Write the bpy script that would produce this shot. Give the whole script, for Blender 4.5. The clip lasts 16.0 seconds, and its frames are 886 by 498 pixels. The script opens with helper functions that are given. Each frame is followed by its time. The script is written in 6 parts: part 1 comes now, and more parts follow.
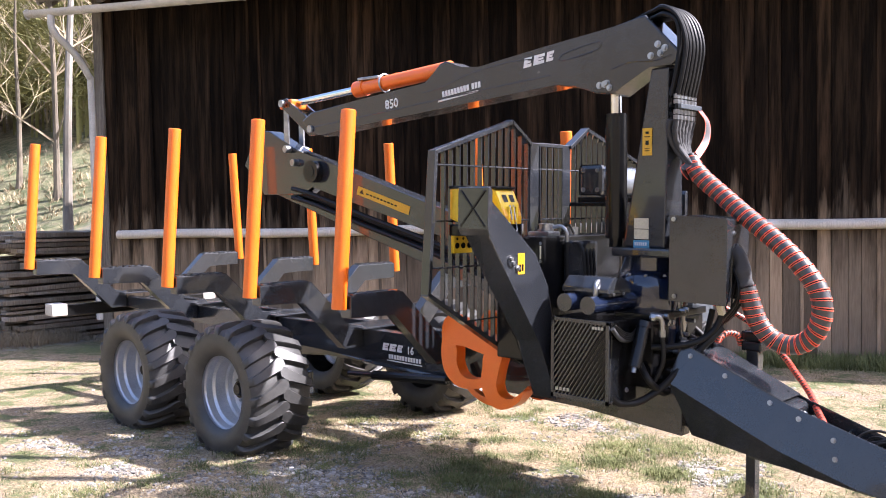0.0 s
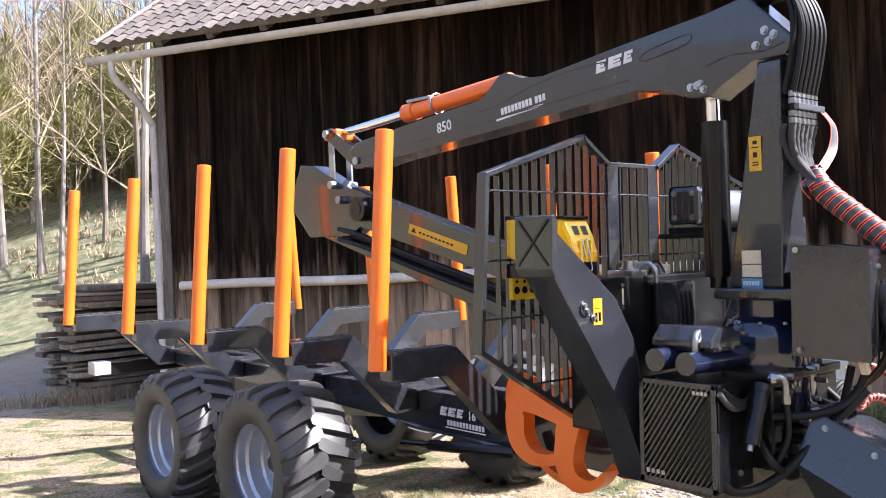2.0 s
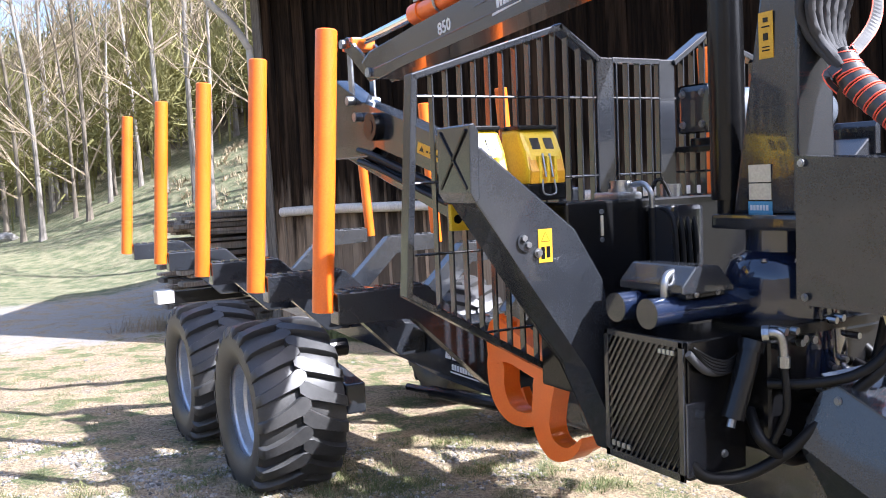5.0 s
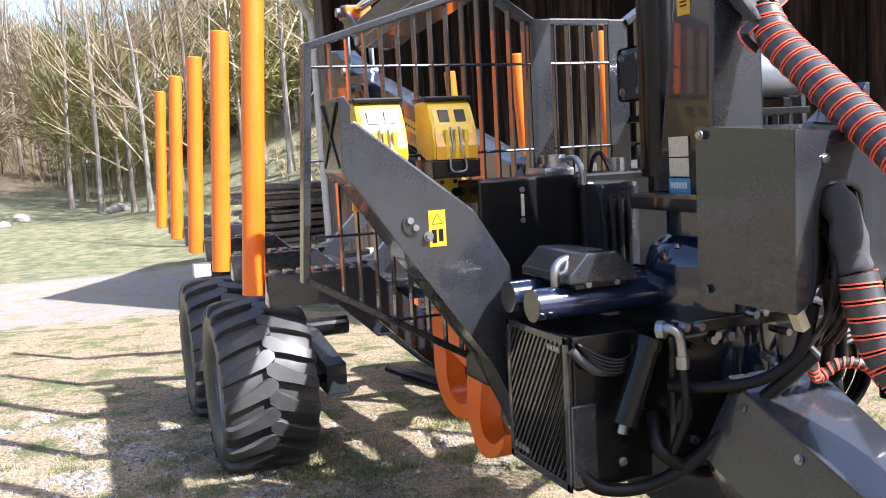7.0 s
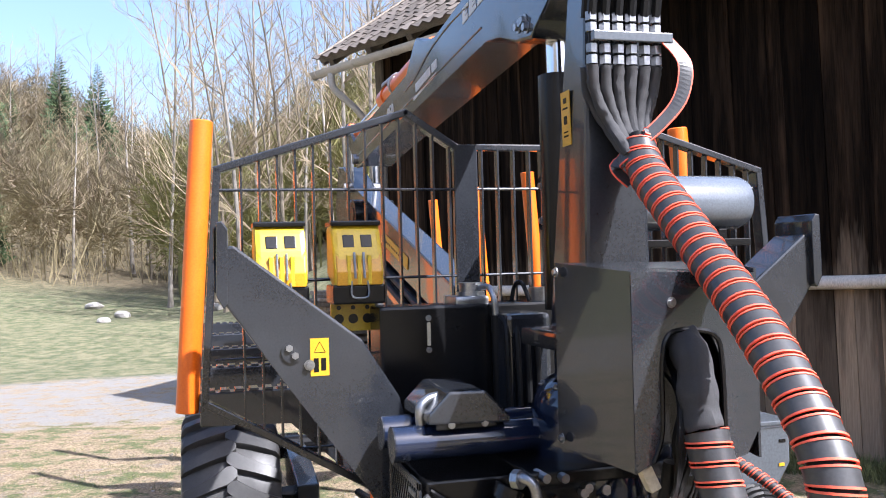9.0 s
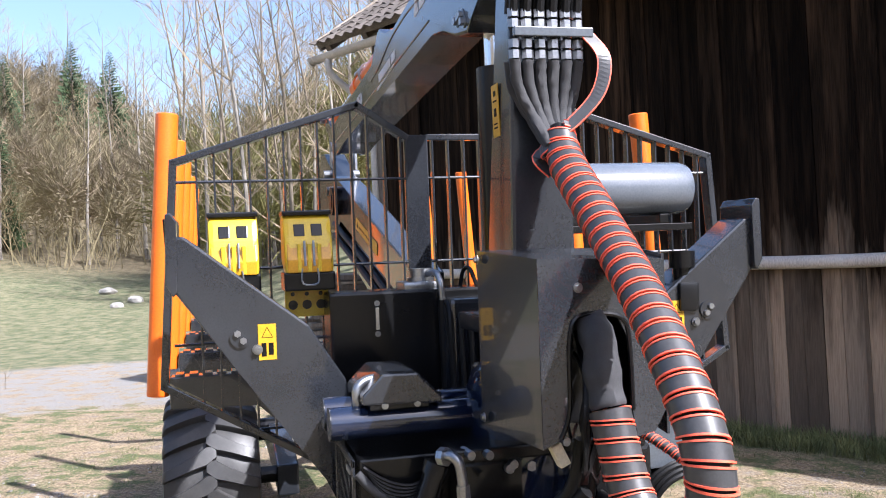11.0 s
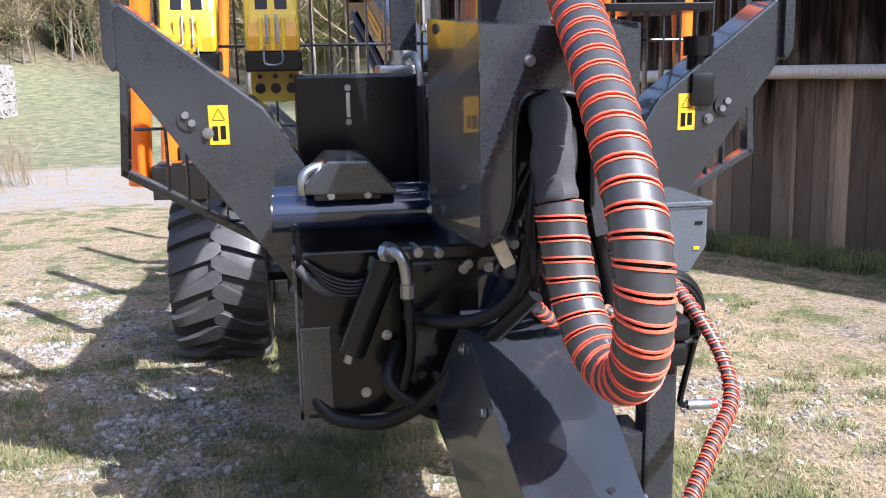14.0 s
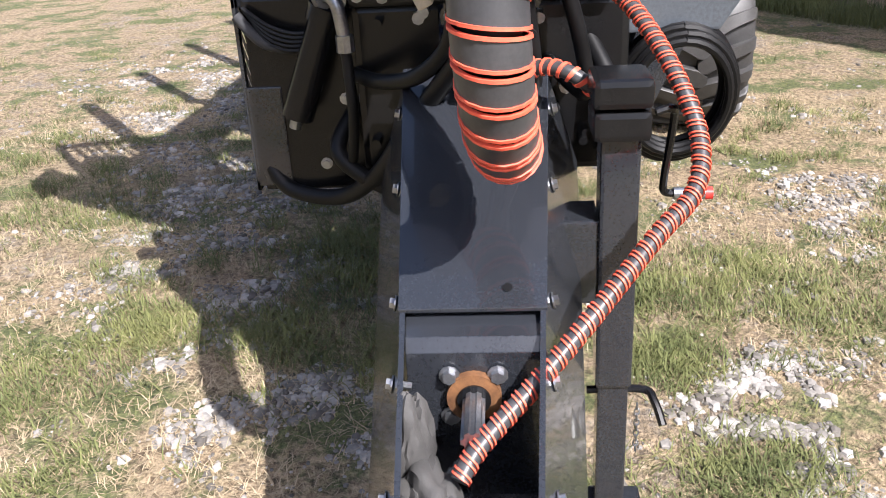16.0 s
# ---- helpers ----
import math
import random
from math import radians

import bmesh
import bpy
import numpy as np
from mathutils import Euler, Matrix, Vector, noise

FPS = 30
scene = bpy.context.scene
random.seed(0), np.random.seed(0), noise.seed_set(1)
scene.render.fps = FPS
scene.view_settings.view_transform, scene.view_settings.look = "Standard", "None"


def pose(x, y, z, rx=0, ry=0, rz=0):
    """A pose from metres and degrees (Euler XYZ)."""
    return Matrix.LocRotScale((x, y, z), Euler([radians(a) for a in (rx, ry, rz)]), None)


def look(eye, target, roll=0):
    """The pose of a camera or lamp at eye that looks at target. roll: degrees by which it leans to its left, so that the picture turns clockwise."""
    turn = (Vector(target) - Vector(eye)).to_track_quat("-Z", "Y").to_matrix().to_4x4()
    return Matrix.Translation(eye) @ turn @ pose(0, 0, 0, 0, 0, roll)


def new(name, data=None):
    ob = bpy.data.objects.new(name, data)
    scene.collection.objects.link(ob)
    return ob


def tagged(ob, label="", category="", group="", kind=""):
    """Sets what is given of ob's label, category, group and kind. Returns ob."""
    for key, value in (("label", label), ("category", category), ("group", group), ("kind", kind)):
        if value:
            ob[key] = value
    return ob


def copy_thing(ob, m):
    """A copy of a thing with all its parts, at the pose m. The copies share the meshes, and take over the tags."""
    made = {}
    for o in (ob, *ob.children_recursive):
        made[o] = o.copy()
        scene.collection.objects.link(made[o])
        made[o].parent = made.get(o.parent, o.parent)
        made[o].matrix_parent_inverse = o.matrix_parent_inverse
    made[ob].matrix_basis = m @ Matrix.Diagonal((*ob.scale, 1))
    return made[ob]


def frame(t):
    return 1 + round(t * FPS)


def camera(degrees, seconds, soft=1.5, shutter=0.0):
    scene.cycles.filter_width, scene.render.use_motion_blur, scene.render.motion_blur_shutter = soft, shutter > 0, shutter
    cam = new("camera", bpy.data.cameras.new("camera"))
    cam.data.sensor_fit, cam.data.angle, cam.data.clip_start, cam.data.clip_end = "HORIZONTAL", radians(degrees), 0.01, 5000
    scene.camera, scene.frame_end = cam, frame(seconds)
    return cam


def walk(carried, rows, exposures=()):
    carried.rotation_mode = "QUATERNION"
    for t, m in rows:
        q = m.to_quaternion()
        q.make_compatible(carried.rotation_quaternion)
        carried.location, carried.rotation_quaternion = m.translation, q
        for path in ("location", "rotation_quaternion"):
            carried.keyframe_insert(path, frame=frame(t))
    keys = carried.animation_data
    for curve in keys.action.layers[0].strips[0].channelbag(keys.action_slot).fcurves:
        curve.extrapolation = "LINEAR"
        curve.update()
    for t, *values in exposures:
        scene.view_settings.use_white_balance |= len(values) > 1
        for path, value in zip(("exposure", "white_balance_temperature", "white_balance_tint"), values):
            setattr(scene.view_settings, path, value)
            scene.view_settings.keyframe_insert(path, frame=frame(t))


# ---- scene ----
cam = camera(52.7, 16.0, soft=1.0)
PATH = [
    (0, (3.579, -5.265, 2.041), (2.193, -3.825, 1.939), 0.1),
    (0.5, (3.404, -5.1, 2.043), (2.018, -3.657, 1.941), 0),
    (1, (3.215, -4.848, 2.036), (1.815, -3.419, 1.95), 0),
    (1.5, (3.065, -4.617, 2.016), (1.601, -3.251, 1.97), -0.7),
    (2, (2.926, -4.328, 1.992), (1.401, -3.031, 1.992), -1.4),
    (2.5, (2.89, -4.069, 2.008), (1.387, -2.749, 2.081), -1.4),
    (3, (2.955, -3.739, 2.018), (1.462, -2.41, 2.14), -1.8),
    (3.5, (2.969, -3.527, 2.003), (1.424, -2.256, 2.072), -1.4),
    (4, (2.893, -3.288, 1.969), (1.292, -2.088, 1.949), -1.7),
    (4.5, (2.856, -3.107, 1.969), (1.173, -2.027, 1.873), -2.4),
    (4.7, (2.877, -3.033, 1.945), (1.164, -2.004, 1.82), -2.4),
    (6.8, (2.999, -2.108, 1.955), (1.167, -1.328, 1.735), -2.9),
    (7, (3.036, -2.01, 1.938), (1.184, -1.279, 1.72), -3),
    (7.5, (3.145, -1.789, 1.957), (1.254, -1.168, 1.743), -3.2),
    (8, (3.152, -1.614, 1.941), (1.24, -1.049, 1.746), -2.7),
    (8.5, (3.114, -1.413, 1.946), (1.189, -0.873, 1.82), -1.6),
    (9, (3.185, -1.232, 1.984), (1.253, -0.707, 2.013), -1.5),
    (9.2, (3.253, -1.154, 2.004), (1.324, -0.632, 2.113), -1.8),
    (11.3, (3.381, -0.99, 1.993), (1.438, -0.514, 1.915), -2.5),
    (11.5, (3.38, -0.98, 1.985), (1.441, -0.502, 1.836), -2.8),
    (12, (3.363, -0.958, 1.959), (1.441, -0.48, 1.666), -3.4),
    (12.2, (3.377, -0.958, 1.947), (1.464, -0.48, 1.606), -3.3),
    (12.5, (3.376, -0.923, 1.93), (1.472, -0.452, 1.529), -3.8),
    (13, (3.329, -0.871, 1.896), (1.422, -0.435, 1.471), -2.6),
    (13.5, (3.22, -0.744, 1.907), (1.291, -0.367, 1.528), -0.7),
    (14, (3.138, -0.579, 1.872), (1.205, -0.264, 1.451), -1),
    (14.5, (3.103, -0.409, 1.834), (1.188, -0.19, 1.292), -2),
    (15, (3.103, -0.161, 1.795), (1.216, -0.112, 1.124), -2.5),
    (15.5, (3.034, -0.044, 1.757), (1.177, -0.093, 1.007), -3.1),
    (16, (2.824, 0.094, 1.675), (1.017, -0.053, 0.826), -3.3),
]
walk(cam, [(t, look(eye, target, roll)) for t, eye, target, roll in PATH], [(0, 1.98, 6000, 20), (3, 1.98, 5850, 18), (4.5, 1.97, 5600, 15), (7.5, 1.76, 5900, 15), (9, 1.53, 5750, 15), (11.5, 1.42, 5750, 15), (12.5, 1.54, 5600, 15), (14.5, 1.47, 5650, 15), (15, 1.38, 5850, 15), (16, 1.30, 6050, 15)])

# ---- light: a clear spring day, the sun to the front left of the trailer ----
SUN_AZ, SUN_EL = radians(40.0), radians(46.0)
world = bpy.data.worlds.new("world")
scene.world = world
world.use_nodes = True
wn = world.node_tree.nodes
sky = wn.new("ShaderNodeTexSky")
sky.sky_type = "NISHITA"
sky.sun_disc = False
sky.sun_elevation = SUN_EL
sky.sun_rotation = radians(90.0) - SUN_AZ
sky.dust_density = 3.0
world.node_tree.links.new(sky.outputs[0], wn["Background"].inputs[0])
wn["Background"].inputs[1].default_value = 0.112
sun_data = bpy.data.lights.new("sun", "SUN")
sun_data.energy, sun_data.angle, sun_data.color = 5.0, radians(0.53), (1.0, 0.95, 0.88)
sun = new("sun", sun_data)
sun.matrix_world = look((math.cos(SUN_AZ) * math.cos(SUN_EL) * 60, math.sin(SUN_AZ) * math.cos(SUN_EL) * 60, math.sin(SUN_EL) * 60), (0, 0, 0))

# ---- materials ----
def material(name, rough=0.5, metal=0.0, coat=0.0):
    m = bpy.data.materials.new(name)
    m.use_nodes = True
    b = m.node_tree.nodes["Principled BSDF"]
    b.inputs["Roughness"].default_value, b.inputs["Metallic"].default_value = rough, metal
    b.inputs["Coat Weight"].default_value = coat
    b.inputs["Coat Roughness"].default_value = 0.12
    return m, m.node_tree.nodes, m.node_tree.links, b


def ramp(nodes, links, source, stops):
    r = nodes.new("ShaderNodeValToRGB")
    while len(r.color_ramp.elements) < len(stops):
        r.color_ramp.elements.new(0.5)
    for e, (p, c) in zip(r.color_ramp.elements, stops):
        e.position, e.color = p, (*c, 1) if len(c) == 3 else c
    links.new(source, r.inputs[0])
    return r.outputs[0]


def noise_tex(nodes, links, scale, detail=4.0, rough=0.6, stretch=None, coords="Object"):
    tc = nodes.new("ShaderNodeNewGeometry" if coords == "Position" else "ShaderNodeTexCoord")
    n = nodes.new("ShaderNodeTexNoise")
    n.inputs["Scale"].default_value, n.inputs["Detail"].default_value, n.inputs["Roughness"].default_value = scale, detail, rough
    src = tc.outputs[coords]
    if stretch:
        mp = nodes.new("ShaderNodeMapping")
        mp.inputs["Scale"].default_value = stretch
        links.new(src, mp.inputs[0])
        src = mp.outputs[0]
    links.new(src, n.inputs["Vector"])
    return n.outputs["Fac"]


def mixc(nodes, links, fac, a, b, mode="MIX"):
    m = nodes.new("ShaderNodeMix")
    m.data_type, m.blend_type = "RGBA", mode
    for sock, v in ((m.inputs[0], fac), (m.inputs[6], a), (m.inputs[7], b)):
        if hasattr(v, "is_output"):
            links.new(v, sock)
        else:
            sock.default_value = v if isinstance(v, float) else (*v, 1)
    return m.outputs[2]


def bump(nodes, links, b, height, strength=0.3, dist=0.01):
    n = nodes.new("ShaderNodeBump")
    n.inputs["Strength"].default_value, n.inputs["Distance"].default_value = strength, dist
    links.new(height, n.inputs["Height"])
    links.new(n.outputs[0], b.inputs["Normal"])


def surface(name, dark, light, rough=0.5, metal=0.0, coat=0.0, scale=6.0, fine=60.0, relief=0.15, depth=0.002, stretch=None, vary=0.0, ior=1.5):
    """Two-scale variation between two colours, uneven gloss and a fine relief."""
    m, n, l, b = material(name, rough, metal, coat)
    b.inputs["IOR"].default_value = ior
    big = noise_tex(n, l, scale, 5, 0.6, stretch)
    small = noise_tex(n, l, fine, 3, 0.6, stretch)
    col = mixc(n, l, ramp(n, l, big, [(0.3, (0, 0, 0)), (0.72, (1, 1, 1))]), dark, light)
    col = mixc(n, l, 0.25, col, ramp(n, l, small, [(0.3, (0.25, 0.25, 0.25)), (0.7, (0.8, 0.8, 0.8))]), "OVERLAY")
    if vary:
        oi = n.new("ShaderNodeObjectInfo")
        col = mixc(n, l, 1.0, col, ramp(n, l, oi.outputs["Random"], [(0.0, (1 - vary,) * 3), (1.0, (1 + vary * 0.3,) * 3)]), "MULTIPLY")
    l.new(col, b.inputs["Base Color"])
    mr = n.new("ShaderNodeMapRange")
    mr.inputs[3].default_value, mr.inputs[4].default_value = max(0.02, rough - 0.08), min(1, rough + 0.1)
    l.new(big, mr.inputs[0])
    l.new(mr.outputs[0], b.inputs["Roughness"])
    if relief:
        bump(n, l, b, small, relief, depth)
    return m


PAINT = surface("anthracite_paint", (0.0145, 0.016, 0.0195), (0.0235, 0.026, 0.031), 0.22, 0.0, 0.6, 2.5, 140, 0.02, 0.0005, None, 0.0, 1.45)
PAINT.node_tree.nodes["Principled BSDF"].inputs["Coat Roughness"].default_value = 0.04
BLACK = surface("black_paint", (0.004, 0.004, 0.0045), (0.009, 0.009, 0.0095), 0.22, 0.0, 0.0, 3, 120, 0.03, 0.0006, None, 0.0, 1.38)
TANKGREY = surface("blue_grey_gloss_paint", (0.085, 0.098, 0.118), (0.125, 0.14, 0.165), 0.16, 0.0, 0.6, 3, 120, 0.02, 0.0005)
BOXGREY = surface("blue_grey_steel_paint", (0.06, 0.069, 0.08), (0.08, 0.09, 0.103), 0.2, 0.0, 0.4, 3, 120, 0.02, 0.0005)
# near-black gloss with the sky's blue reflection put into its colour
SKYGLOSS = surface("black_gloss_sky_tint", (0.006, 0.010, 0.024), (0.011, 0.017, 0.038), 0.10, 0.0, 0.8, 3, 120, 0.02, 0.0005, None, 0.0, 1.5)
ORANGE = surface("orange_paint", (0.72, 0.128, 0.005), (0.80, 0.155, 0.008), 0.35, 0.0, 0.25, 3, 120, 0.03, 0.0006)
YELLOW = surface("yellow_plastic", (0.58, 0.385, 0.010), (0.66, 0.45, 0.018), 0.35, 0.0, 0.2, 8, 120, 0.04, 0.0006)
AMBER = surface("amber_plastic", (0.50, 0.235, 0.006), (0.60, 0.30, 0.010), 0.3, 0.0, 0.2, 8, 120, 0.04, 0.0006)
STICKER = surface("yellow_sticker", (0.52, 0.285, 0.006), (0.58, 0.32, 0.010), 0.4, 0, 0, 8, 100, 0.0)
RUBBER = surface("tyre_rubber", (0.020, 0.020, 0.021), (0.052, 0.050, 0.048), 0.45, 0.0, 0.0, 5, 70, 0.25, 0.002)
HOSE = surface("black_hose", (0.003, 0.003, 0.0033), (0.007, 0.007, 0.0075), 0.5, 0.0, 0.0, 10, 150, 0.2, 0.001, None, 0.0, 1.33)
SLEEVE = surface("dark_fabric_sleeve", (0.022, 0.022, 0.024), (0.045, 0.045, 0.048), 0.8, 0.0, 0.0, 10, 300, 0.5, 0.002)
CLOTH = surface("dark_grey_cloth", (0.034, 0.033, 0.032), (0.075, 0.072, 0.068), 0.75, 0.0, 0.0, 9, 400, 0.35, 0.002)
WRAP = surface("grey_hose_wrap", (0.035, 0.035, 0.037), (0.055, 0.055, 0.057), 0.38, 0.0, 0.0, 8, 120, 0.05, 0.001)
REDEDGE = surface("red_orange_wrap_edge", (0.75, 0.10, 0.05), (0.85, 0.14, 0.08), 0.5, 0.0, 0.0, 8, 120, 0.05, 0.001)
ZINC = surface("zinc_steel", (0.20, 0.205, 0.215), (0.42, 0.43, 0.45), 0.3, 0.9, 0.0, 9, 120, 0.08, 0.001)
RIMGREY = surface("silver_rim_paint", (0.46, 0.48, 0.52), (0.60, 0.62, 0.66), 0.32, 0.55, 0.0, 5, 90, 0.06, 0.001)
CHROME = surface("chrome_rod", (0.75, 0.76, 0.78), (0.85, 0.86, 0.88), 0.12, 1.0, 0.0, 9, 120, 0.0)
RUST = surface("rusty_steel", (0.085, 0.038, 0.017), (0.24, 0.11, 0.042), 0.8, 0.3, 0.0, 25, 150, 0.4, 0.002)
WHITE = surface("white_print", (0.55, 0.55, 0.55), (0.66, 0.66, 0.66), 0.5, 0, 0, 9, 90, 0.0)
BLUEPRINT = surface("blue_print", (0.06, 0.22, 0.36), (0.08, 0.27, 0.42), 0.5, 0, 0, 9, 90, 0.0)
CARD = surface("cream_paper", (0.48, 0.42, 0.30), (0.58, 0.52, 0.38), 0.7, 0, 0, 9, 90, 0.0)
RED = surface("red_plastic", (0.6, 0.03, 0.02), (0.7, 0.05, 0.04), 0.4, 0, 0, 9, 90, 0.0)
GUTTER = surface("weathered_zinc_gutter", (0.36, 0.34, 0.31), (0.52, 0.50, 0.47), 0.6, 0.1, 0.0, 3, 60, 0.15, 0.002)
TILE = surface("weathered_roof_tile", (0.062, 0.050, 0.042), (0.205, 0.178, 0.155), 0.85, 0, 0, 1.6, 40, 0.4, 0.006, None, 0.45)
STONE = surface("pale_stone", (0.20, 0.185, 0.165), (0.42, 0.40, 0.37), 0.9, 0, 0, 3, 40, 0.5, 0.006, None, 0.3)
GRAVEL = surface("broken_limestone", (0.13, 0.122, 0.112), (0.37, 0.355, 0.335), 0.9, 0, 0, 9, 60, 0.5, 0.004)
gn, gl = GRAVEL.node_tree.nodes, GRAVEL.node_tree.links
island = gn.new("ShaderNodeNewGeometry")
base = gn["Principled BSDF"].inputs["Base Color"]
gl.new(mixc(gn, gl, 1.0, base.links[0].from_socket, ramp(gn, gl, island.outputs["Random Per Island"], [(0.0, (0.35, 0.32, 0.28)), (0.6, (1.0, 0.98, 0.95)), (1.0, (1.45, 1.42, 1.38))]), "MULTIPLY"), base)
BARK = surface("birch_bark", (0.105, 0.088, 0.070), (0.30, 0.275, 0.24), 0.9, 0, 0, 1.2, 9, 0.5, 0.02, (1, 1, 0.35))
DARKBARK = surface("dark_bark", (0.09, 0.075, 0.055), (0.2, 0.165, 0.125), 0.95, 0, 0, 1.5, 9, 0.5, 0.02, (1, 1, 0.3))
TWIG = surface("bare_twigs", (0.17, 0.13, 0.08), (0.31, 0.25, 0.165), 0.95, 0, 0, 0.6, 9, 0.0)
BUSH = surface("olive_budding_twigs", (0.15, 0.12, 0.062), (0.31, 0.26, 0.15), 0.95, 0, 0, 0.5, 9, 0.0)
OLIVE = surface("olive_buds", (0.13, 0.125, 0.04), (0.33, 0.30, 0.115), 0.95, 0, 0, 0.4, 9, 0.0)
NEEDLE = surface("spruce_needles", (0.022, 0.042, 0.016), (0.06, 0.09, 0.032), 0.9, 0, 0, 0.9, 9, 0.0)
PIPE = surface("blue_grey_pipe", (0.25, 0.32, 0.42), (0.42, 0.48, 0.56), 0.5, 0, 0, 3, 60, 0.0)


def wood_mat(name, dark, light, grey):
    """Weathered boards: long grain, pale streaks and knots, each board a little different."""
    m, n, l, b = material(name, 0.85)
    grain = noise_tex(n, l, 14, 6, 0.65, (6, 6, 0.35))
    patch = noise_tex(n, l, 1.1, 4, 0.6, (2.5, 2.5, 0.5))
    col = mixc(n, l, ramp(n, l, grain, [(0.36, (0, 0, 0)), (0.68, (1, 1, 1))]), dark, light)
    col = mixc(n, l, ramp(n, l, patch, [(0.5, (0, 0, 0)), (0.72, (0.55, 0.55, 0.55))]), col, grey)
    oi = n.new("ShaderNodeObjectInfo")
    col = mixc(n, l, 1.0, col, ramp(n, l, oi.outputs["Random"], [(0.0, (0.55, 0.53, 0.5)), (0.5, (0.9, 0.88, 0.86)), (1.0, (1.35, 1.25, 1.15))]), "MULTIPLY")
    l.new(col, b.inputs["Base Color"])
    bump(n, l, b, grain, 0.5, 0.006)
    return m


def barn_mat():
    """Old barn boards: tarry dark brown above, bleached grey where rain splashes the foot."""
    m, n, l, b = material("barn_boards", 0.85)
    b.inputs["Specular IOR Level"].default_value = 0.06
    grain = noise_tex(n, l, 14, 6, 0.65, (6, 6, 0.3), "Position")
    patch = noise_tex(n, l, 0.9, 4, 0.65, (5.5, 5.5, 0.6), "Position")
    col = mixc(n, l, ramp(n, l, grain, [(0.36, (0, 0, 0)), (0.78, (1, 1, 1))]), (0.0035, 0.0026, 0.002), (0.016, 0.0108, 0.0074))
    streak = noise_tex(n, l, 2.2, 5, 0.62, (4.5, 4.5, 0.3), "Position")
    col = mixc(n, l, ramp(n, l, streak, [(0.46, (0, 0, 0)), (0.74, (0.75, 0.75, 0.75))]), col, (0.052, 0.034, 0.022))
    tc = n.new("ShaderNodeTexCoord")
    sep = n.new("ShaderNodeSeparateXYZ")
    l.new(tc.outputs["Object"], sep.inputs[0])
    add = n.new("ShaderNodeMath")
    add.operation = "MULTIPLY_ADD"
    l.new(patch, add.inputs[0])
    add.inputs[1].default_value = -3.4
    l.new(sep.outputs["Z"], add.inputs[2])
    mr = n.new("ShaderNodeMapRange")
    mr.inputs[1].default_value, mr.inputs[2].default_value, mr.inputs[3].default_value, mr.inputs[4].default_value = 0.72, -0.6, 0.0, 0.92
    l.new(add.outputs[0], mr.inputs[0])
    pale = mixc(n, l, grain, (0.105, 0.078, 0.055), (0.40, 0.32, 0.24))
    col = mixc(n, l, mr.outputs[0], col, pale)
    oi = n.new("ShaderNodeObjectInfo")
    col = mixc(n, l, 1.0, col, ramp(n, l, oi.outputs["Random"], [(0.0, (0.42, 0.40, 0.38)), (0.55, (0.95, 0.92, 0.88)), (1.0, (1.75, 1.6, 1.42))]), "MULTIPLY")
    l.new(col, b.inputs["Base Color"])
    bump(n, l, b, grain, 0.5, 0.006)
    return m


BARN = barn_mat()
POLE = wood_mat("bleached_pole", (0.30, 0.29, 0.27), (0.52, 0.51, 0.49), (0.60, 0.59, 0.57))
TRIM = wood_mat("grey_trim_wood", (0.10, 0.088, 0.075), (0.24, 0.22, 0.19), (0.34, 0.32, 0.29))
LUMBER = wood_mat("old_lumber", (0.13, 0.105, 0.08), (0.36, 0.31, 0.245), (0.46, 0.43, 0.39))


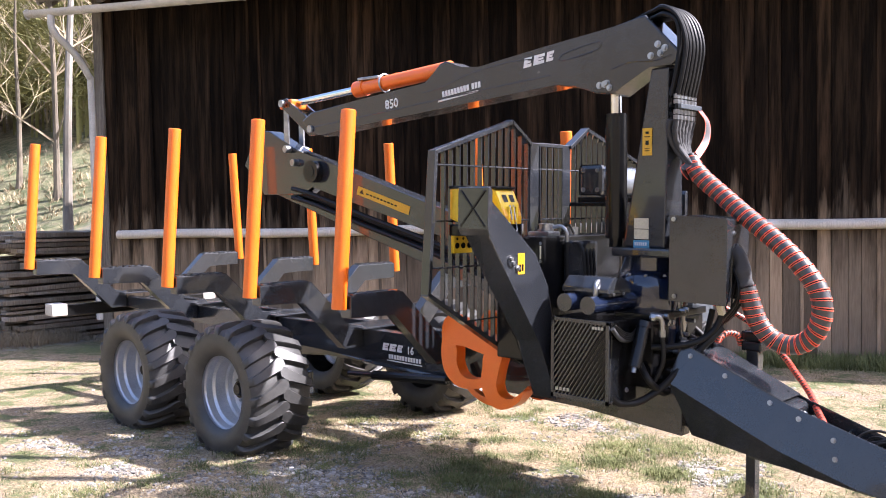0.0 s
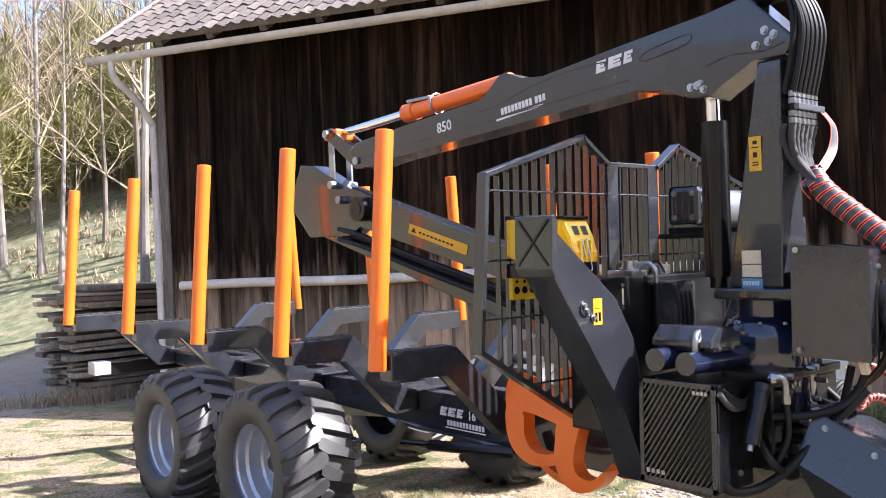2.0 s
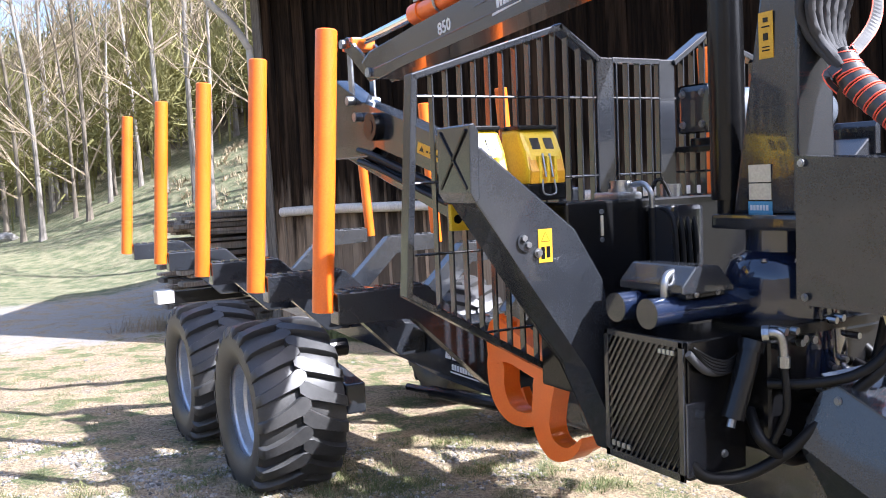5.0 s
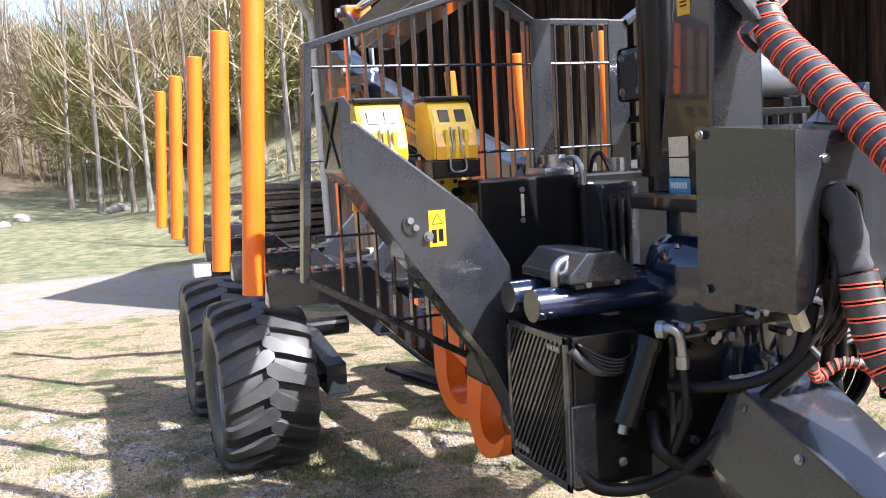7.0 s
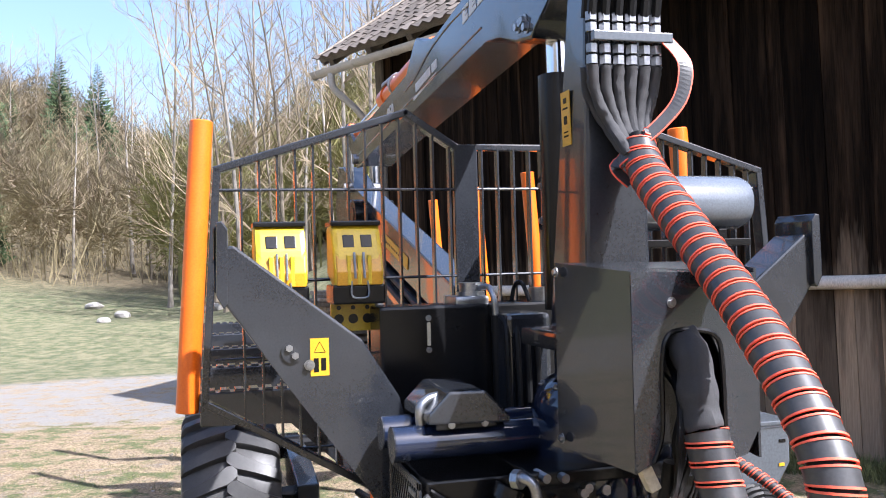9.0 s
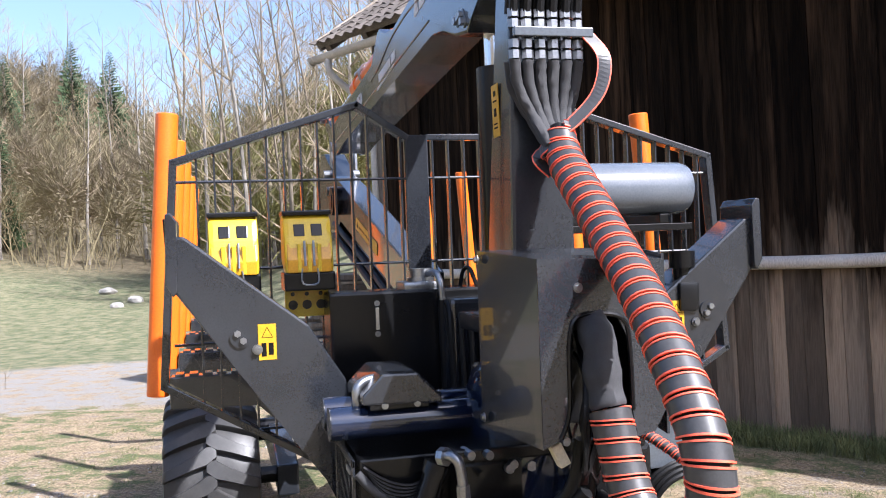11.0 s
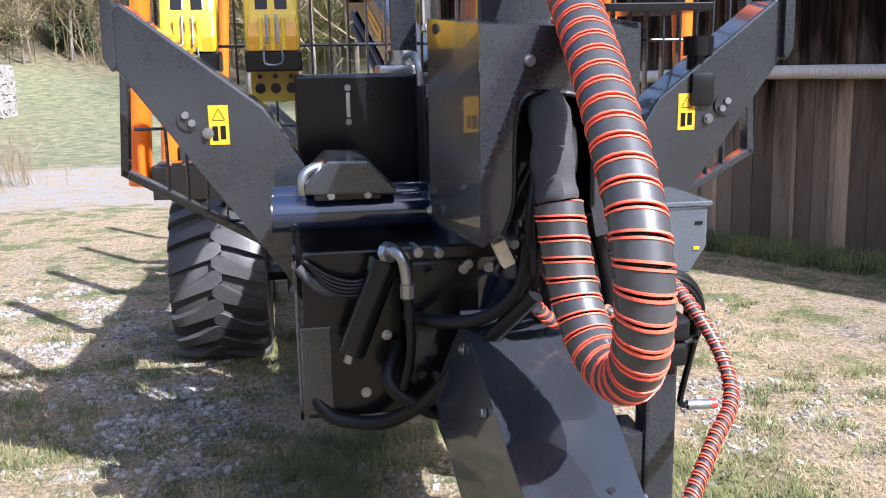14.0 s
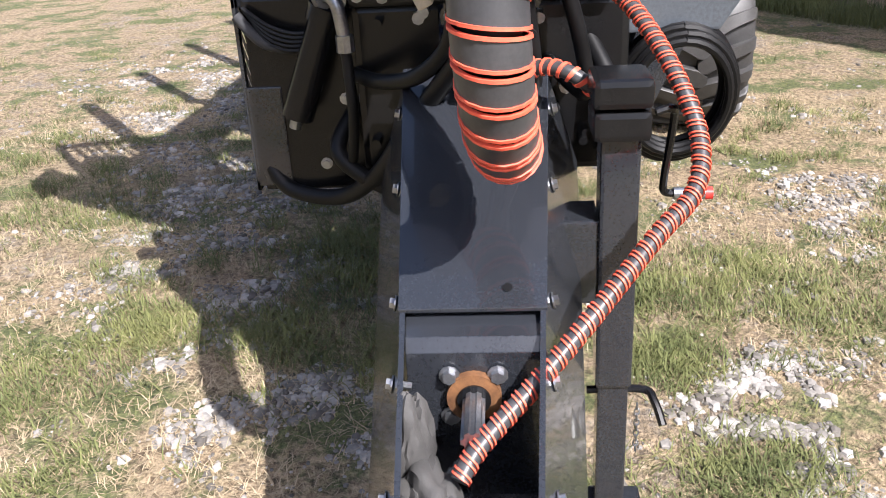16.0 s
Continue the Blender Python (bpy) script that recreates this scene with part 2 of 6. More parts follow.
def ground_mat():
    m, n, l, b = material("yard_ground", 0.95)
    broad = noise_tex(n, l, 0.42, 5, 0.6)
    mid = noise_tex(n, l, 2.3, 6, 0.7)
    fine = noise_tex(n, l, 34, 5, 0.75)
    blade = noise_tex(n, l, 75, 3, 0.75)
    straw = mixc(n, l, ramp(n, l, fine, [(0.36, (0, 0, 0)), (0.62, (1, 1, 1))]), (0.095, 0.066, 0.038), (0.44, 0.345, 0.225))
    straw = mixc(n, l, 0.5, straw, ramp(n, l, blade, [(0.3, (0.2, 0.19, 0.17)), (0.7, (0.85, 0.8, 0.72))]), "OVERLAY")
    green = mixc(n, l, ramp(n, l, fine, [(0.35, (0, 0, 0)), (0.65, (1, 1, 1))]), (0.042, 0.058, 0.018), (0.175, 0.185, 0.068))
    vor = n.new("ShaderNodeTexVoronoi")
    vor.inputs["Scale"].default_value = 26
    tc = n.new("ShaderNodeTexCoord")
    l.new(tc.outputs["Object"], vor.inputs["Vector"])
    gravel = mixc(n, l, ramp(n, l, vor.outputs["Distance"], [(0.05, (1, 1, 1)), (0.62, (0, 0, 0))]), (0.115, 0.10, 0.085), (0.42, 0.40, 0.375))
    col = mixc(n, l, ramp(n, l, mid, [(0.49, (0, 0, 0)), (0.58, (1, 1, 1))]), straw, green)
    gmask = n.new("ShaderNodeMath")
    gmask.operation = "MULTIPLY_ADD"
    l.new(broad, gmask.inputs[0])
    gmask.inputs[1].default_value = 0.75
    l.new(mid, gmask.inputs[2])
    # where the yard is gravelled, and where the meadow begins, by the plan
    geo = n.new("ShaderNodeNewGeometry")
    sep = n.new("ShaderNodeSeparateXYZ")
    l.new(geo.outputs["Position"], sep.inputs[0])
    col = mixc(n, l, ramp(n, l, gmask.outputs[0], [(0.60, (1, 1, 1)), (0.82, (0, 0, 0))]), col, gravel)
    meadow = mixc(n, l, ramp(n, l, mid, [(0.40, (0, 0, 0)), (0.62, (1, 1, 1))]), (0.085, 0.102, 0.042), (0.225, 0.205, 0.118))
    road = mixc(n, l, ramp(n, l, fine, [(0.3, (0, 0, 0)), (0.7, (1, 1, 1))]), (0.165, 0.152, 0.135), (0.35, 0.33, 0.30))
    road = mixc(n, l, ramp(n, l, mid, [(0.50, (0, 0, 0)), (0.57, (0.85, 0.85, 0.85))]), road, straw)
    wob = n.new("ShaderNodeMath")
    wob.operation = "MULTIPLY_ADD"
    l.new(mid, wob.inputs[0])
    wob.inputs[1].default_value = 2.2
    skew = n.new("ShaderNodeMath")
    skew.operation = "MULTIPLY_ADD"
    l.new(sep.outputs["Y"], skew.inputs[0])
    skew.inputs[1].default_value = 0.25
    l.new(sep.outputs["X"], skew.inputs[2])
    l.new(skew.outputs[0], wob.inputs[2])

    def step(a, c):
        r = n.new("ShaderNodeMapRange")
        r.inputs[1].default_value, r.inputs[2].default_value = a, c
        l.new(wob.outputs[0], r.inputs[0])
        return r.outputs[0]
    col = mixc(n, l, step(-10.5, -11.1), col, road)
    col = mixc(n, l, step(-18.8, -19.8), col, meadow)
    wd = n.new("ShaderNodeVectorMath")
    wd.operation = "DOT_PRODUCT"
    l.new(geo.outputs["Position"], wd.inputs[0])
    wd.inputs[1].default_value = (0.5, -0.866, 0.0)
    wr = n.new("ShaderNodeMapRange")
    wr.inputs[1].default_value, wr.inputs[2].default_value = -5.9, -6.5
    l.new(wd.outputs["Value"], wr.inputs[0])
    yd = n.new("ShaderNodeMath")
    yd.operation = "MULTIPLY"
    l.new(wr.outputs[0], yd.inputs[0])
    yr = n.new("ShaderNodeMapRange")
    yr.inputs[1].default_value, yr.inputs[2].default_value = -12.5, -11.0
    l.new(sep.outputs["X"], yr.inputs[0])
    l.new(yr.outputs[0], yd.inputs[1])
    col = mixc(n, l, yd.outputs[0], col, green)
    litter = mixc(n, l, ramp(n, l, mid, [(0.35, (0, 0, 0)), (0.65, (1, 1, 1))]), (0.07, 0.056, 0.032), (0.17, 0.135, 0.078))
    bank = n.new("ShaderNodeMath")
    bank.operation = "MULTIPLY_ADD"
    l.new(sep.outputs["Y"], bank.inputs[0])
    bank.inputs[1].default_value = -0.85
    l.new(wob.outputs[0], bank.inputs[2])
    rb = n.new("ShaderNodeMapRange")
    rb.inputs[1].default_value, rb.inputs[2].default_value = -42.0, -52.0
    l.new(bank.outputs[0], rb.inputs[0])
    col = mixc(n, l, rb.outputs[0], col, litter)
    col = mixc(n, l, step(-62.0, -70.0), col, litter)
    # dark litter on the unseen added rises, to dim what the paint reflects
    for axis, a, c in (("Y", -20.0, -23.0), ("X", 26.0, 29.0)):
        rv = n.new("ShaderNodeMapRange")
        rv.inputs[1].default_value, rv.inputs[2].default_value = a, c
        l.new(sep.outputs[axis], rv.inputs[0])
        if axis == "Y":
            rx = n.new("ShaderNodeMapRange")
            rx.inputs[1].default_value, rx.inputs[2].default_value = -14.0, -4.0
            l.new(sep.outputs["X"], rx.inputs[0])
            both = n.new("ShaderNodeMath")
            both.operation = "MULTIPLY"
            l.new(rv.outputs[0], both.inputs[0])
            l.new(rx.outputs[0], both.inputs[1])
            col = mixc(n, l, both.outputs[0], col, litter)
        else:
            col = mixc(n, l, rv.outputs[0], col, litter)
    l.new(col, b.inputs["Base Color"])
    hsum = n.new("ShaderNodeMath")
    hsum.operation = "ADD"
    l.new(fine, hsum.inputs[0])
    l.new(blade, hsum.inputs[1])
    bump(n, l, b, hsum.outputs[0], 0.9, 0.03)
    return m


GROUND = ground_mat()

# ---- building helpers ----
def finish(name, bm, mat, smooth=False):
    bmesh.ops.recalc_face_normals(bm, faces=bm.faces)
    me = bpy.data.meshes.new(name)
    bm.to_mesh(me)
    bm.free()
    for mm in (mat if isinstance(mat, (list, tuple)) else [mat]):
        me.materials.append(mm)
    if smooth:
        me.shade_smooth()
        me.set_sharp_from_angle(angle=radians(38))
    return new(name, me)


def part(name, bm, mat, parent=None, label="", smooth=False):
    ob = finish(name, bm, mat, smooth)
    if parent is not None:
        ob.parent = parent
    if label:
        ob["label"] = label
    return ob


def thing(name, label, category, at=(0, 0, 0), group="", kind=""):
    ob = new(name)
    ob.empty_display_size = 0.1
    ob.location = at
    return tagged(ob, label, category, group, kind)


def bevelled(bm, geom, width, seg=1):
    if width > 0:
        bmesh.ops.bevel(bm, geom=[e for e in geom if isinstance(e, bmesh.types.BMEdge)], offset=width, segments=seg, affect="EDGES", profile=0.6)


def box(bm, lo, hi, bev=0.0, m=None):
    r = bmesh.ops.create_cube(bm, size=1.0)
    vs = r["verts"]
    c, s = [(a + b) / 2 for a, b in zip(lo, hi)], [abs(b - a) for a, b in zip(lo, hi)]
    t = Matrix.Translation(c) @ Matrix.Diagonal((*s, 1))
    bmesh.ops.transform(bm, matrix=(m @ t) if m else t, verts=vs)
    if bev:
        es = {e for v in vs for e in v.link_edges}
        bevelled(bm, list(es), bev, 2)
    return bm


def prism(bm, outline, axis, a, b, bev=0.0):
    """An outline of 2-d points, drawn out along an axis from a to b."""
    def at(p, d):
        return {"x": (d, p[0], p[1]), "y": (p[0], d, p[1]), "z": (p[0], p[1], d)}[axis]
    v1 = [bm.verts.new(at(p, a)) for p in outline]
    v2 = [bm.verts.new(at(p, b)) for p in outline]
    fs = [bm.faces.new(v1), bm.faces.new(v2[::-1])]
    k = len(outline)
    for i in range(k):
        fs.append(bm.faces.new((v1[i], v2[i], v2[(i + 1) % k], v1[(i + 1) % k])))
    if bev:
        bevelled(bm, list({e for f in fs for e in f.edges}), bev, 2)
    return bm


def rod(bm, p, q, r, n=12, r2=None, caps=True):
    p, q = Vector(p), Vector(q)
    d = q - p
    res = bmesh.ops.create_cone(bm, cap_ends=caps, segments=n, radius1=r, radius2=r if r2 is None else r2, depth=d.length)
    m = Matrix.Translation((p + q) / 2) @ d.to_track_quat("Z", "Y").to_matrix().to_4x4()
    bmesh.ops.transform(bm, matrix=m, verts=res["verts"])
    return bm


def spline(pts, steps=8):
    """A smooth curve through the points."""
    pts = [Vector(p) for p in pts]
    out = []
    for i in range(len(pts) - 1):
        p0, p1, p2, p3 = pts[max(i - 1, 0)], pts[i], pts[i + 1], pts[min(i + 2, len(pts) - 1)]
        for k in range(steps):
            t = k / steps
            out.append(0.5 * (2 * p1 + (p2 - p0) * t + (2 * p0 - 5 * p1 + 4 * p2 - p3) * t * t + (3 * p1 - p0 - 3 * p2 + p3) * t ** 3))
    return out + [pts[-1]]


def frames_along(pts):
    up = Vector((0, 0, 1)) if abs((pts[1] - pts[0]).normalized().z) < 0.9 else Vector((0, 1, 0))
    out = []
    for i, p in enumerate(pts):
        t = (pts[min(i + 1, len(pts) - 1)] - pts[max(i - 1, 0)]).normalized()
        side = t.cross(up).normalized()
        up = side.cross(t).normalized()
        out.append((p, side, up, t))
    return out


def tube(bm, pts, r, n=10, caps=True):
    """A tube along the points; r is one radius or one a point."""
    fr = frames_along([Vector(p) for p in pts])
    rings = []
    for i, (p, s, u, t) in enumerate(fr):
        rr = r[i] if isinstance(r, (list, tuple)) else r
        rings.append([bm.verts.new(p + rr * (math.cos(a) * s + math.sin(a) * u)) for a in (2 * math.pi * k / n for k in range(n))])
    for a, b in zip(rings, rings[1:]):
        for k in range(n):
            bm.faces.new((a[k], a[(k + 1) % n], b[(k + 1) % n], b[k]))
    if caps:
        bm.faces.new(rings[0][::-1])
        bm.faces.new(rings[-1])
    return bm


def ribbon(bm, pts, r, width, turns, thick=0.004, n=14, edge=None):
    """A band wound round the curve: its own strip, standing off by thick."""
    fr = frames_along([Vector(p) for p in pts])
    total = len(fr) - 1
    steps = int(turns * n)
    lo, hi = edge if edge else (-0.5, 0.5)
    prev = None
    for k in range(steps + 1):
        ang = 2 * math.pi * k / n
        row = []
        for o, h in ((lo, thick * 0.2), (lo, thick), (hi, thick), (hi, thick * 0.2)):
            f = min(max((k / steps) * total + o * width, 0), total)
            i = min(int(f), total - 1)
            w = f - i
            (p0, s0, u0, _), (p1, s1, u1, _) = fr[i], fr[i + 1]
            rr = r[min(int(f + 0.5), total)] if isinstance(r, (list, tuple)) else r
            p, s, u = p0.lerp(p1, w), s0.lerp(s1, w).normalized(), u0.lerp(u1, w).normalized()
            row.append(bm.verts.new(p + (rr + h) * (math.cos(ang) * s + math.sin(ang) * u)))
        if prev:
            for a in range(3):
                bm.faces.new((prev[a], row[a], row[a + 1], prev[a + 1]))
        prev = row
    return bm


def bolt(bm, p, d, r=0.012):
    d = Vector(d).normalized()
    p = Vector(p)
    rod(bm, p, p + d * 0.003, r * 1.5, 10)
    rod(bm, p, p + d * r * 1.1, r, 6)
    return bm


def mark(a, b, h):
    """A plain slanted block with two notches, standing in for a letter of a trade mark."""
    out = [(a, 0), (b, 0), (b, 0.32 * h), (a + 0.4 * (b - a), 0.32 * h), (a + 0.4 * (b - a), 0.40 * h), (b - 0.01, 0.40 * h), (b - 0.01, 0.62 * h), (a + 0.4 * (b - a), 0.62 * h), (a + 0.4 * (b - a), 0.70 * h), (b, 0.70 * h), (b, h), (a, h)]
    return [(x + 0.25 * z, z) for x, z in out]


def words(body, size, m, mat, parent, name="lettering", extrude=0.001, bold=0.0, wide=1.0):
    """Raised lettering as a mesh, with the built-in font."""
    cu = bpy.data.curves.new(name, "FONT")
    cu.body, cu.size, cu.extrude, cu.offset, cu.resolution_u = body, size, extrude, bold, 2
    cu.space_character = wide
    tmp = bpy.data.objects.new(name, cu)
    scene.collection.objects.link(tmp)
    me = bpy.data.meshes.new_from_object(tmp.evaluated_get(bpy.context.evaluated_depsgraph_get()))
    bpy.data.objects.remove(tmp)
    me.name = name
    me.materials.clear()
    me.materials.append(mat)
    ob = new(name, me)
    ob.parent = parent
    ob.matrix_local = m
    return ob

# ---- ground, reaching the horizon ----
def soft(v, k=1.0):
    return k * math.log1p(math.exp(max(-30, min(30, v / k))))


def gz(x, y):
    """Height of the ground: a gentle yard, a bank behind the barn, a wooded hill beyond the meadow, and added unseen
    rises elsewhere.
    """
    z = 0.07 - 0.045 * soft(-x - 1.2, 0.8) + 0.045 * soft(-x - 18, 3) - 0.028 * (max(-4, min(6, y)) + 1)
    u = (max(x, -35) + 14) * -0.17 + (y - 2.5) * 0.985
    side = max(0.0, min(1.0, (-11.5 - x) / 5))
    z += side * (0.50 * soft(u - 0.6, 1.0) - 0.30 * soft(u - 14, 3) - 0.15 * soft(u - 60, 12))
    z += (0.14 + 0.17 * max(-1, min(1, (-y - 2) / 18))) * soft(-x - 68 - 0.6 * y, 6) - 0.34 * soft(-x - 112, 8)
    # rises out of view, added to hide bright horizon sky from the glossy paint
    z += max(0.0, min(1.0, (x + 14) / 14)) * 0.42 * (soft(-y - 20, 3) - soft(-y - 66, 6)) + 0.42 * (soft(x - 26, 3) - soft(x - 72, 6))
    r = math.hypot(x + 2, y)
    z += (0.018 * noise.noise((x * 1.3, y * 1.3, 0)) + 0.008 * noise.noise((x * 5, y * 5, 3))) * min(1, 3 / (1 + 0.1 * r))
    z += 0.25 * noise.noise((x * 0.09, y * 0.09, 5)) * min(1, max(0, (r - 14) / 20))
    return z


def spaced(lo, hi, mid, fine, grow):
    out, v, s = [mid], mid, fine
    while v < hi:
        s = fine if v < mid + 6 else s * grow
        v += s
        out.append(v)
    v, s = mid, fine
    while v > lo:
        s = fine if v > mid - 9 else s * grow
        v -= s
        out.insert(0, v)
    return out


xs, ys = spaced(-900, 700, -1.0, 0.16, 1.09), spaced(-800, 900, 0.0, 0.16, 1.09)
verts = [(x, y, gz(x, y)) for x in xs for y in ys]
k = len(ys)
faces = [(i * k + j, i * k + k + j, i * k + k + j + 1, i * k + j + 1) for i in range(len(xs) - 1) for j in range(k - 1)]
me = bpy.data.meshes.new("ground")
me.from_pydata(verts, [], faces)
me.materials.append(GROUND)
me.shade_smooth()
ground = tagged(new("ground", me), "dry straw-coloured yard with gravel and green grass patches", "ground", kind="structure")

# ---- barn: dark board wall, tiled roof, gutter ----
BARN_M = Matrix.Translation((-11.12, 1.72, -0.55)) @ Matrix.Rotation(radians(30.0), 4, "Z") @ Matrix.Rotation(radians(-1.4), 4, "Y")
EAVE, LENGTH, DEPTH = 6.27, 24.0, 10.0


def barn():
    rnd = random.Random(4)
    b = thing("barn", "old dark-brown wooden barn with a tiled roof", "barn", kind="structure")
    b.matrix_world = BARN_M
    bm = bmesh.new()
    box(bm, (0.02, 0.06, -1.2), (LENGTH, 0.14, EAVE))
    box(bm, (0.02, DEPTH - 0.1, -1.2), (LENGTH, DEPTH, EAVE))
    prism(bm, [(0.10, -1.2), (DEPTH, -1.2), (DEPTH, EAVE), (DEPTH / 2, EAVE + 3.3), (0.10, EAVE)], "x", 0.03, 0.12)
    prism(bm, [(0.10, -1.2), (DEPTH, -1.2), (DEPTH, EAVE), (DEPTH / 2, EAVE + 3.3), (0.10, EAVE)], "x", LENGTH - 0.1, LENGTH)
    part("wall", bm, BARN, b)
    # boards, each its own, with gaps and battens over some joints
    x = 0.14
    while x < LENGTH - 0.2:
        w = rnd.uniform(0.17, 0.27)
        bm = bmesh.new()
        off = rnd.uniform(-0.012, 0.006)
        box(bm, (-w / 2 + 0.004, -0.014, -1.0), (w / 2 - 0.004, 0.014, EAVE + 0.06), 0.003)
        for v in bm.verts:
            v.co.x += 0.006 * math.sin(v.co.z * rnd.uniform(0.7, 1.2))
        ob = part("plank", bm, BARN, b)
        ob.location = (x + w / 2, 0.04 + off, rnd.uniform(-0.03, 0.03))
        if rnd.random() < 0.45:
            bm = bmesh.new()
            box(bm, (-0.022, -0.009, -1.0), (0.022, 0.009, EAVE), 0.003)
            ob = part("batten", bm, BARN, b)
            ob.location = (x + w, 0.018 + off, 0)
        x += w
    # long horizontal pole and corner board
    bm = bmesh.new()
    tube(bm, [Vector((0.32 + i * 0.6, -0.035 + 0.006 * math.sin(i * 2.1), 2.04 + 0.012 * math.sin(i * 0.9))) for i in range(40)], 0.074, 12)
    part("pole", bm, POLE, b, "weathered grey wooden pole", True)
    bm = bmesh.new()
    box(bm, (-0.03, -0.03, -1.0), (0.13, 0.02, EAVE), 0.006)
    part("corner_board", bm, TRIM, b)
    bm = bmesh.new()
    box(bm, (-0.045, 0.025, -1.0), (-0.005, 3.0, EAVE), 0.006)
    part("corner_board", bm, BARN, b)
    # eaves: rafters' ends, board and soffit
    slope = math.atan2(3.3, DEPTH / 2)
    rf = Matrix.Translation((0, 0, EAVE + 0.02)) @ Matrix.Rotation(slope, 4, "X")
    for i in range(27):
        bm = bmesh.new()
        box(bm, (-0.06, -0.78, -0.08), (0.06, 1.6, 0.08), 0.004, rf)
        ob = part("rafter", bm, TRIM, b)
        ob.location.x = -0.40 + i * 0.93
    bm = bmesh.new()
    box(bm, (-0.55, -0.80, 0.085), (LENGTH + 0.5, 6.05, 0.115), 0, rf)
    part("roof_boarding", bm, TRIM, b)
    bm = bmesh.new()
    rb = Matrix.Translation((0, DEPTH, EAVE + 0.02)) @ Matrix.Rotation(-slope, 4, "X")
    box(bm, (-0.55, -6.05, 0.085), (LENGTH + 0.5, 1.0, 0.2), 0, rb)
    part("rear_roof", bm, TILE, b)
    bm = bmesh.new()
    box(bm, (-0.57, -0.84, 0.02), (LENGTH + 0.5, -0.805, 0.125), 0.004, rf)
    part("fascia", bm, TRIM, b)
    # verge board
    bm = bmesh.new()
    box(bm, (-0.60, -0.8, -0.04), (-0.555, 6.0, 0.16), 0.004, rf)
    part("verge_board", bm, TRIM, b)
    # tiles: one shared shape, a wavy pan
    W, L, ROWS_ = 0.235, 0.33, 21

    def tile_mesh():
        bm = bmesh.new()
        cols = 5
        up, lo = [], []
        for a in (0, 1):
            for i in range(cols + 1):
                x = W * 1.06 * (i / cols - 0.5)
                h = 0.026 * math.cos(i / cols * 2 * math.pi)
                y = -0.03 + a * (L + 0.03)
                up.append(bm.verts.new((x, y, 0.05 + h - a * 0.022 )))
                lo.append(bm.verts.new((x, y, 0.028 + h - a * 0.022)))
        c = cols + 1
        for i in range(cols):
            bm.faces.new((up[i], up[i + 1], up[c + i + 1], up[c + i]))
            bm.faces.new((lo[i], up[i], up[i + 1], lo[i + 1])[::-1])
        return bm
    first = finish("roof_tile", tile_mesh(), TILE, True)
    tm = first.data
    bpy.data.objects.remove(first)
    made = 0
    rest_v, rest_f = [], []
    base_v = [v.co.copy() for v in tm.vertices]
    base_f = [tuple(p.vertices) for p in tm.polygons]
    for r in range(ROWS_ - 2):
        for c in range(int((LENGTH + 1.3) / W)):
            x, y = -0.62 + (c + 0.5) * W, -0.88 + r * 0.305
            m = rf @ Matrix.Translation((x, y, 0.09 + rnd.uniform(-0.006, 0.01))) @ Matrix.Rotation(radians(rnd.uniform(-1.6, 1.6)), 4, "Z")
            if c < 24 and r < 12:
                ob = new("roof_tile", tm)
                ob.parent = b
                ob.matrix_local = m
                made += 1
            else:
                o = len(rest_v)
                rest_v += [m @ v for v in base_v]
                rest_f += [tuple(i + o for i in f) for f in base_f]
    me = bpy.data.meshes.new("roof_tiling")
    me.from_pydata(rest_v, [], rest_f)
    me.materials.append(TILE)
    me.shade_smooth()
    ob = new("roof_tiling", me)
    ob.parent = b
    ob["kind"] = "stuff"
    # half-round gutter with joints and brackets, and the swan-neck downpipe
    gy, gzz = -0.72, 5.71
    bm = bmesh.new()
    n = 9
    prev = None
    for x in (-0.75, LENGTH + 0.4):
        row = []
        for rr in (0.100, 0.092):
            for i in range(n + 1):
                a = math.pi + math.pi * i / n
                row.append(bm.verts.new((x, gy + rr * math.cos(a), gzz + rr * math.sin(a))))
        if prev:
            for i in range(n):
                bm.faces.new((prev[i], prev[i + 1], row[i + 1], row[i]))
                bm.faces.new((prev[n + 1 + i], row[n + 1 + i], row[n + 2 + i], prev[n + 2 + i]))
            bm.faces.new((prev[0], row[0], row[n + 1], prev[n + 1]))
            bm.faces.new((prev[n], prev[2 * n + 1], row[2 * n + 1], row[n]))
        prev = row
    gut = part("gutter", bm, GUTTER, b, "weathered zinc half-round gutter", True)
    for i in range(26):
        bm = bmesh.new()
        tube(bm, [(0, gy + 0.104 * math.cos(a), gzz + 0.104 * math.sin(a)) for a in (math.pi + math.pi * q / 8 for q in range(9))], 0.007, 5)
        ob = part("bracket", bm, GUTTER, gut)
        ob.location.x = -0.62 + i * 0.93
    bm = bmesh.new()
    tube(bm, [(-0.75 + 0.01 * q, gy, gzz - 0.04) for q in range(2)], 0.085, 12)
    part("end_cap", bm, GUTTER, gut)
    bm = bmesh.new()
    tube(bm, spline([(-0.30, gy, gzz - 0.05), (-0.30, gy, gzz - 0.25), (-0.28, gy + 0.08, gzz - 0.38), (-0.16, gy + 0.38, gzz - 0.66), (-0.08, -0.12, gzz - 0.98), (-0.08, -0.06, gzz - 1.2), (-0.08, -0.06, 3.0), (-0.08, -0.06, 0.6)], 7), 0.056, 12)
    part("downpipe", bm, GUTTER, b, "grey zinc downpipe with a swan neck", True)
    return b


barn()

# ---- forestry trailer ----
C = 0.058
STAKES = (-6.62, -5.01, -3.59, -2.323, -1.235)


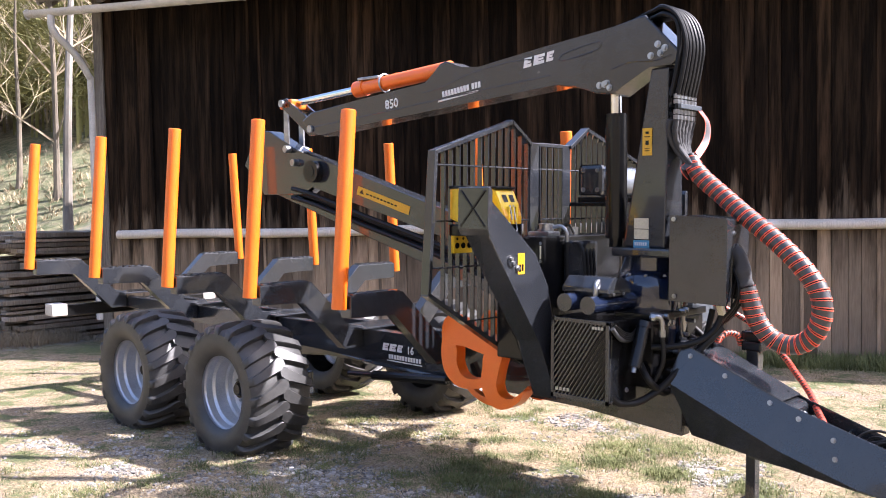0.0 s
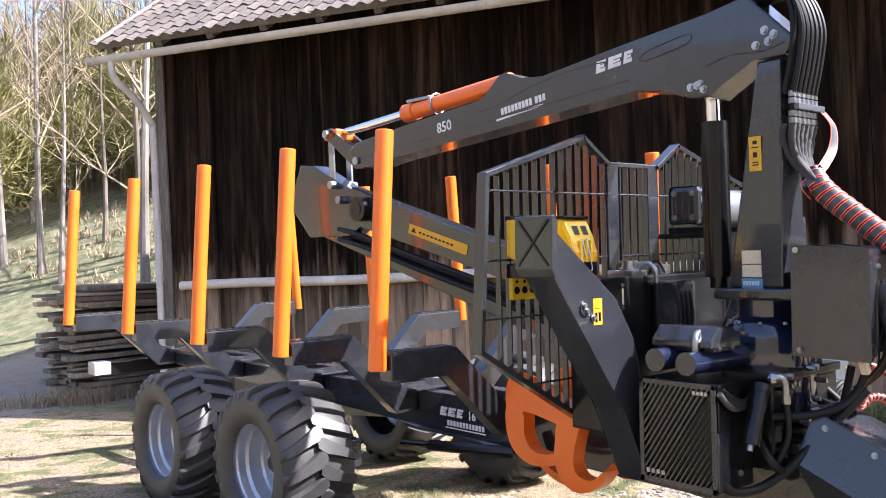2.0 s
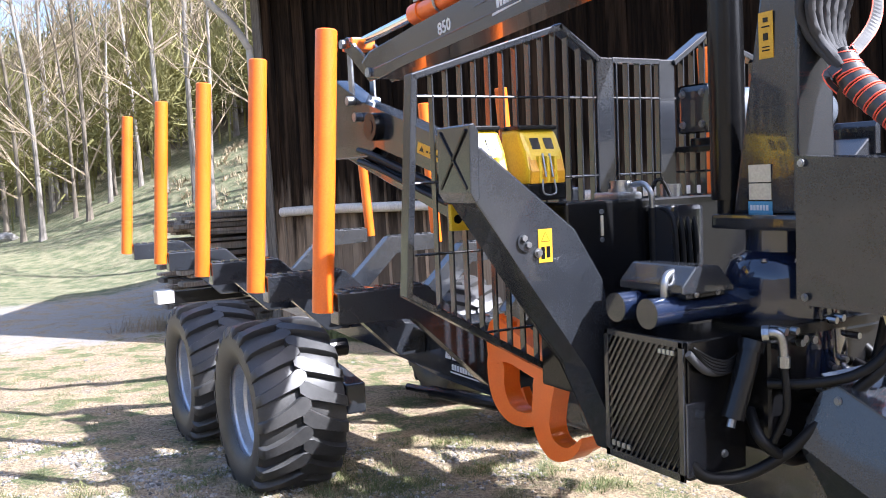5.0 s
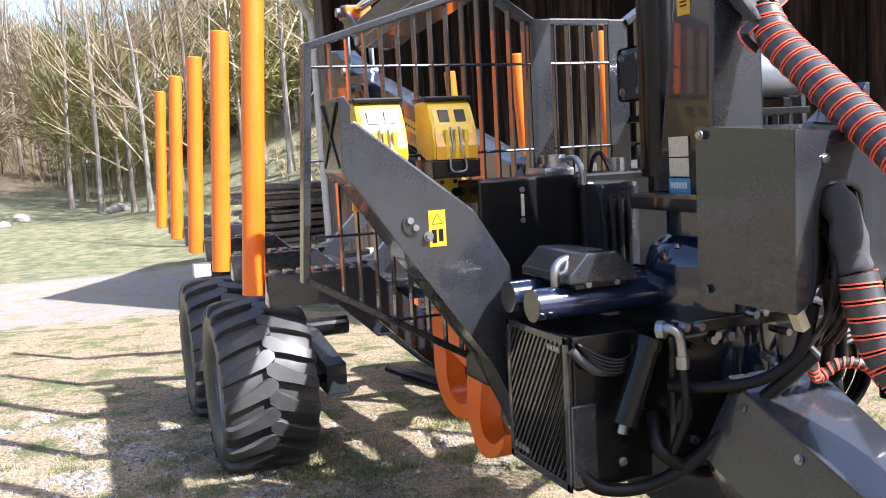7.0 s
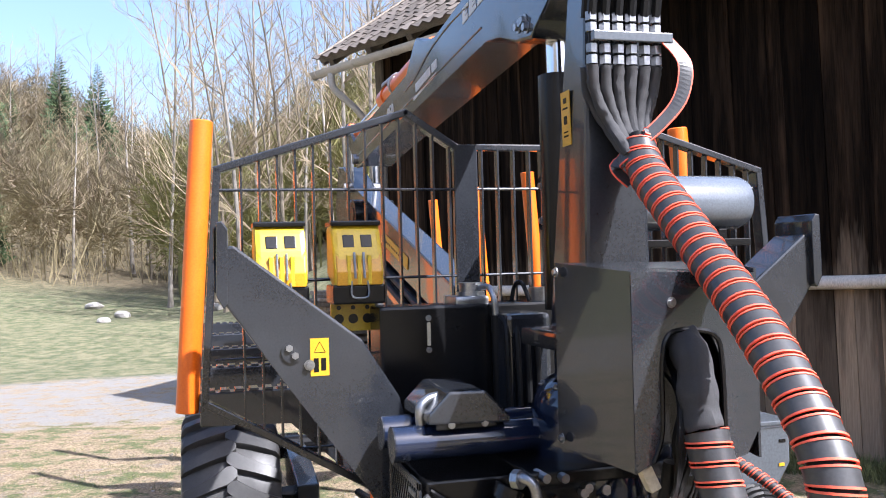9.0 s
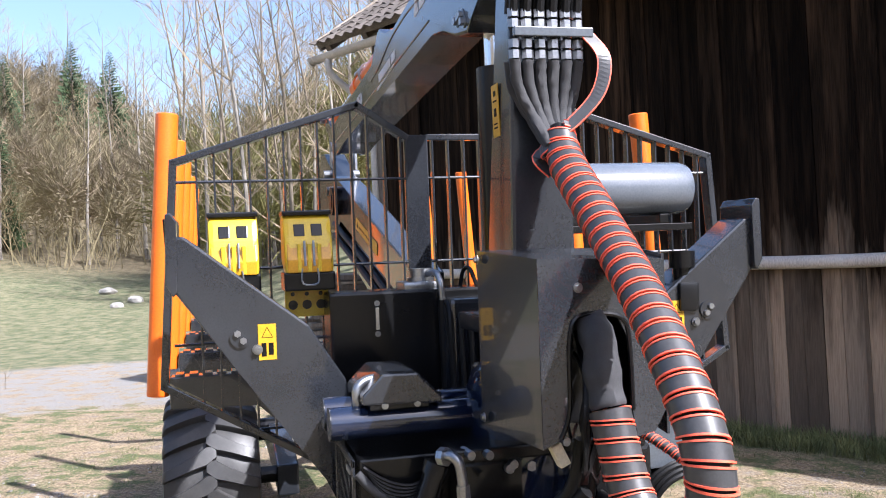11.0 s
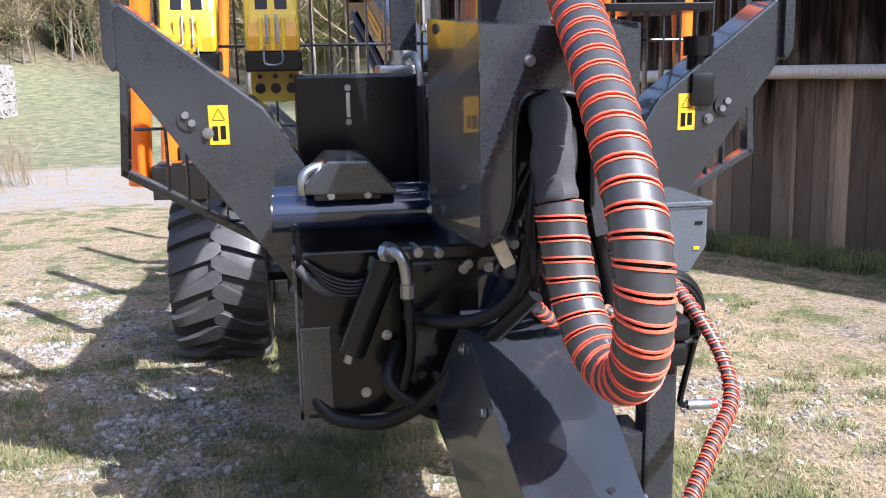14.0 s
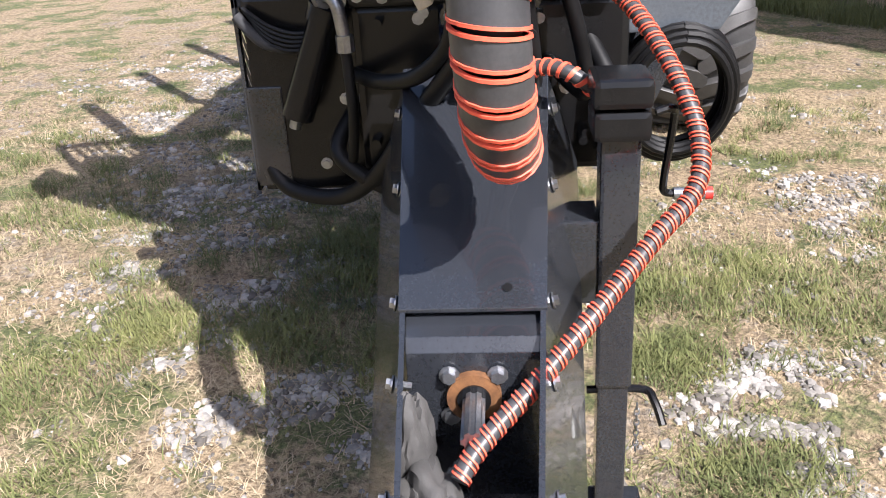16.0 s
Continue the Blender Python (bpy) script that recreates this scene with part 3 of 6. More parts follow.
def wheel_parts(w):
    n = 72
    # tyre body by its section
    prof = [(0.300, -0.215), (0.335, -0.245), (0.42, -0.266), (0.485, -0.258), (0.514, -0.225), (0.524, -0.1), (0.526, 0), (0.524, 0.1), (0.514, 0.225), (0.485, 0.258), (0.42, 0.266), (0.335, 0.245), (0.300, 0.215)]
    bm = bmesh.new()
    prof = [(r, y * 1.10) for r, y in prof]
    rings = [[bm.verts.new((r * math.cos(2 * math.pi * i / n), y, r * math.sin(2 * math.pi * i / n))) for r, y in prof] for i in range(n)]
    for i in range(n):
        a, b = rings[i], rings[(i + 1) % n]
        for j in range(len(prof) - 1):
            bm.faces.new((a[j], a[j + 1], b[j + 1], b[j]))
    tyre = part("tyre", bm, RUBBER, w, "wide black lugged tyre", True)
    # swept lugs, alternating from side to side
    lugs = 20
    sections = ((0.291, 0.000, 0.060, 0.470, 0.494), (0.281, 0.006, 0.062, 0.490, 0.526), (0.262, 0.018, 0.064, 0.498, 0.547),
                (0.20, 0.058, 0.066, 0.508, 0.560), (0.13, 0.108, 0.074, 0.512, 0.565), (0.07, 0.156, 0.090, 0.516, 0.567), (0.028, 0.190, 0.106, 0.516, 0.567), (-0.004, 0.212, 0.085, 0.516, 0.566), (-0.03, 0.226, 0.055, 0.516, 0.563))
    for side in (-1, 1):
        bm = bmesh.new()
        prev = None
        for y, ang, half, foot, top in sections:
            shape = ((foot, -half * 1.16), (foot + (top - foot) * 0.5, -half * 1.04), (top - 0.006, -half * 0.97), (top, -half * 0.88), (top, half * 0.88), (top - 0.006, half * 0.97), (foot + (top - foot) * 0.5, half * 1.03), (foot, half * 1.12))
            row = [bm.verts.new((r * math.cos(ang + d), side * y, r * math.sin(ang + d))) for r, d in shape]
            if prev:
                for e in range(7):
                    bm.faces.new((prev[e], prev[e + 1], row[e + 1], row[e]))
            else:
                bm.faces.new(row)
            prev = row
        bm.faces.new(prev[::-1])
        one = part("lug", bm, RUBBER, w, "", True)
        for q in range(lugs):
            ob = one if q == 0 else new("lug", one.data)
            ob.parent = w
            ob.rotation_euler = (0, -2 * math.pi * (q + (0.5 if side > 0 else 0)) / lugs, 0)
    # dished rim
    prof = [(0.312, -0.240), (0.325, -0.236), (0.326, -0.225), (0.304, -0.214), (0.296, -0.20), (0.294, -0.145), (0.276, -0.125), (0.274, -0.03), (0.262, -0.012), (0.255, 0.03), (0.25, 0.03)]
    bm = bmesh.new()
    n = 48
    rings = [[bm.verts.new((r * math.cos(2 * math.pi * i / n), y, r * math.sin(2 * math.pi * i / n))) for r, y in prof[:-1]] for i in range(n)]
    for i in range(n):
        a, b = rings[i], rings[(i + 1) % n]
        for j in range(len(prof) - 2):
            bm.faces.new((a[j], a[j + 1], b[j + 1], b[j]))
    rim = part("rim", bm, RIMGREY, w, "silver dished steel rim")
    bm = bmesh.new()
    rings = [[bm.verts.new((r * math.cos(2 * math.pi * i / n), y, r * math.sin(2 * math.pi * i / n))) for r, y in ((0.256, 0.028), (0.235, 0.034), (0.205, 0.012), (0.165, 0.006), (0.0, 0.006))[:-1]] for i in range(n)]
    for i in range(n):
        a, b = rings[i], rings[(i + 1) % n]
        for j in range(3):
            bm.faces.new((a[j], a[j + 1], b[j + 1], b[j]))
    bm.faces.new([r[-1] for r in rings])
    part("disc", bm, RIMGREY, w, "silver wheel disc")
    bm = bmesh.new()
    rod(bm, (0, 0.006, 0), (0, -0.075, 0), 0.07, 24)
    rod(bm, (0, -0.075, 0), (0, -0.10, 0), 0.055, 24, 0.045)
    part("hub", bm, BLACK, w, "black wheel hub", True)
    for i in range(8):
        a = 2 * math.pi * i / 8
        bm = bmesh.new()
        rod(bm, (0.12 * math.cos(a), 0.006, 0.12 * math.sin(a)), (0.12 * math.cos(a), -0.03, 0.115 * math.sin(a)), 0.014, 6)
        part("wheel_nut", bm, ZINC, w)


def arm_teeth(bm, y0, y1, z, x):
    n = 7
    for i in range(n):
        y = y0 + (y1 - y0) * (i + 0.5) / n
        box(bm, (x - 0.052, y - 0.022, z), (x + 0.052, y + 0.022, z + 0.014), 0.004)


def trailer():
    t = thing("forestry_trailer", "anthracite forestry trailer with orange stakes and four wide tyres", "trailer")
    # central beam of two welded channels, narrowing towards the drawbar
    for s in (-1, 1):
        bm = bmesh.new()
        prism(bm, [(-6.75, 0.80), (-6.75, 0.92), (-2.2, 0.955), (0.2, 0.955), (0.75, 0.80), (0.75, 0.55), (0.0, 0.62), (-2.1, 0.66), (-2.6, 0.70)], "y", C + s * 0.19 - 0.055, C + s * 0.19 + 0.055, 0.006)
        for v in bm.verts:
            f = max(0.0, min(1.0, (v.co.x + 1.0) / 1.5))
            v.co.y -= s * 0.07 * f
        part("frame_rail", bm, PAINT, t)
    for x in STAKES:
        bm = bmesh.new()
        box(bm, (x - 0.16, C - 0.34, 0.962), (x + 0.16, C + 0.34, 0.978), 0.004)
        part("saddle_plate", bm, PAINT, t)
    for x in (-6.6, -5.0, -3.6, -2.3, -1.2, 0.55):
        bm = bmesh.new()
        box(bm, (x - 0.06, C - 0.13, 0.74), (x + 0.06, C + 0.13, 0.9), 0.008)
        part("cross_member", bm, PAINT, t)
    # bolsters: a cranked arm each side, with its stake
    for k, x in enumerate(STAKES):
        for s in (-1, 1):
            bm = bmesh.new()
            prism(bm, [(C + s * 0.252, 0.80), (C + s * 0.44, 0.80), (C + s * 0.88, 1.235), (C + s * 1.305, 1.235), (C + s * 1.305, 1.395), (C + s * 0.80, 1.395), (C + s * 0.40, 1.0), (C + s * 0.252, 0.99)], "x", x - 0.055, x + 0.055, 0.008)
            arm_teeth(bm, C + s * 0.82, C + s * 1.29, 1.393, x)
            arm = part("bolster_arm", bm, PAINT, t, "anthracite cranked bolster arm")
            bm = bmesh.new()
            lo, hi = Vector((x, C + s * 1.365, 1.30)), Vector((x, C + s * 1.27, 2.69))
            d = (hi - lo)
            pts = [lo + d * f for f in (0, 0.002, 0.25, 0.5, 0.75, 0.996, 1)]
            tube(bm, pts, [0.045, 0.054, 0.054, 0.054, 0.054, 0.054, 0.048], 20)
            part("stake", bm, ORANGE, arm, "bright orange round steel stake", True)
    # rear light bar
    bm = bmesh.new()
    box(bm, (-6.85, C - 1.0, 0.72), (-6.75, C + 1.0, 0.86), 0.01)
    bar = part("light_bar", bm, BLACK, t)
    for s in (-1, 1):
        bm = bmesh.new()
        box(bm, (-6.95, C + s * 0.98 - 0.09, 0.73), (-6.74, C + s * 0.98 + 0.09, 0.87), 0.015)
        part("rear_lamp", bm, GUTTER, bar, "white rear lamp housing")
    # bogie beams, axle stubs, wheels
    for s in (-1, 1):
        bm = bmesh.new()
        prism(bm, [(-4.55, 0.36), (-4.55, 0.54), (-3.8, 0.70), (-3.25, 0.70), (-2.52, 0.60), (-2.52, 0.40), (-3.2, 0.44), (-3.8, 0.44)], "y", C + s * 0.66 - 0.07, C + s * 0.66 + 0.07, 0.012)
        part("bogie_beam", bm, PAINT, t)
        bm = bmesh.new()
        rod(bm, (-3.53, C + s * 0.30, 0.66), (-3.53, C + s * 0.80, 0.66), 0.07, 16)
        part("bogie_pivot", bm, BLACK, t)
        for x, z in ((-2.72, 0.50), (-4.31, 0.455)):
            w = new("wheel")
            w.parent = t
            w.empty_display_size = 0.1
            w.location = (x, C + s * 1.136, z)
            w.rotation_euler = (0, radians(37 * (s + 2) + x * 20), 0 if s < 0 else math.pi)
            if not len([o for o in t.children if o.name.startswith("wheel")]) > 1:
                wheel_parts(w)
                master = w
            else:
                for o in master.children:
                    q = o.copy()
                    scene.collection.objects.link(q)
                    q.parent = w
            bm = bmesh.new()
            rod(bm, (x, C + s * 0.70, z), (x, C + s * 1.12, z), 0.055, 14)
            part("axle_stub", bm, BLACK, t)
    # hydraulic cylinders and a bracket between frame and wheels
    for s in (-1, 1):
        bm = bmesh.new()
        rod(bm, (-2.0, C + s * 0.36, 0.60), (-1.2, C + s * 0.30, 0.66), 0.04, 12)
        rod(bm, (-2.30, C + s * 0.38, 0.58), (-1.95, C + s * 0.355, 0.605), 0.024, 10)
        part("steering_cylinder", bm, BLACK, t)
    # lettering on the frame side
    m = Matrix.Translation((-2.02, C - 0.248, 0.80)) @ Matrix.Rotation(radians(90), 4, "X")
    words("16", 0.085, m @ Matrix.Translation((0.30, 0, 0)), WHITE, t, "model_number", 0.001, 0.002)
    for a, b in ((0.0, 0.07), (0.085, 0.165), (0.18, 0.24)):
        bm = bmesh.new()
        prism(bm, [(-2.02 + x, 0.80 + z) for x, z in mark(a, b, 0.062)], "y", C - 0.2475, C - 0.246)
        part("brand_mark", bm, WHITE, t)
    bm = bmesh.new()
    for i in range(12):
        box(bm, (-1.94 + i * 0.033, C - 0.2475, 0.735), (-1.916 + i * 0.033, C - 0.246, 0.772))
    box(bm, (-1.96, C - 0.2475, 0.715), (-1.54, C - 0.246, 0.724))
    part("dealer_mark", bm, WHITE, t)
    # headboard: outline tube, posts, upright flats and cross rods
    hx = -0.46
    hb = new("headboard")
    hb.parent = t
    half = [(-0.33, 0.90), (-1.285, 1.455), (-1.22, 2.37), (-0.455, 2.608), (-0.245, 2.47)]
    for s in (-1, 1):
        bm = bmesh.new()
        pts = [Vector((hx, C - s * y, z)) for y, z in half]
        for a, b in zip(pts, pts[1:]):
            d = (b - a).normalized()
            m = Matrix.Translation((a + b) / 2) @ d.to_track_quat("Z", "X").to_matrix().to_4x4()
            box(bm, (-0.015, -0.035, -(b - a).length / 2 - 0.012), (0.015, 0.035, (b - a).length / 2 + 0.012), 0.005, m)
        part("headboard_frame", bm, PAINT, hb)
        bm = bmesh.new()
        box(bm, (hx - 0.02, C + s * 0.195 - 0.052, 0.92), (hx + 0.02, C + s * 0.195 + 0.052, 2.48), 0.006)
        part("headboard_post", bm, PAINT, hb, "flat anthracite upright post")

    def roof_z(d):
        return 2.47 if d < 0.245 else (2.47 + (d - 0.245) / 0.21 * 0.138 if d < 0.455 else 2.608 - (d - 0.455) / 0.765 * 0.238)

    def foot_z(d):
        return 0.92 if d < 0.33 else 0.90 + (d - 0.33) / 0.955 * 0.555
    y = -1.20 + 0.072
    bar_z = {}
    while y < 1.2:
        d = abs(y)
        if not 0.13 < d < 0.26:
            bm = bmesh.new()
            z0, z1 = foot_z(d), roof_z(d)
            box(bm, (hx - 0.019, C + y - 0.0045, z0), (hx + 0.019, C + y + 0.0045, z1), 0.002)
            part("headboard_bar", bm, PAINT, hb)
        y += 0.0718
    for z in (2.29, 1.925, 1.62, 1.25):
        e = 1.24 if z > 1.455 else 0.33 + (z - 0.90) / 0.555 * 0.955
        bm = bmesh.new()
        rod(bm, (hx + 0.012, C - e, z), (hx + 0.012, C + e, z), 0.006, 8)
        part("cross_rod", bm, PAINT, hb)
    bm = bmesh.new()
    box(bm, (hx - 0.02, C - 0.15, 2.455), (hx + 0.02, C + 0.15, 2.482), 0.005)
    part("top_rail", bm, PAINT, hb)
    # drawbar: tapered folded-plate housing, open at the front
    dy0, dy1 = -0.142, 0.192
    ym = (dy0 + dy1) / 2

    def crest(x):
        return 1.152 - (x - 0.768) * 0.4455 if x < 1.40 else 0.87 - (x - 1.40) * 0.315

    def side_y(s, x, z):
        f = max(0.0, min(1.0, (x - 0.75) / 1.3))
        d = max(0.0, crest(x) - z)
        return ym + s * ((dy1 - dy0) / 2 * (1 - 0.40 * f) + 0.28 * min(d, 0.27) - 0.45 * max(0.0, d - 0.27))
    for s in (-1, 1):
        # side plate, leaning out to a fold and in again below it
        bm = bmesh.new()
        rows = []
        for k in range(13):
            f = k / 12
            row = []
            for top, xa in ((0.0, 0.768), (0.135, 0.73), (0.27, 0.70), (0.40, 0.755), (0.52, 0.80)):
                x = xa + (2.42 - xa) * f
                foot = 0.56 - (x - 0.80) * 0.108
                z = max(crest(x) - top, foot) if top < 0.5 else foot
                y = side_y(s, x, z)
                row.append([bm.verts.new((x, y - s * q, z - 0.0005 * top)) for q in (0.0, 0.01)])
            rows.append(row)
        for a, b in zip(rows, rows[1:]):
            for i in range(4):
                for q in (0, 1):
                    bm.faces.new((a[i][q], a[i + 1][q], b[i + 1][q], b[i][q]))
            for i in (0, 4):
                bm.faces.new((a[i][0], a[i][1], b[i][1], b[i][0]))
        for row in (rows[0], rows[-1]):
            for i in range(4):
                bm.faces.new((row[i][0], row[i][1], row[i + 1][1], row[i + 1][0]))
        part("side_plate", bm, PAINT, t, "anthracite folded drawbar side plate")
    bm = bmesh.new()
    prism(bm, [(0.745, 1.17), (1.395, 0.882), (1.395, 0.874), (0.745, 1.162)], "y", dy0 - 0.003, dy1 + 0.003, 0.002)
    top = part("drawbar_cover", bm, PAINT, t, "anthracite sheet cover on the drawbar")
    bm = bmesh.new()
    rod(bm, (1.352, 0.09, 0.8995), (1.355, 0.09, 0.904), 0.009, 16)
    part("hole", bm, BLACK, top)
    bm = bmesh.new()
    prism(bm, [(1.36, 0.868), (1.437, 0.848), (1.455, 0.825), (1.455, 0.50), (1.445, 0.50), (1.445, 0.82), (1.43, 0.838), (1.36, 0.858)], "y", dy0 + 0.012, dy1 - 0.012, 0.002)
    part("front_plate", bm, PAINT, t)
    bm = bmesh.new()
    prism(bm, [(1.2, 0.53), (2.38, 0.41), (2.38, 0.39), (1.2, 0.50)], "y", dy0 + 0.012, dy1 - 0.012, 0.002)
    part("drawbar_floor", bm, PAINT, t)
    def taper(v):
        f = max(0.0, min(1.0, (v.x - 0.75) / 1.3))
        v.y = ym + (v.y - ym) * (1 - 0.40 * f)
    for o in t.children:
        if o.name.startswith(("drawbar", "front_plate")):
            for v in o.data.vertices:
                taper(v.co)
    # pto stub with its flange
    px, pz = 1.47, 0.738
    bm = bmesh.new()
    rod(bm, (1.455, ym, pz), (1.472, ym, pz), 0.05, 28)
    rod(bm, (1.472, ym, pz), (1.4735, ym, pz), 0.047, 28, 0.032)
    part("flange", bm, RUST, t, "rust-brown bearing flange", True)
    bm = bmesh.new()
    rod(bm, (1.474, ym, pz), (1.478, ym, pz), 0.031, 24)
    part("oil_seal", bm, BLACK, t, "black shaft seal", True)
    bm = bmesh.new()
    gear = [(ym + r * math.cos(a), pz + r * math.sin(a)) for q in range(6) for r, a in ((0.021, q * math.pi / 3 - 0.22), (0.021, q * math.pi / 3 + 0.22), (0.0165, q * math.pi / 3 + 0.34), (0.0165, q * math.pi / 3 + 0.70))]
    prism(bm, gear, "x", 1.47, 1.60)
    part("pto_shaft", bm, ZINC, t, "splined steel power take-off shaft")
    for a in (45, 135, 225, 315):
        bm = bmesh.new()
        bolt(bm, (1.46, ym + 0.062 * math.cos(radians(a)), pz + 0.062 * math.sin(radians(a))), (1, 0, 0), 0.013)
        part("flange_bolt", bm, ZINC, t)
    for s in (-1, 1):
        for x, z in ((0.823, 1.083), (1.05, 0.985), (1.33, 0.86), (1.50, 0.79), (1.70, 0.70), (1.72, 0.60)):
            bm = bmesh.new()
            bolt(bm, (x, side_y(s, x, z), z), (0, s, 0.2), 0.011)
            part("bolt", bm, ZINC, t)
            bm = bmesh.new()
            rod(bm, (x, side_y(s, x, z) - s * 0.012, z), (x, side_y(s, x, z) - s * 0.034, z - 0.004), 0.007, 8)
            part("bolt_end", bm, ZINC, t)
    return t


trailer()

# ---- loader crane ----
def crane():
    t = thing("loader_crane", "anthracite folding loader crane with orange cylinder", "crane")
    # column, tapered, on a turntable
    bm = bmesh.new()
    w = 0.115
    v = [bm.verts.new(p) for p in ((0.26, C - w, 1.75), (0.575, C - w, 1.75), (0.575, C + w, 1.75), (0.26, C + w, 1.75),
                                   (0.445, C - w * 0.8, 2.93), (0.575, C - w * 0.8, 2.93), (0.575, C + w * 0.8, 2.93), (0.445, C + w * 0.8, 2.93))]
    for f in ((0, 1, 2, 3), (4, 5, 6, 7), (0, 1, 5, 4), (1, 2, 6, 5), (2, 3, 7, 6), (3, 0, 4, 7)):
        bm.faces.new([v[i] for i in f])
    bevelled(bm, list(bm.edges), 0.012, 2)
    col = part("column", bm, PAINT, t)
    bm = bmesh.new()
    box(bm, (0.23, C - 0.215, 1.69), (0.70, C + 0.215, 1.75), 0.014)
    part("turntable", bm, PAINT, t)
    # the base's blue is a painted sky reflection on near-black steel
    bm = bmesh.new()
    tube(bm, [(0.42, C, z) for z in (1.10, 1.12, 1.50, 1.555, 1.585, 1.60, 1.685)], [0.22, 0.235, 0.235, 0.215, 0.18, 0.155, 0.155], 36)
    part("slewing_base", bm, SKYGLOSS, t, "glossy near-black rounded slewing base under the column, tinted blue for sky reflection", True)
    for k in range(10):
        a = 2 * math.pi * k / 10
        bm = bmesh.new()
        bolt(bm, (0.42 + 0.195 * math.cos(a), C + 0.195 * math.sin(a), 1.565), (0, 0, 1), 0.011)
        part("base_bolt", bm, ZINC, t)
    S = Matrix.Translation((0.45, C, 0)) @ Matrix.Rotation(radians(1.8), 4, "Z") @ Matrix.Translation((-0.45, 0, 0))

    def slew(ob):
        ob.matrix_local = S
        return ob
    # main boom
    bm = bmesh.new()
    prism(bm, [(0.40, 3.285), (0.17, 3.235), (-0.42, 3.165), (-1.02, 3.085), (-1.20, 3.09), (-1.36, 3.165), (-1.42, 3.15), (-1.58, 3.0), (-2.40, 2.935), (-3.02, 2.87), (-3.15, 2.80),
               (-3.02, 2.68), (-2.87, 2.655), (-2.55, 2.70), (-1.56, 2.782), (-0.30, 2.885), (-0.14, 2.875), (0.02, 2.80), (0.17, 2.78), (0.24, 2.83), (0.44, 2.95), (0.60, 2.935), (0.655, 2.99), (0.645, 3.03)], "y", -0.115, 0.115, 0.012)
    boom = slew(part("main_boom", bm, PAINT, t))
    for x, z in ((0.50, 3.08), (0.55, 3.05), (0.52, 3.02), (0.45, 3.01), (0.14, 2.83), (0.10, 2.855), (0.06, 2.85), (0.12, 2.86)):
        bm = bmesh.new()
        bolt(bm, (x, -0.116, z), (0, -1, 0), 0.016)
        part("boom_bolt", bm, ZINC, boom)
    # lettering
    R = Matrix.Rotation(radians(90), 4, "X")

    def flat(x, z, tilt):
        return Matrix.Translation((x, -0.1165, z)) @ Matrix.Rotation(radians(-tilt), 4, "Y") @ R
    words("850", 0.105, flat(-2.04, 2.83, 6), WHITE, boom, "model_number", 0.001, 0.002)
    m = Matrix.Translation((-0.59, 0, 3.03)) @ Matrix.Rotation(radians(-7), 4, "Y")
    for a, b in ((0.0, 0.07), (0.09, 0.185), (0.205, 0.265)):
        bm = bmesh.new()
        prism(bm, mark(a, b, 0.068), "y", -0.1175, -0.1155)
        for v in bm.verts:
            v.co = m @ v.co
        part("brand_mark", bm, WHITE, boom)
    bm = bmesh.new()
    m = Matrix.Translation((-1.44, 0, 2.875)) @ Matrix.Rotation(radians(-7), 4, "Y")
    for i in range(12):
        box(bm, (0.05 + i * 0.032 + (0.02 if i > 8 else 0), -0.1175, 0.0), (0.074 + i * 0.032 + (0.02 if i > 8 else 0), -0.1155, 0.045), 0, m)
    box(bm, (0.0, -0.1175, -0.03), (0.42, -0.1155, -0.017), 0, m)
    part("dealer_mark", bm, WHITE, boom)
    for pts in ([(-0.28, 3.06), (-0.22, 3.10), (0.02, 3.145), (0.07, 3.13), (0.02, 3.09), (-0.22, 3.05), (-0.28, 3.06)], [(-2.95, 2.735), (-2.0, 2.815), (-1.2, 2.885), (-0.35, 2.955)], [(-1.62, 2.93), (-1.4, 2.96), (-1.1, 3.04), (-0.75, 3.085), (-0.5, 3.09)], [(0.16, 2.95), (0.30, 2.985), (0.48, 2.975), (0.60, 3.0)]):
        bm = bmesh.new()
        tube(bm, [(p.x, -0.1155, p.y) for p in spline([(a, b, 0) for a, b in pts], 6)], 0.0045, 6)
        part("weld_seam", bm, PAINT, boom, "", True)
    # lift cylinder
    bm = bmesh.new()
    rod(bm, (0.13, C, 1.80), (0.12, C, 2.66), 0.075, 24)
    rod(bm, (0.13, C, 1.74), (0.13, C, 1.80), 0.05, 16)
    part("lift_cylinder", bm, BLACK, t, "black lift cylinder barrel", True)
    bm = bmesh.new()
    rod(bm, (0.12, C, 2.66), (0.115, C, 2.84), 0.042, 20)
    part("lift_rod", bm, CHROME, t, "chromed lift cylinder rod", True)
    # boom cylinder on top, orange
    bm = bmesh.new()
    rod(bm, (-1.40, 0.0, 3.125), (-2.47, 0.0, 3.05), 0.062, 24)
    rod(bm, (-2.40, 0.0, 3.055), (-2.52, 0.0, 3.046), 0.072, 24)
    cyl = slew(part("boom_cylinder", bm, ORANGE, t, "orange hydraulic cylinder", True))
    bm = bmesh.new()
    rod(bm, (-2.5, 0.0, 3.048), (-3.42, 0.0, 2.985), 0.034, 18)
    part("cylinder_rod", bm, CHROME, cyl, "chromed piston rod", True)
    bm = bmesh.new()
    tube(bm, [(-2.16, 0.075 * math.cos(a), 3.075 + 0.075 * math.sin(a)) for a in (2 * math.pi * q / 16 for q in range(17))], 0.008, 6, False)
    box(bm, (-2.46, -0.05, 3.115), (-2.2, 0.0, 3.14), 0.006)
    part("port_fittings", bm, ZINC, cyl)
    bm = bmesh.new()
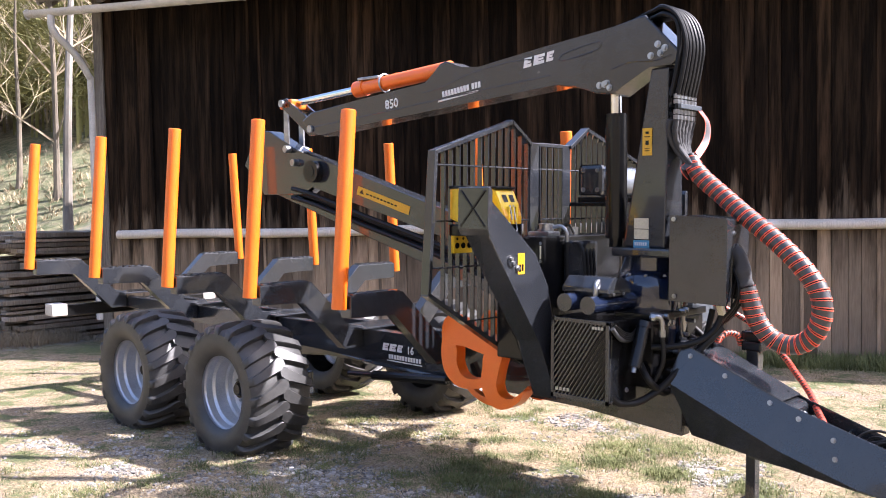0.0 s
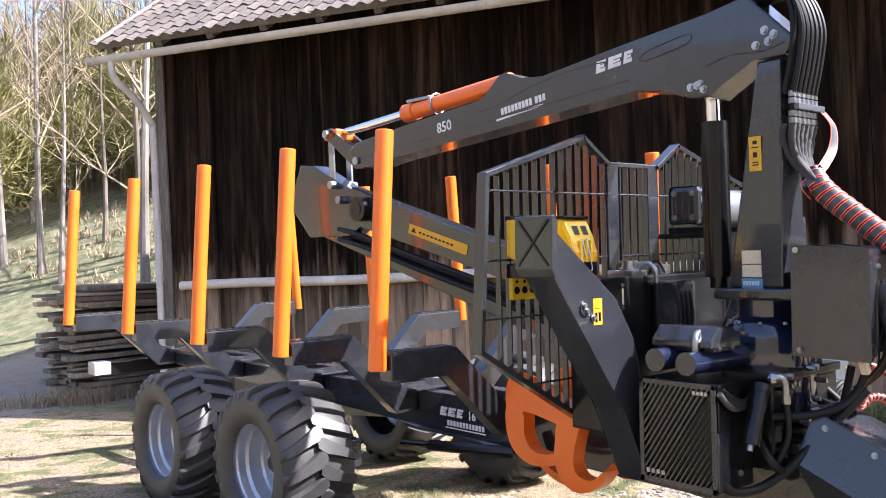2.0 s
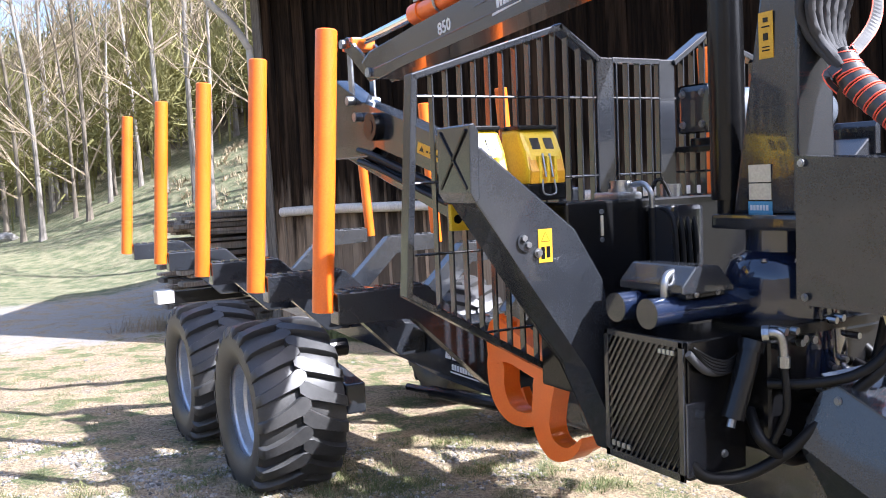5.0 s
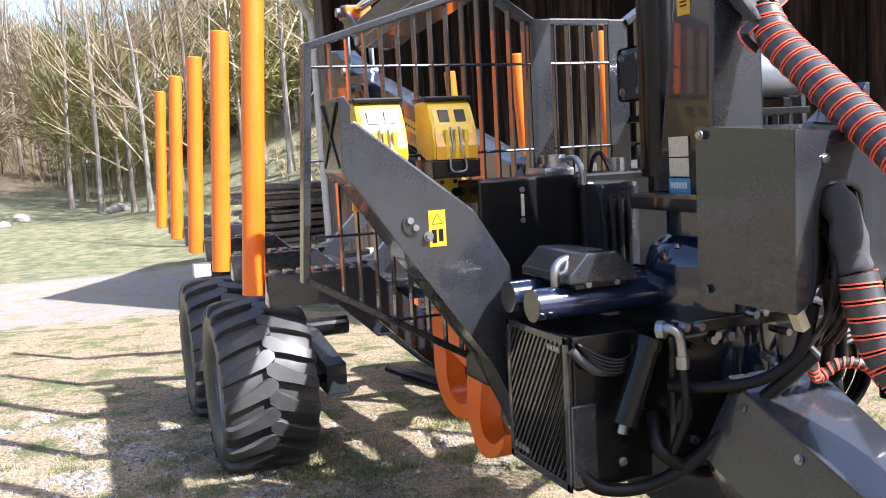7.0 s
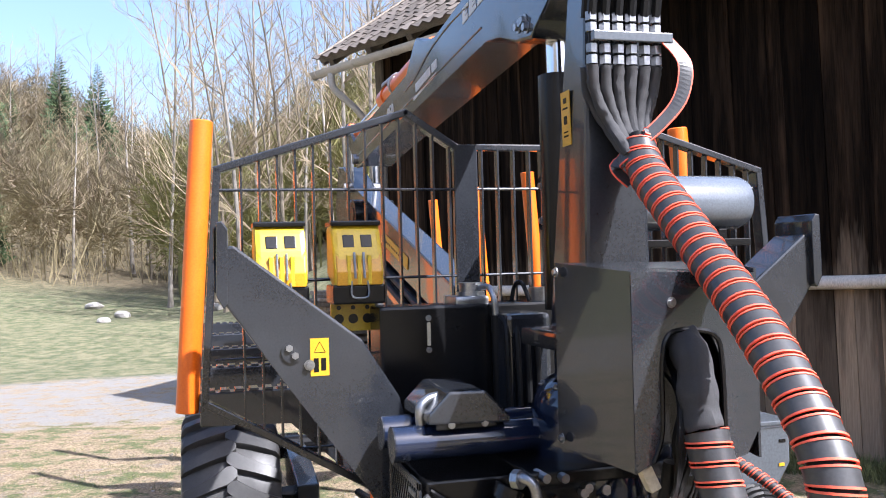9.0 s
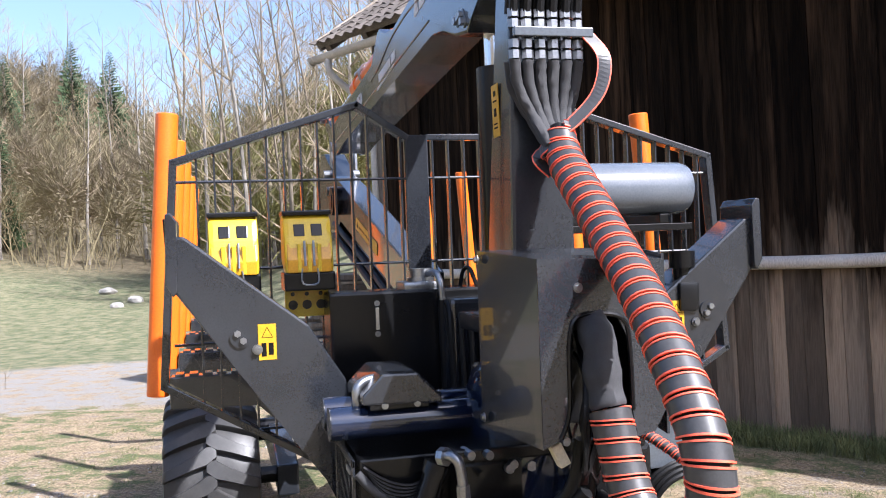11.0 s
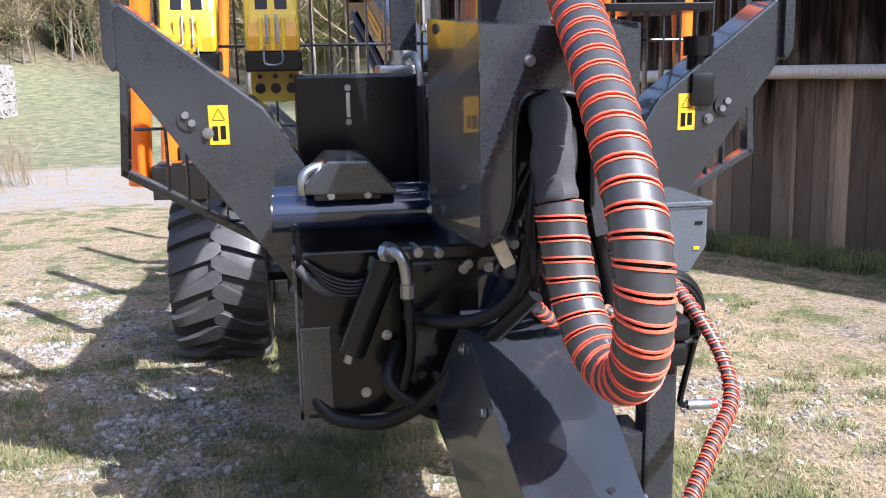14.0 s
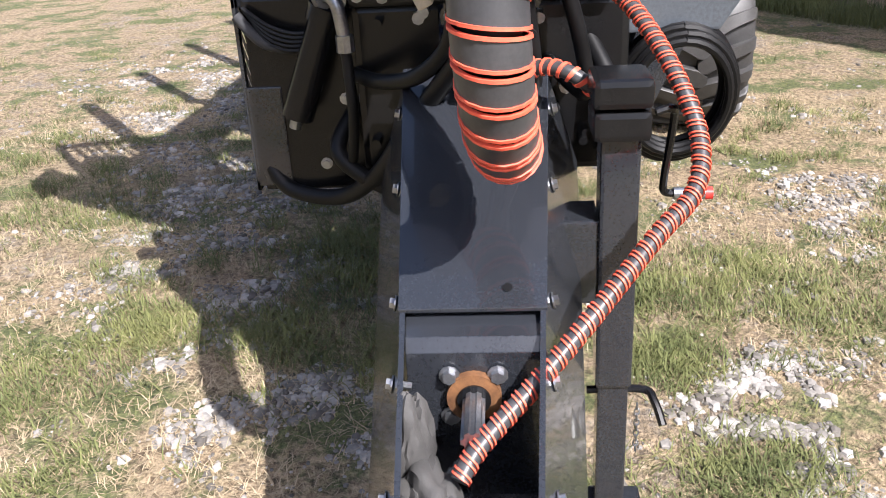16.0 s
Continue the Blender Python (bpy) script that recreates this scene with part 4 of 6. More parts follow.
    box(bm, (-3.50, -0.10, 2.93), (-3.32, 0.10, 3.02), 0.015)
    part("rod_eye", bm, ORANGE, cyl, "orange rod eye")
    # knuckle links
    for y in (-0.10, 0.08):
        bm = bmesh.new()
        prism(bm, [(-3.47, 3.02), (-3.40, 3.03), (-3.33, 2.98), (-2.98, 2.76), (-2.96, 2.66), (-3.06, 2.66), (-3.46, 2.94)], "y", y, y + 0.025, 0.005)
        slew(part("link_plate", bm, PAINT, t))
        bm = bmesh.new()
        prism(bm, [(-3.48, 3.0), (-3.42, 3.0), (-3.40, 2.55), (-3.47, 2.50)], "y", y + 0.03, y + 0.05, 0.004)
        slew(part("link_bar", bm, ZINC, t))
    for x, z in ((-3.44, 2.98), (-3.02, 2.72), (-3.38, 2.55), (-3.27, 2.42)):
        bm = bmesh.new()
        rod(bm, (x, -0.135, z), (x, 0.135, z), 0.034, 16)
        slew(part("pivot_pin", bm, ZINC, t))
    # outer boom, folded back down
    bm = bmesh.new()
    prism(bm, [(-3.90, 2.76), (-3.70, 2.74), (-3.25, 2.53), (-2.93, 2.44), (-0.95, 1.86), (-0.95, 1.64), (-3.05, 2.20), (-3.20, 2.12), (-3.78, 2.12), (-4.10, 2.42)], "y", -0.075, 0.085, 0.010)
    jib = slew(part("outer_boom", bm, PAINT, t))
    bm = bmesh.new()
    rod(bm, (-2.99, -0.15, 2.33), (-2.99, 0.13, 2.33), 0.10, 24)
    rod(bm, (-2.99, -0.155, 2.33), (-2.99, -0.15, 2.33), 0.05, 20)
    part("swivel_motor", bm, BLACK, jib, "round black swivel housing", True)
    bm = bmesh.new()
    for i, (dz, dy) in enumerate(((-0.06, -0.07), (-0.10, -0.03), (-0.10, 0.03), (-0.145, -0.07), (-0.15, 0.0))):
        pts = [(-3.35, dy, 2.24 + dz), (-3.0, dy - 0.01, 2.17 + dz), (-2.4, dy + 0.01, 2.00 + dz), (-1.6, dy, 1.80 + dz), (-0.8, dy, 1.57 + dz)]
        tube(bm, spline(pts, 5), 0.022, 8)
    part("hose_run", bm, HOSE, jib, "black hoses under the outer boom", True)
    bm = bmesh.new()
    prism(bm, [(-3.6, 2.12), (-3.5, 2.17), (-0.75, 1.38), (-0.75, 1.28)], "y", -0.05, 0.05, 0.006)
    part("telescope", bm, PAINT, jib)
    bm = bmesh.new()
    m = Matrix.Translation((-2.44, -0.0775, 2.12)) @ Matrix.Rotation(radians(15.6), 4, "Y")
    box(bm, (0, -0.002, 0), (0.66, 0.0005, 0.075), 0, m)
    lab = part("warning_strip", bm, STICKER, jib, "yellow warning strip")
    bm = bmesh.new()
    for i in range(9):
        box(bm, (0.12 + i * 0.045, -0.003, 0.028), (0.15 + i * 0.045, -0.0015, 0.042), 0, m)
    part("print", bm, BLACK, lab)
    bm = bmesh.new()
    prism(bm, [(0.03, 0.02), (0.09, 0.02), (0.06, 0.06)], "y", -0.003, -0.0015)
    for v in bm.verts:
        v.co = m @ v.co
    part("warning_triangle", bm, BLACK, lab)
    return t


CRANE = crane()

# ---- stabiliser legs, tank, cooler, valve box and other units on the trailer's front ----
def leg(s, sticker_y):
    t = thing("stabiliser_leg", "anthracite stabiliser leg folded up, with a cross-ribbed foot", "stabiliser", group="stabiliser legs")

    def Y(y):
        return C + s * y if s < 0 else y + 0.01
    bm = bmesh.new()
    prism(bm, [(Y(1.215), 2.055), (Y(1.175), 2.06), (Y(0.735), 1.715), (Y(0.60), 1.50), (Y(0.42), 0.80), (Y(0.50), 0.72), (Y(0.68), 1.13), (Y(0.98), 1.53), (Y(1.215), 1.86)], "x", -0.20, 0.0, 0.010)
    part("beam", bm, PAINT, t)
    bm = bmesh.new()
    prism(bm, [(Y(1.195), 2.115), (Y(1.215), 2.145), (Y(1.235), 2.14), (Y(1.24), 1.885), (Y(1.215), 1.84), (Y(1.20), 1.86)], "x", -0.225, 0.025, 0.005)
    foot = part("foot", bm, PAINT, t)
    for a in (1, -1):
        bm = bmesh.new()
        m = Matrix.Translation((-0.10, Y(1.239), 2.01)) @ Matrix.Rotation(radians(42 * a), 4, "Y")
        box(bm, (-0.006, -0.005, -0.15), (0.006, 0.005, 0.15), 0.002, m)
        part("rib", bm, BLACK, foot)
    bm = bmesh.new()
    rod(bm, (-0.01, Y(0.985), 1.68), (0.008, Y(0.985), 1.68), 0.038, 20)
    part("pivot_boss", bm, PAINT, t)
    for y, z in ((0.995, 1.695), (0.975, 1.668), (0.925, 1.632)):
        bm = bmesh.new()
        bolt(bm, (0.004, Y(y), z), (1, 0, 0), 0.013)
        part("bolt", bm, ZINC, t)
    # warning sticker with its print
    bm = bmesh.new()
    box(bm, (-0.001, sticker_y - 0.033, 1.592), (0.0025, sticker_y + 0.033, 1.725))
    st = part("warning_sticker", bm, STICKER, t, "yellow warning sticker")
    bm = bmesh.new()
    prism(bm, [(sticker_y - 0.02, 1.675), (sticker_y + 0.02, 1.675), (sticker_y, 1.712)], "x", 0.002, 0.0032)
    part("triangle", bm, STICKER, st)
    bm = bmesh.new()
    box(bm, (0.002, sticker_y - 0.022, 1.605), (0.0033, sticker_y - 0.004, 1.655), 0, None)
    part("pictogram", bm, BLACK, st)
    bm = bmesh.new()
    box(bm, (0.002, sticker_y + 0.004, 1.61), (0.0033, sticker_y + 0.022, 1.655))
    part("pictogram", bm, BLACK, st)
    bm = bmesh.new()
    for q in range(3):
        a, b2 = ((-0.02, 1.675), (0.02, 1.675), (0.0, 1.712))[q], ((0.02, 1.675), (0.0, 1.712), (-0.02, 1.675))[q]
        rod(bm, (0.0028, sticker_y + a[0], a[1]), (0.0028, sticker_y + b2[0], b2[1]), 0.0014, 4)
    part("outline", bm, BLACK, st)
    return t


leg(-1, -0.83)
leg(1, 0.85)


def oil_tank():
    t = thing("hydraulic_tank", "black sheet-steel hydraulic oil tank with filters on top", "tank")
    bm = bmesh.new()
    box(bm, (-0.42, -0.57, 0.98), (-0.20, 0.62, 1.815), 0.012)
    part("tank_body", bm, BLACK, t)
    bm = bmesh.new()
    box(bm, (-0.199, -0.386, 1.66), (-0.192, -0.372, 1.75), 0.002)
    g = part("sight_glass", bm, CARD, t, "oil level sight glass")
    for z in (1.643, 1.767):
        bm = bmesh.new()
        bolt(bm, (-0.198, -0.379, z), (1, 0, 0), 0.008)
        part("bolt", bm, ZINC, g)
    bm = bmesh.new()
    rod(bm, (-0.31, -0.17, 1.81), (-0.31, -0.17, 1.86), 0.058, 22)
    rod(bm, (-0.31, -0.17, 1.86), (-0.31, -0.17, 1.89), 0.046, 22)
    rod(bm, (-0.31, -0.17, 1.89), (-0.31, -0.17, 1.898), 0.052, 22)
    box(bm, (-0.40, -0.26, 1.81), (-0.22, -0.12, 1.845), 0.01)
    f = part("filter_housing", bm, ZINC, t, "grey cast return filter", True)
    bm = bmesh.new()
    tube(bm, spline([(-0.26, -0.15, 1.875), (-0.20, -0.13, 1.88), (-0.165, -0.12, 1.84), (-0.16, -0.115, 1.77)], 6), 0.013, 12)
    part("elbow", bm, ZINC, f, "", True)
    bm = bmesh.new()
    tube(bm, [(-0.16, -0.115, 1.77), (-0.16, -0.11, 1.3)], 0.02, 12)
    part("return_hose", bm, HOSE, t, "", True)
    bm = bmesh.new()
    box(bm, (-0.19, -0.12, 1.35), (-0.02, 0.06, 1.78), 0.02)
    part("hose_guard", bm, PAINT, t, "grey hose guard beside the tank")
    for i in range(4):
        bm = bmesh.new()
        tube(bm, spline([(-0.17, -0.10 + i * 0.04, 1.70), (-0.10, -0.11 + i * 0.04, 1.765), (-0.02, -0.12 + i * 0.04, 1.70), (0.0, -0.12 + i * 0.04, 1.38)], 6), 0.012, 8)
        part("guard_hose", bm, HOSE, t, "", True)
    bm = bmesh.new()
    rod(bm, (-0.30, 0.13, 1.81), (-0.30, 0.13, 1.87), 0.05, 18)
    part("filler_cap", bm, ZINC, t)
    bm = bmesh.new()
    tube(bm, spline([(-0.30, 0.0, 1.81), (-0.28, 0.01, 1.88), (-0.25, 0.03, 1.89), (-0.22, 0.05, 1.82)], 6), 0.009, 8)
    part("lifting_eye", bm, BLACK, t, "", True)
    return t


oil_tank()


def cooler():
    t = thing("oil_cooler", "black oil cooler behind a diagonally slotted grille", "cooler")
    x0, x1, y0, z0, z1 = 0.07, 0.515, -0.60, 0.785, 1.31
    bm = bmesh.new()
    box(bm, (x0, y0 + 0.02, z0), (x1, -0.28, z1), 0.008)
    part("cooler_body", bm, BLACK, t)
    fr = bmesh.new()
    for lo, hi in (((x0, y0 - 0.004, z0), (x1, y0 + 0.006, z0 + 0.03)), ((x0, y0 - 0.004, z1 - 0.025), (x1, y0 + 0.006, z1)), ((x0, y0 - 0.004, z0), (x0 + 0.025, y0 + 0.006, z1)), ((x1 - 0.025, y0 - 0.004, z0), (x1, y0 + 0.006, z1))):
        box(fr, lo, hi, 0.002)
    g = part("grille_frame", fr, PAINT, t)
    # diagonal slats, clipped to the frame
    k, step = math.tan(radians(56)), 0.0295
    n = int((x1 - x0 + (z1 - z0) / k) / step)
    for i in range(1, n):
        c = x0 - (z1 - z0) / k + i * step
        a = max(x0 + 0.02, c)
        b = min(x1 - 0.02, c + (z1 - z0) / k)
        if b - a < 0.02:
            continue
        bm = bmesh.new()
        prism(bm, [(a, z0 + (a - c) * k), (a + 0.0125, z0 + (a - c) * k), (b + 0.0125 if b < x1 - 0.03 else b, z0 + (b - c) * k), (b, z0 + (b - c) * k)], "y", y0 - 0.002, y0 + 0.005)
        part("slat", bm, PAINT, g)
    # badges, unreadable
    for i in range(4):
        for a, b, w, h in ((0.32 + i * 0.022, z1 - 0.055, 0.016, 0.017), (0.04 + i * 0.03, z0 + 0.05, 0.02, 0.02)):
            bm = bmesh.new()
            box(bm, (x0 + a, y0 - 0.007, b), (x0 + a + w, y0 - 0.0025, b + h))
            part("badge_bar", bm, ZINC, g)
    # the front face: loom, bolts
    bm = bmesh.new()
    for i in range(5):
        tube(bm, spline([(x1 + 0.02, -0.57 + 0.005 * i, 1.29 - 0.008 * i), (x1 + 0.04, -0.50, 1.245 - 0.012 * i), (x1 + 0.045, -0.42, 1.225 - 0.01 * i), (x1 + 0.03, -0.34, 1.25 - 0.004 * i)], 6), 0.006, 6)
    part("wiring_loom", bm, HOSE, t, "", True)
    bm = bmesh.new()
    tube(bm, spline([(x1 + 0.015, -0.59, 1.27), (x1 + 0.03, -0.52, 1.20), (x1 + 0.03, -0.42, 1.185), (x1 + 0.02, -0.36, 1.20)], 6), 0.015, 10)
    part("cable_sleeve", bm, SLEEVE, t, "", True)
    # no real flange: a lighter plate imitating a sunlit patch on the black body
    bm = bmesh.new()
    box(bm, (x1 - 0.01, -0.595, 0.80), (x1 + 0.006, -0.50, 1.08), 0.004)
    part("side_flange", bm, PAINT, t)
    for y, z in ((-0.40, 0.86), (-0.33, 1.04)):
        bm = bmesh.new()
        bolt(bm, (x1, y, z), (1, 0, 0), 0.011)
        part("bolt", bm, ZINC, t)
    return t


cooler()


def accumulators():
    for x, z in ((0.393, 1.408), (0.215, 1.415)):
        t = thing("hydraulic_cylinder", "glossy near-black slewing cylinder lying crosswise, tinted blue for sky reflection", "cylinder", group="slewing cylinders")
        # barrel is near-black; its blue imitates the reflected sky
        bm = bmesh.new()
        rod(bm, (x, -0.655, z), (x, -0.10, z), 0.056, 28)
        part("barrel", bm, SKYGLOSS, t, "", True)
        bm = bmesh.new()
        rod(bm, (x, -0.660, z), (x, -0.650, z), 0.057, 28, 0.054)
        part("end_cap", bm, PAINT, t, "", True)
        bm = bmesh.new()
        rod(bm, (x, -0.12, z), (x, -0.06, z), 0.066, 24)
        part("gland", bm, BLACK, t, "", True)
        if x < 0.3:
            continue
        bm = bmesh.new()
        tube(bm, spline([(x - 0.01, -0.56, z + 0.055), (x - 0.01, -0.56, z + 0.11), (x - 0.02, -0.53, z + 0.135), (x - 0.03, -0.49, z + 0.14)], 6), 0.016, 10)
        part("pipe_elbow", bm, ZINC, t, "zinc-plated pipe elbow", True)
    t = thing("manifold_cover", "dark folded-steel cover over the slewing cylinders", "cover")
    bm = bmesh.new()
    prism(bm, [(-0.555, 1.475), (-0.555, 1.505), (-0.485, 1.575), (-0.365, 1.572), (-0.285, 1.49), (-0.285, 1.465)], "x", 0.12, 0.47, 0.008)
    part("cover_body", bm, PAINT, t)
    bm = bmesh.new()
    box(bm, (0.16, -0.53, 1.455), (0.465, -0.33, 1.478), 0.004)
    part("cover_foot", bm, BLACK, t)
    for y in (-0.48, -0.37):
        bm = bmesh.new()
        bolt(bm, (0.466, y, 1.47), (1, 0, 0), 0.008)
        part("bolt", bm, ZINC, t)


accumulators()


def front_block():
    """The dark middle: valve block, pump, blue bracket, hoses and fittings."""
    t = thing("valve_block", "black hydraulic valve block with hoses and zinc fittings", "valve block")
    bm = bmesh.new()
    box(bm, (0.20, -0.28, 0.86), (0.62, 0.40, 1.30), 0.02)
    box(bm, (0.36, -0.30, 1.30), (0.66, 0.36, 1.345), 0.008)
    part("block_body", bm, BLACK, t)
    bm = bmesh.new()
    rod(bm, (0.60, -0.345, 1.27), (0.60, -0.445, 1.02), 0.042, 20)
    rod(bm, (0.60, -0.335, 1.295), (0.60, -0.35, 1.26), 0.05, 20)
    f = part("pressure_filter", bm, BLACK, t, "black cylindrical pressure filter", True)
    bm = bmesh.new()
    rod(bm, (0.60, -0.446, 1.018), (0.60, -0.456, 0.99), 0.016, 10)
    part("drain_plug", bm, ZINC, f)
    bm = bmesh.new()
    tube(bm, spline([(0.655, -0.335, 1.33), (0.685, -0.315, 1.335), (0.70, -0.295, 1.31), (0.70, -0.285, 1.23)], 6), 0.0165, 12)
    rod(bm, (0.70, -0.285, 1.245), (0.70, -0.285, 1.205), 0.022, 8)
    rod(bm, (0.65, -0.34, 1.33), (0.67, -0.326, 1.332), 0.03, 8)
    part("hose_elbow", bm, ZINC, t, "zinc-plated hose elbow", True)
    runs = [([(0.70, -0.285, 1.21), (0.705, -0.28, 1.05), (0.66, -0.30, 0.92)], 0.014),
            ([(0.50, -0.56, 0.85), (0.53, -0.50, 0.79), (0.58, -0.36, 0.785), (0.68, -0.24, 0.88), (0.78, -0.14, 1.03), (0.88, -0.05, 1.16), (0.95, 0.02, 1.26)], 0.023),
            ([(0.62, -0.28, 1.13), (0.74, -0.20, 1.14), (0.86, -0.10, 1.18), (0.93, -0.02, 1.27), (0.97, 0.0, 1.42)], 0.019),
            ([(0.63, 0.02, 1.05), (0.74, 0.05, 1.02), (0.80, 0.08, 1.16), (0.84, 0.10, 1.36)], 0.020),
            ([(0.64, 0.12, 1.10), (0.80, 0.16, 1.13), (0.88, 0.15, 1.28), (0.90, 0.12, 1.48)], 0.018),
            ([(0.63, 0.20, 1.15), (0.76, 0.28, 1.10), (0.82, 0.26, 1.25), (0.86, 0.20, 1.45)], 0.018),
            ([(0.60, 0.30, 1.20), (0.70, 0.36, 1.06), (0.66, 0.34, 0.90)], 0.022),
            ([(0.55, -0.30, 1.02), (0.64, -0.34, 0.93), (0.66, -0.22, 0.84), (0.64, -0.10, 0.82)], 0.022)]
    for pts, r in runs:
        bm = bmesh.new()
        tube(bm, spline(pts, 7), r, 10)
        part("hydraulic_hose", bm, HOSE, t, "", True)
    rnd = random.Random(8)
    for i in range(22):
        y, z = rnd.uniform(-0.25, 0.36), rnd.uniform(0.9, 1.28)
        bm = bmesh.new()
        L = rnd.uniform(0.02, 0.06)
        rod(bm, (0.62, y, z), (0.62 + L, y, z), rnd.uniform(0.010, 0.018), 8)
        part("fitting", bm, ZINC if rnd.random() < 0.55 else BLACK, t)
    for y, z in ((-0.30, 1.325), (-0.26, 1.335), (-0.20, 1.33), (0.02, 1.345), (0.06, 1.35)):
        bm = bmesh.new()
        rod(bm, (0.62, y, z), (0.685, y + 0.01, z - 0.005), 0.015, 8)
        part("fitting", bm, ZINC, t)
    bm = bmesh.new()
    tube(bm, [(0.72 + 0.018 * math.cos(a), -0.165 + 0.0011 * a, 0.86 + 0.018 * math.sin(a)) for a in (i * 0.5 for i in range(70))], 0.005, 5)
    part("spring", bm, RED, t, "red coiled spring", True)
    return t


front_block()


def valve_box():
    t = thing("valve_cover", "dark grey steel valve cover with an arched hose opening", "cover")
    sh = lambda y: 1.045 - 0.13 * (y + 0.145)
    bm = bmesh.new()
    prism(bm, [(-0.145, 1.415), (-0.145, 1.945), (0.265, 1.93), (0.265, 1.50), (0.22, 1.43), (0.16, 1.42), (0.145, 1.50), (0.14, 1.70), (0.11, 1.765), (0.06, 1.78), (-0.01, 1.78), (-0.045, 1.755), (-0.055, 1.70), (-0.06, 1.52), (-0.09, 1.44)], "x", -0.006, 0.006)
    for v in bm.verts:
        v.co.x += sh(v.co.y)
    part("front_plate", bm, PAINT, t)
    bm = bmesh.new()
    tube(bm, [(sh(y) + 0.004, y, z) for y, z in spline2([(-0.09, 1.44), (-0.06, 1.52), (-0.055, 1.70), (-0.03, 1.775), (0.05, 1.783), (0.12, 1.765), (0.142, 1.70), (0.147, 1.50)])], 0.008, 8)
    part("edge_trim", bm, BLACK, t, "", True)
    for nm, pts in (("side_plate", ((0.70, -0.215), (1.045, -0.145))), ("side_plate", ((0.66, 0.30), (0.99, 0.265)))):
        (xa, ya), (xb, yb) = pts
        bm = bmesh.new()
        v = [bm.verts.new(p) for p in ((xa, ya, 1.43), (xb, yb, 1.415), (xb, yb, 1.945), (xa, ya, 1.972), (xa, ya + 0.008, 1.43), (xb, yb + 0.008, 1.415), (xb, yb + 0.008, 1.945), (xa, ya + 0.008, 1.972))]
        for f in ((0, 1, 2, 3), (4, 5, 6, 7), (0, 1, 5, 4), (1, 2, 6, 5), (2, 3, 7, 6), (3, 0, 4, 7)):
            bm.faces.new([v[i] for i in f])
        part(nm, bm, PAINT, t)
    bm = bmesh.new()
    v = [bm.verts.new(p) for p in ((0.70, -0.215, 1.972), (1.05, -0.146, 1.946), (0.995, 0.266, 1.932), (0.66, 0.30, 1.965), (0.70, -0.215, 1.962), (1.05, -0.146, 1.936), (0.995, 0.266, 1.922), (0.66, 0.30, 1.955))]
    for f in ((0, 1, 2, 3), (4, 5, 6, 7), (0, 1, 5, 4), (1, 2, 6, 5), (2, 3, 7, 6), (3, 0, 4, 7)):
        bm.faces.new([v[i] for i in f])
    part("top_plate", bm, PAINT, t)
    bm = bmesh.new()
    box(bm, (0.70, -0.15, 1.45), (0.90, 0.25, 1.92), 0.01)
    part("inner_block", bm, BLACK, t)
    for p, d in (((0.73, -0.222, 1.945), (0, -1, 0)), ((1.035, -0.02, 1.86), (1, 0.13, 0)), ((0.74, -0.22, 1.46), (0, -1, 0))):
        bm = bmesh.new()
        bolt(bm, p, d, 0.010)
        part("bolt", bm, ZINC, t)
    # cables spilling out of the opening, and a tag
    rnd = random.Random(2)
    for i in range(12):
        y0 = rnd.uniform(-0.05, 0.12)
        bm = bmesh.new()
        tube(bm, spline([(0.93, y0, 1.70 + rnd.uniform(-0.05, 0.05)), (1.04, y0 - 0.02, 1.62), (1.06 + rnd.uniform(-0.03, 0.02), y0 - 0.03 + rnd.uniform(-0.02, 0.02), 1.48), (1.0, y0 - 0.01, 1.36), (0.90, y0 + rnd.uniform(-0.06, 0.06), 1.27)], 6), rnd.uniform(0.005, 0.009), 6)
        part("cable", bm, HOSE, t, "", True)
    bm = bmesh.new()
    box(bm, (-0.02, -0.017, -0.035), (0.02, 0.017, 0.035), 0.006, Matrix.Translation((0.985, -0.075, 1.385)) @ Matrix.Rotation(radians(25), 4, "X"))
    part("sleeve_tag", bm, CARD, t, "cream fitting sleeve")
    return t


def spline2(pts):
    return [(p.x, p.y) for p in spline([(a, b, 0) for a, b in pts], 5)]


valve_box()


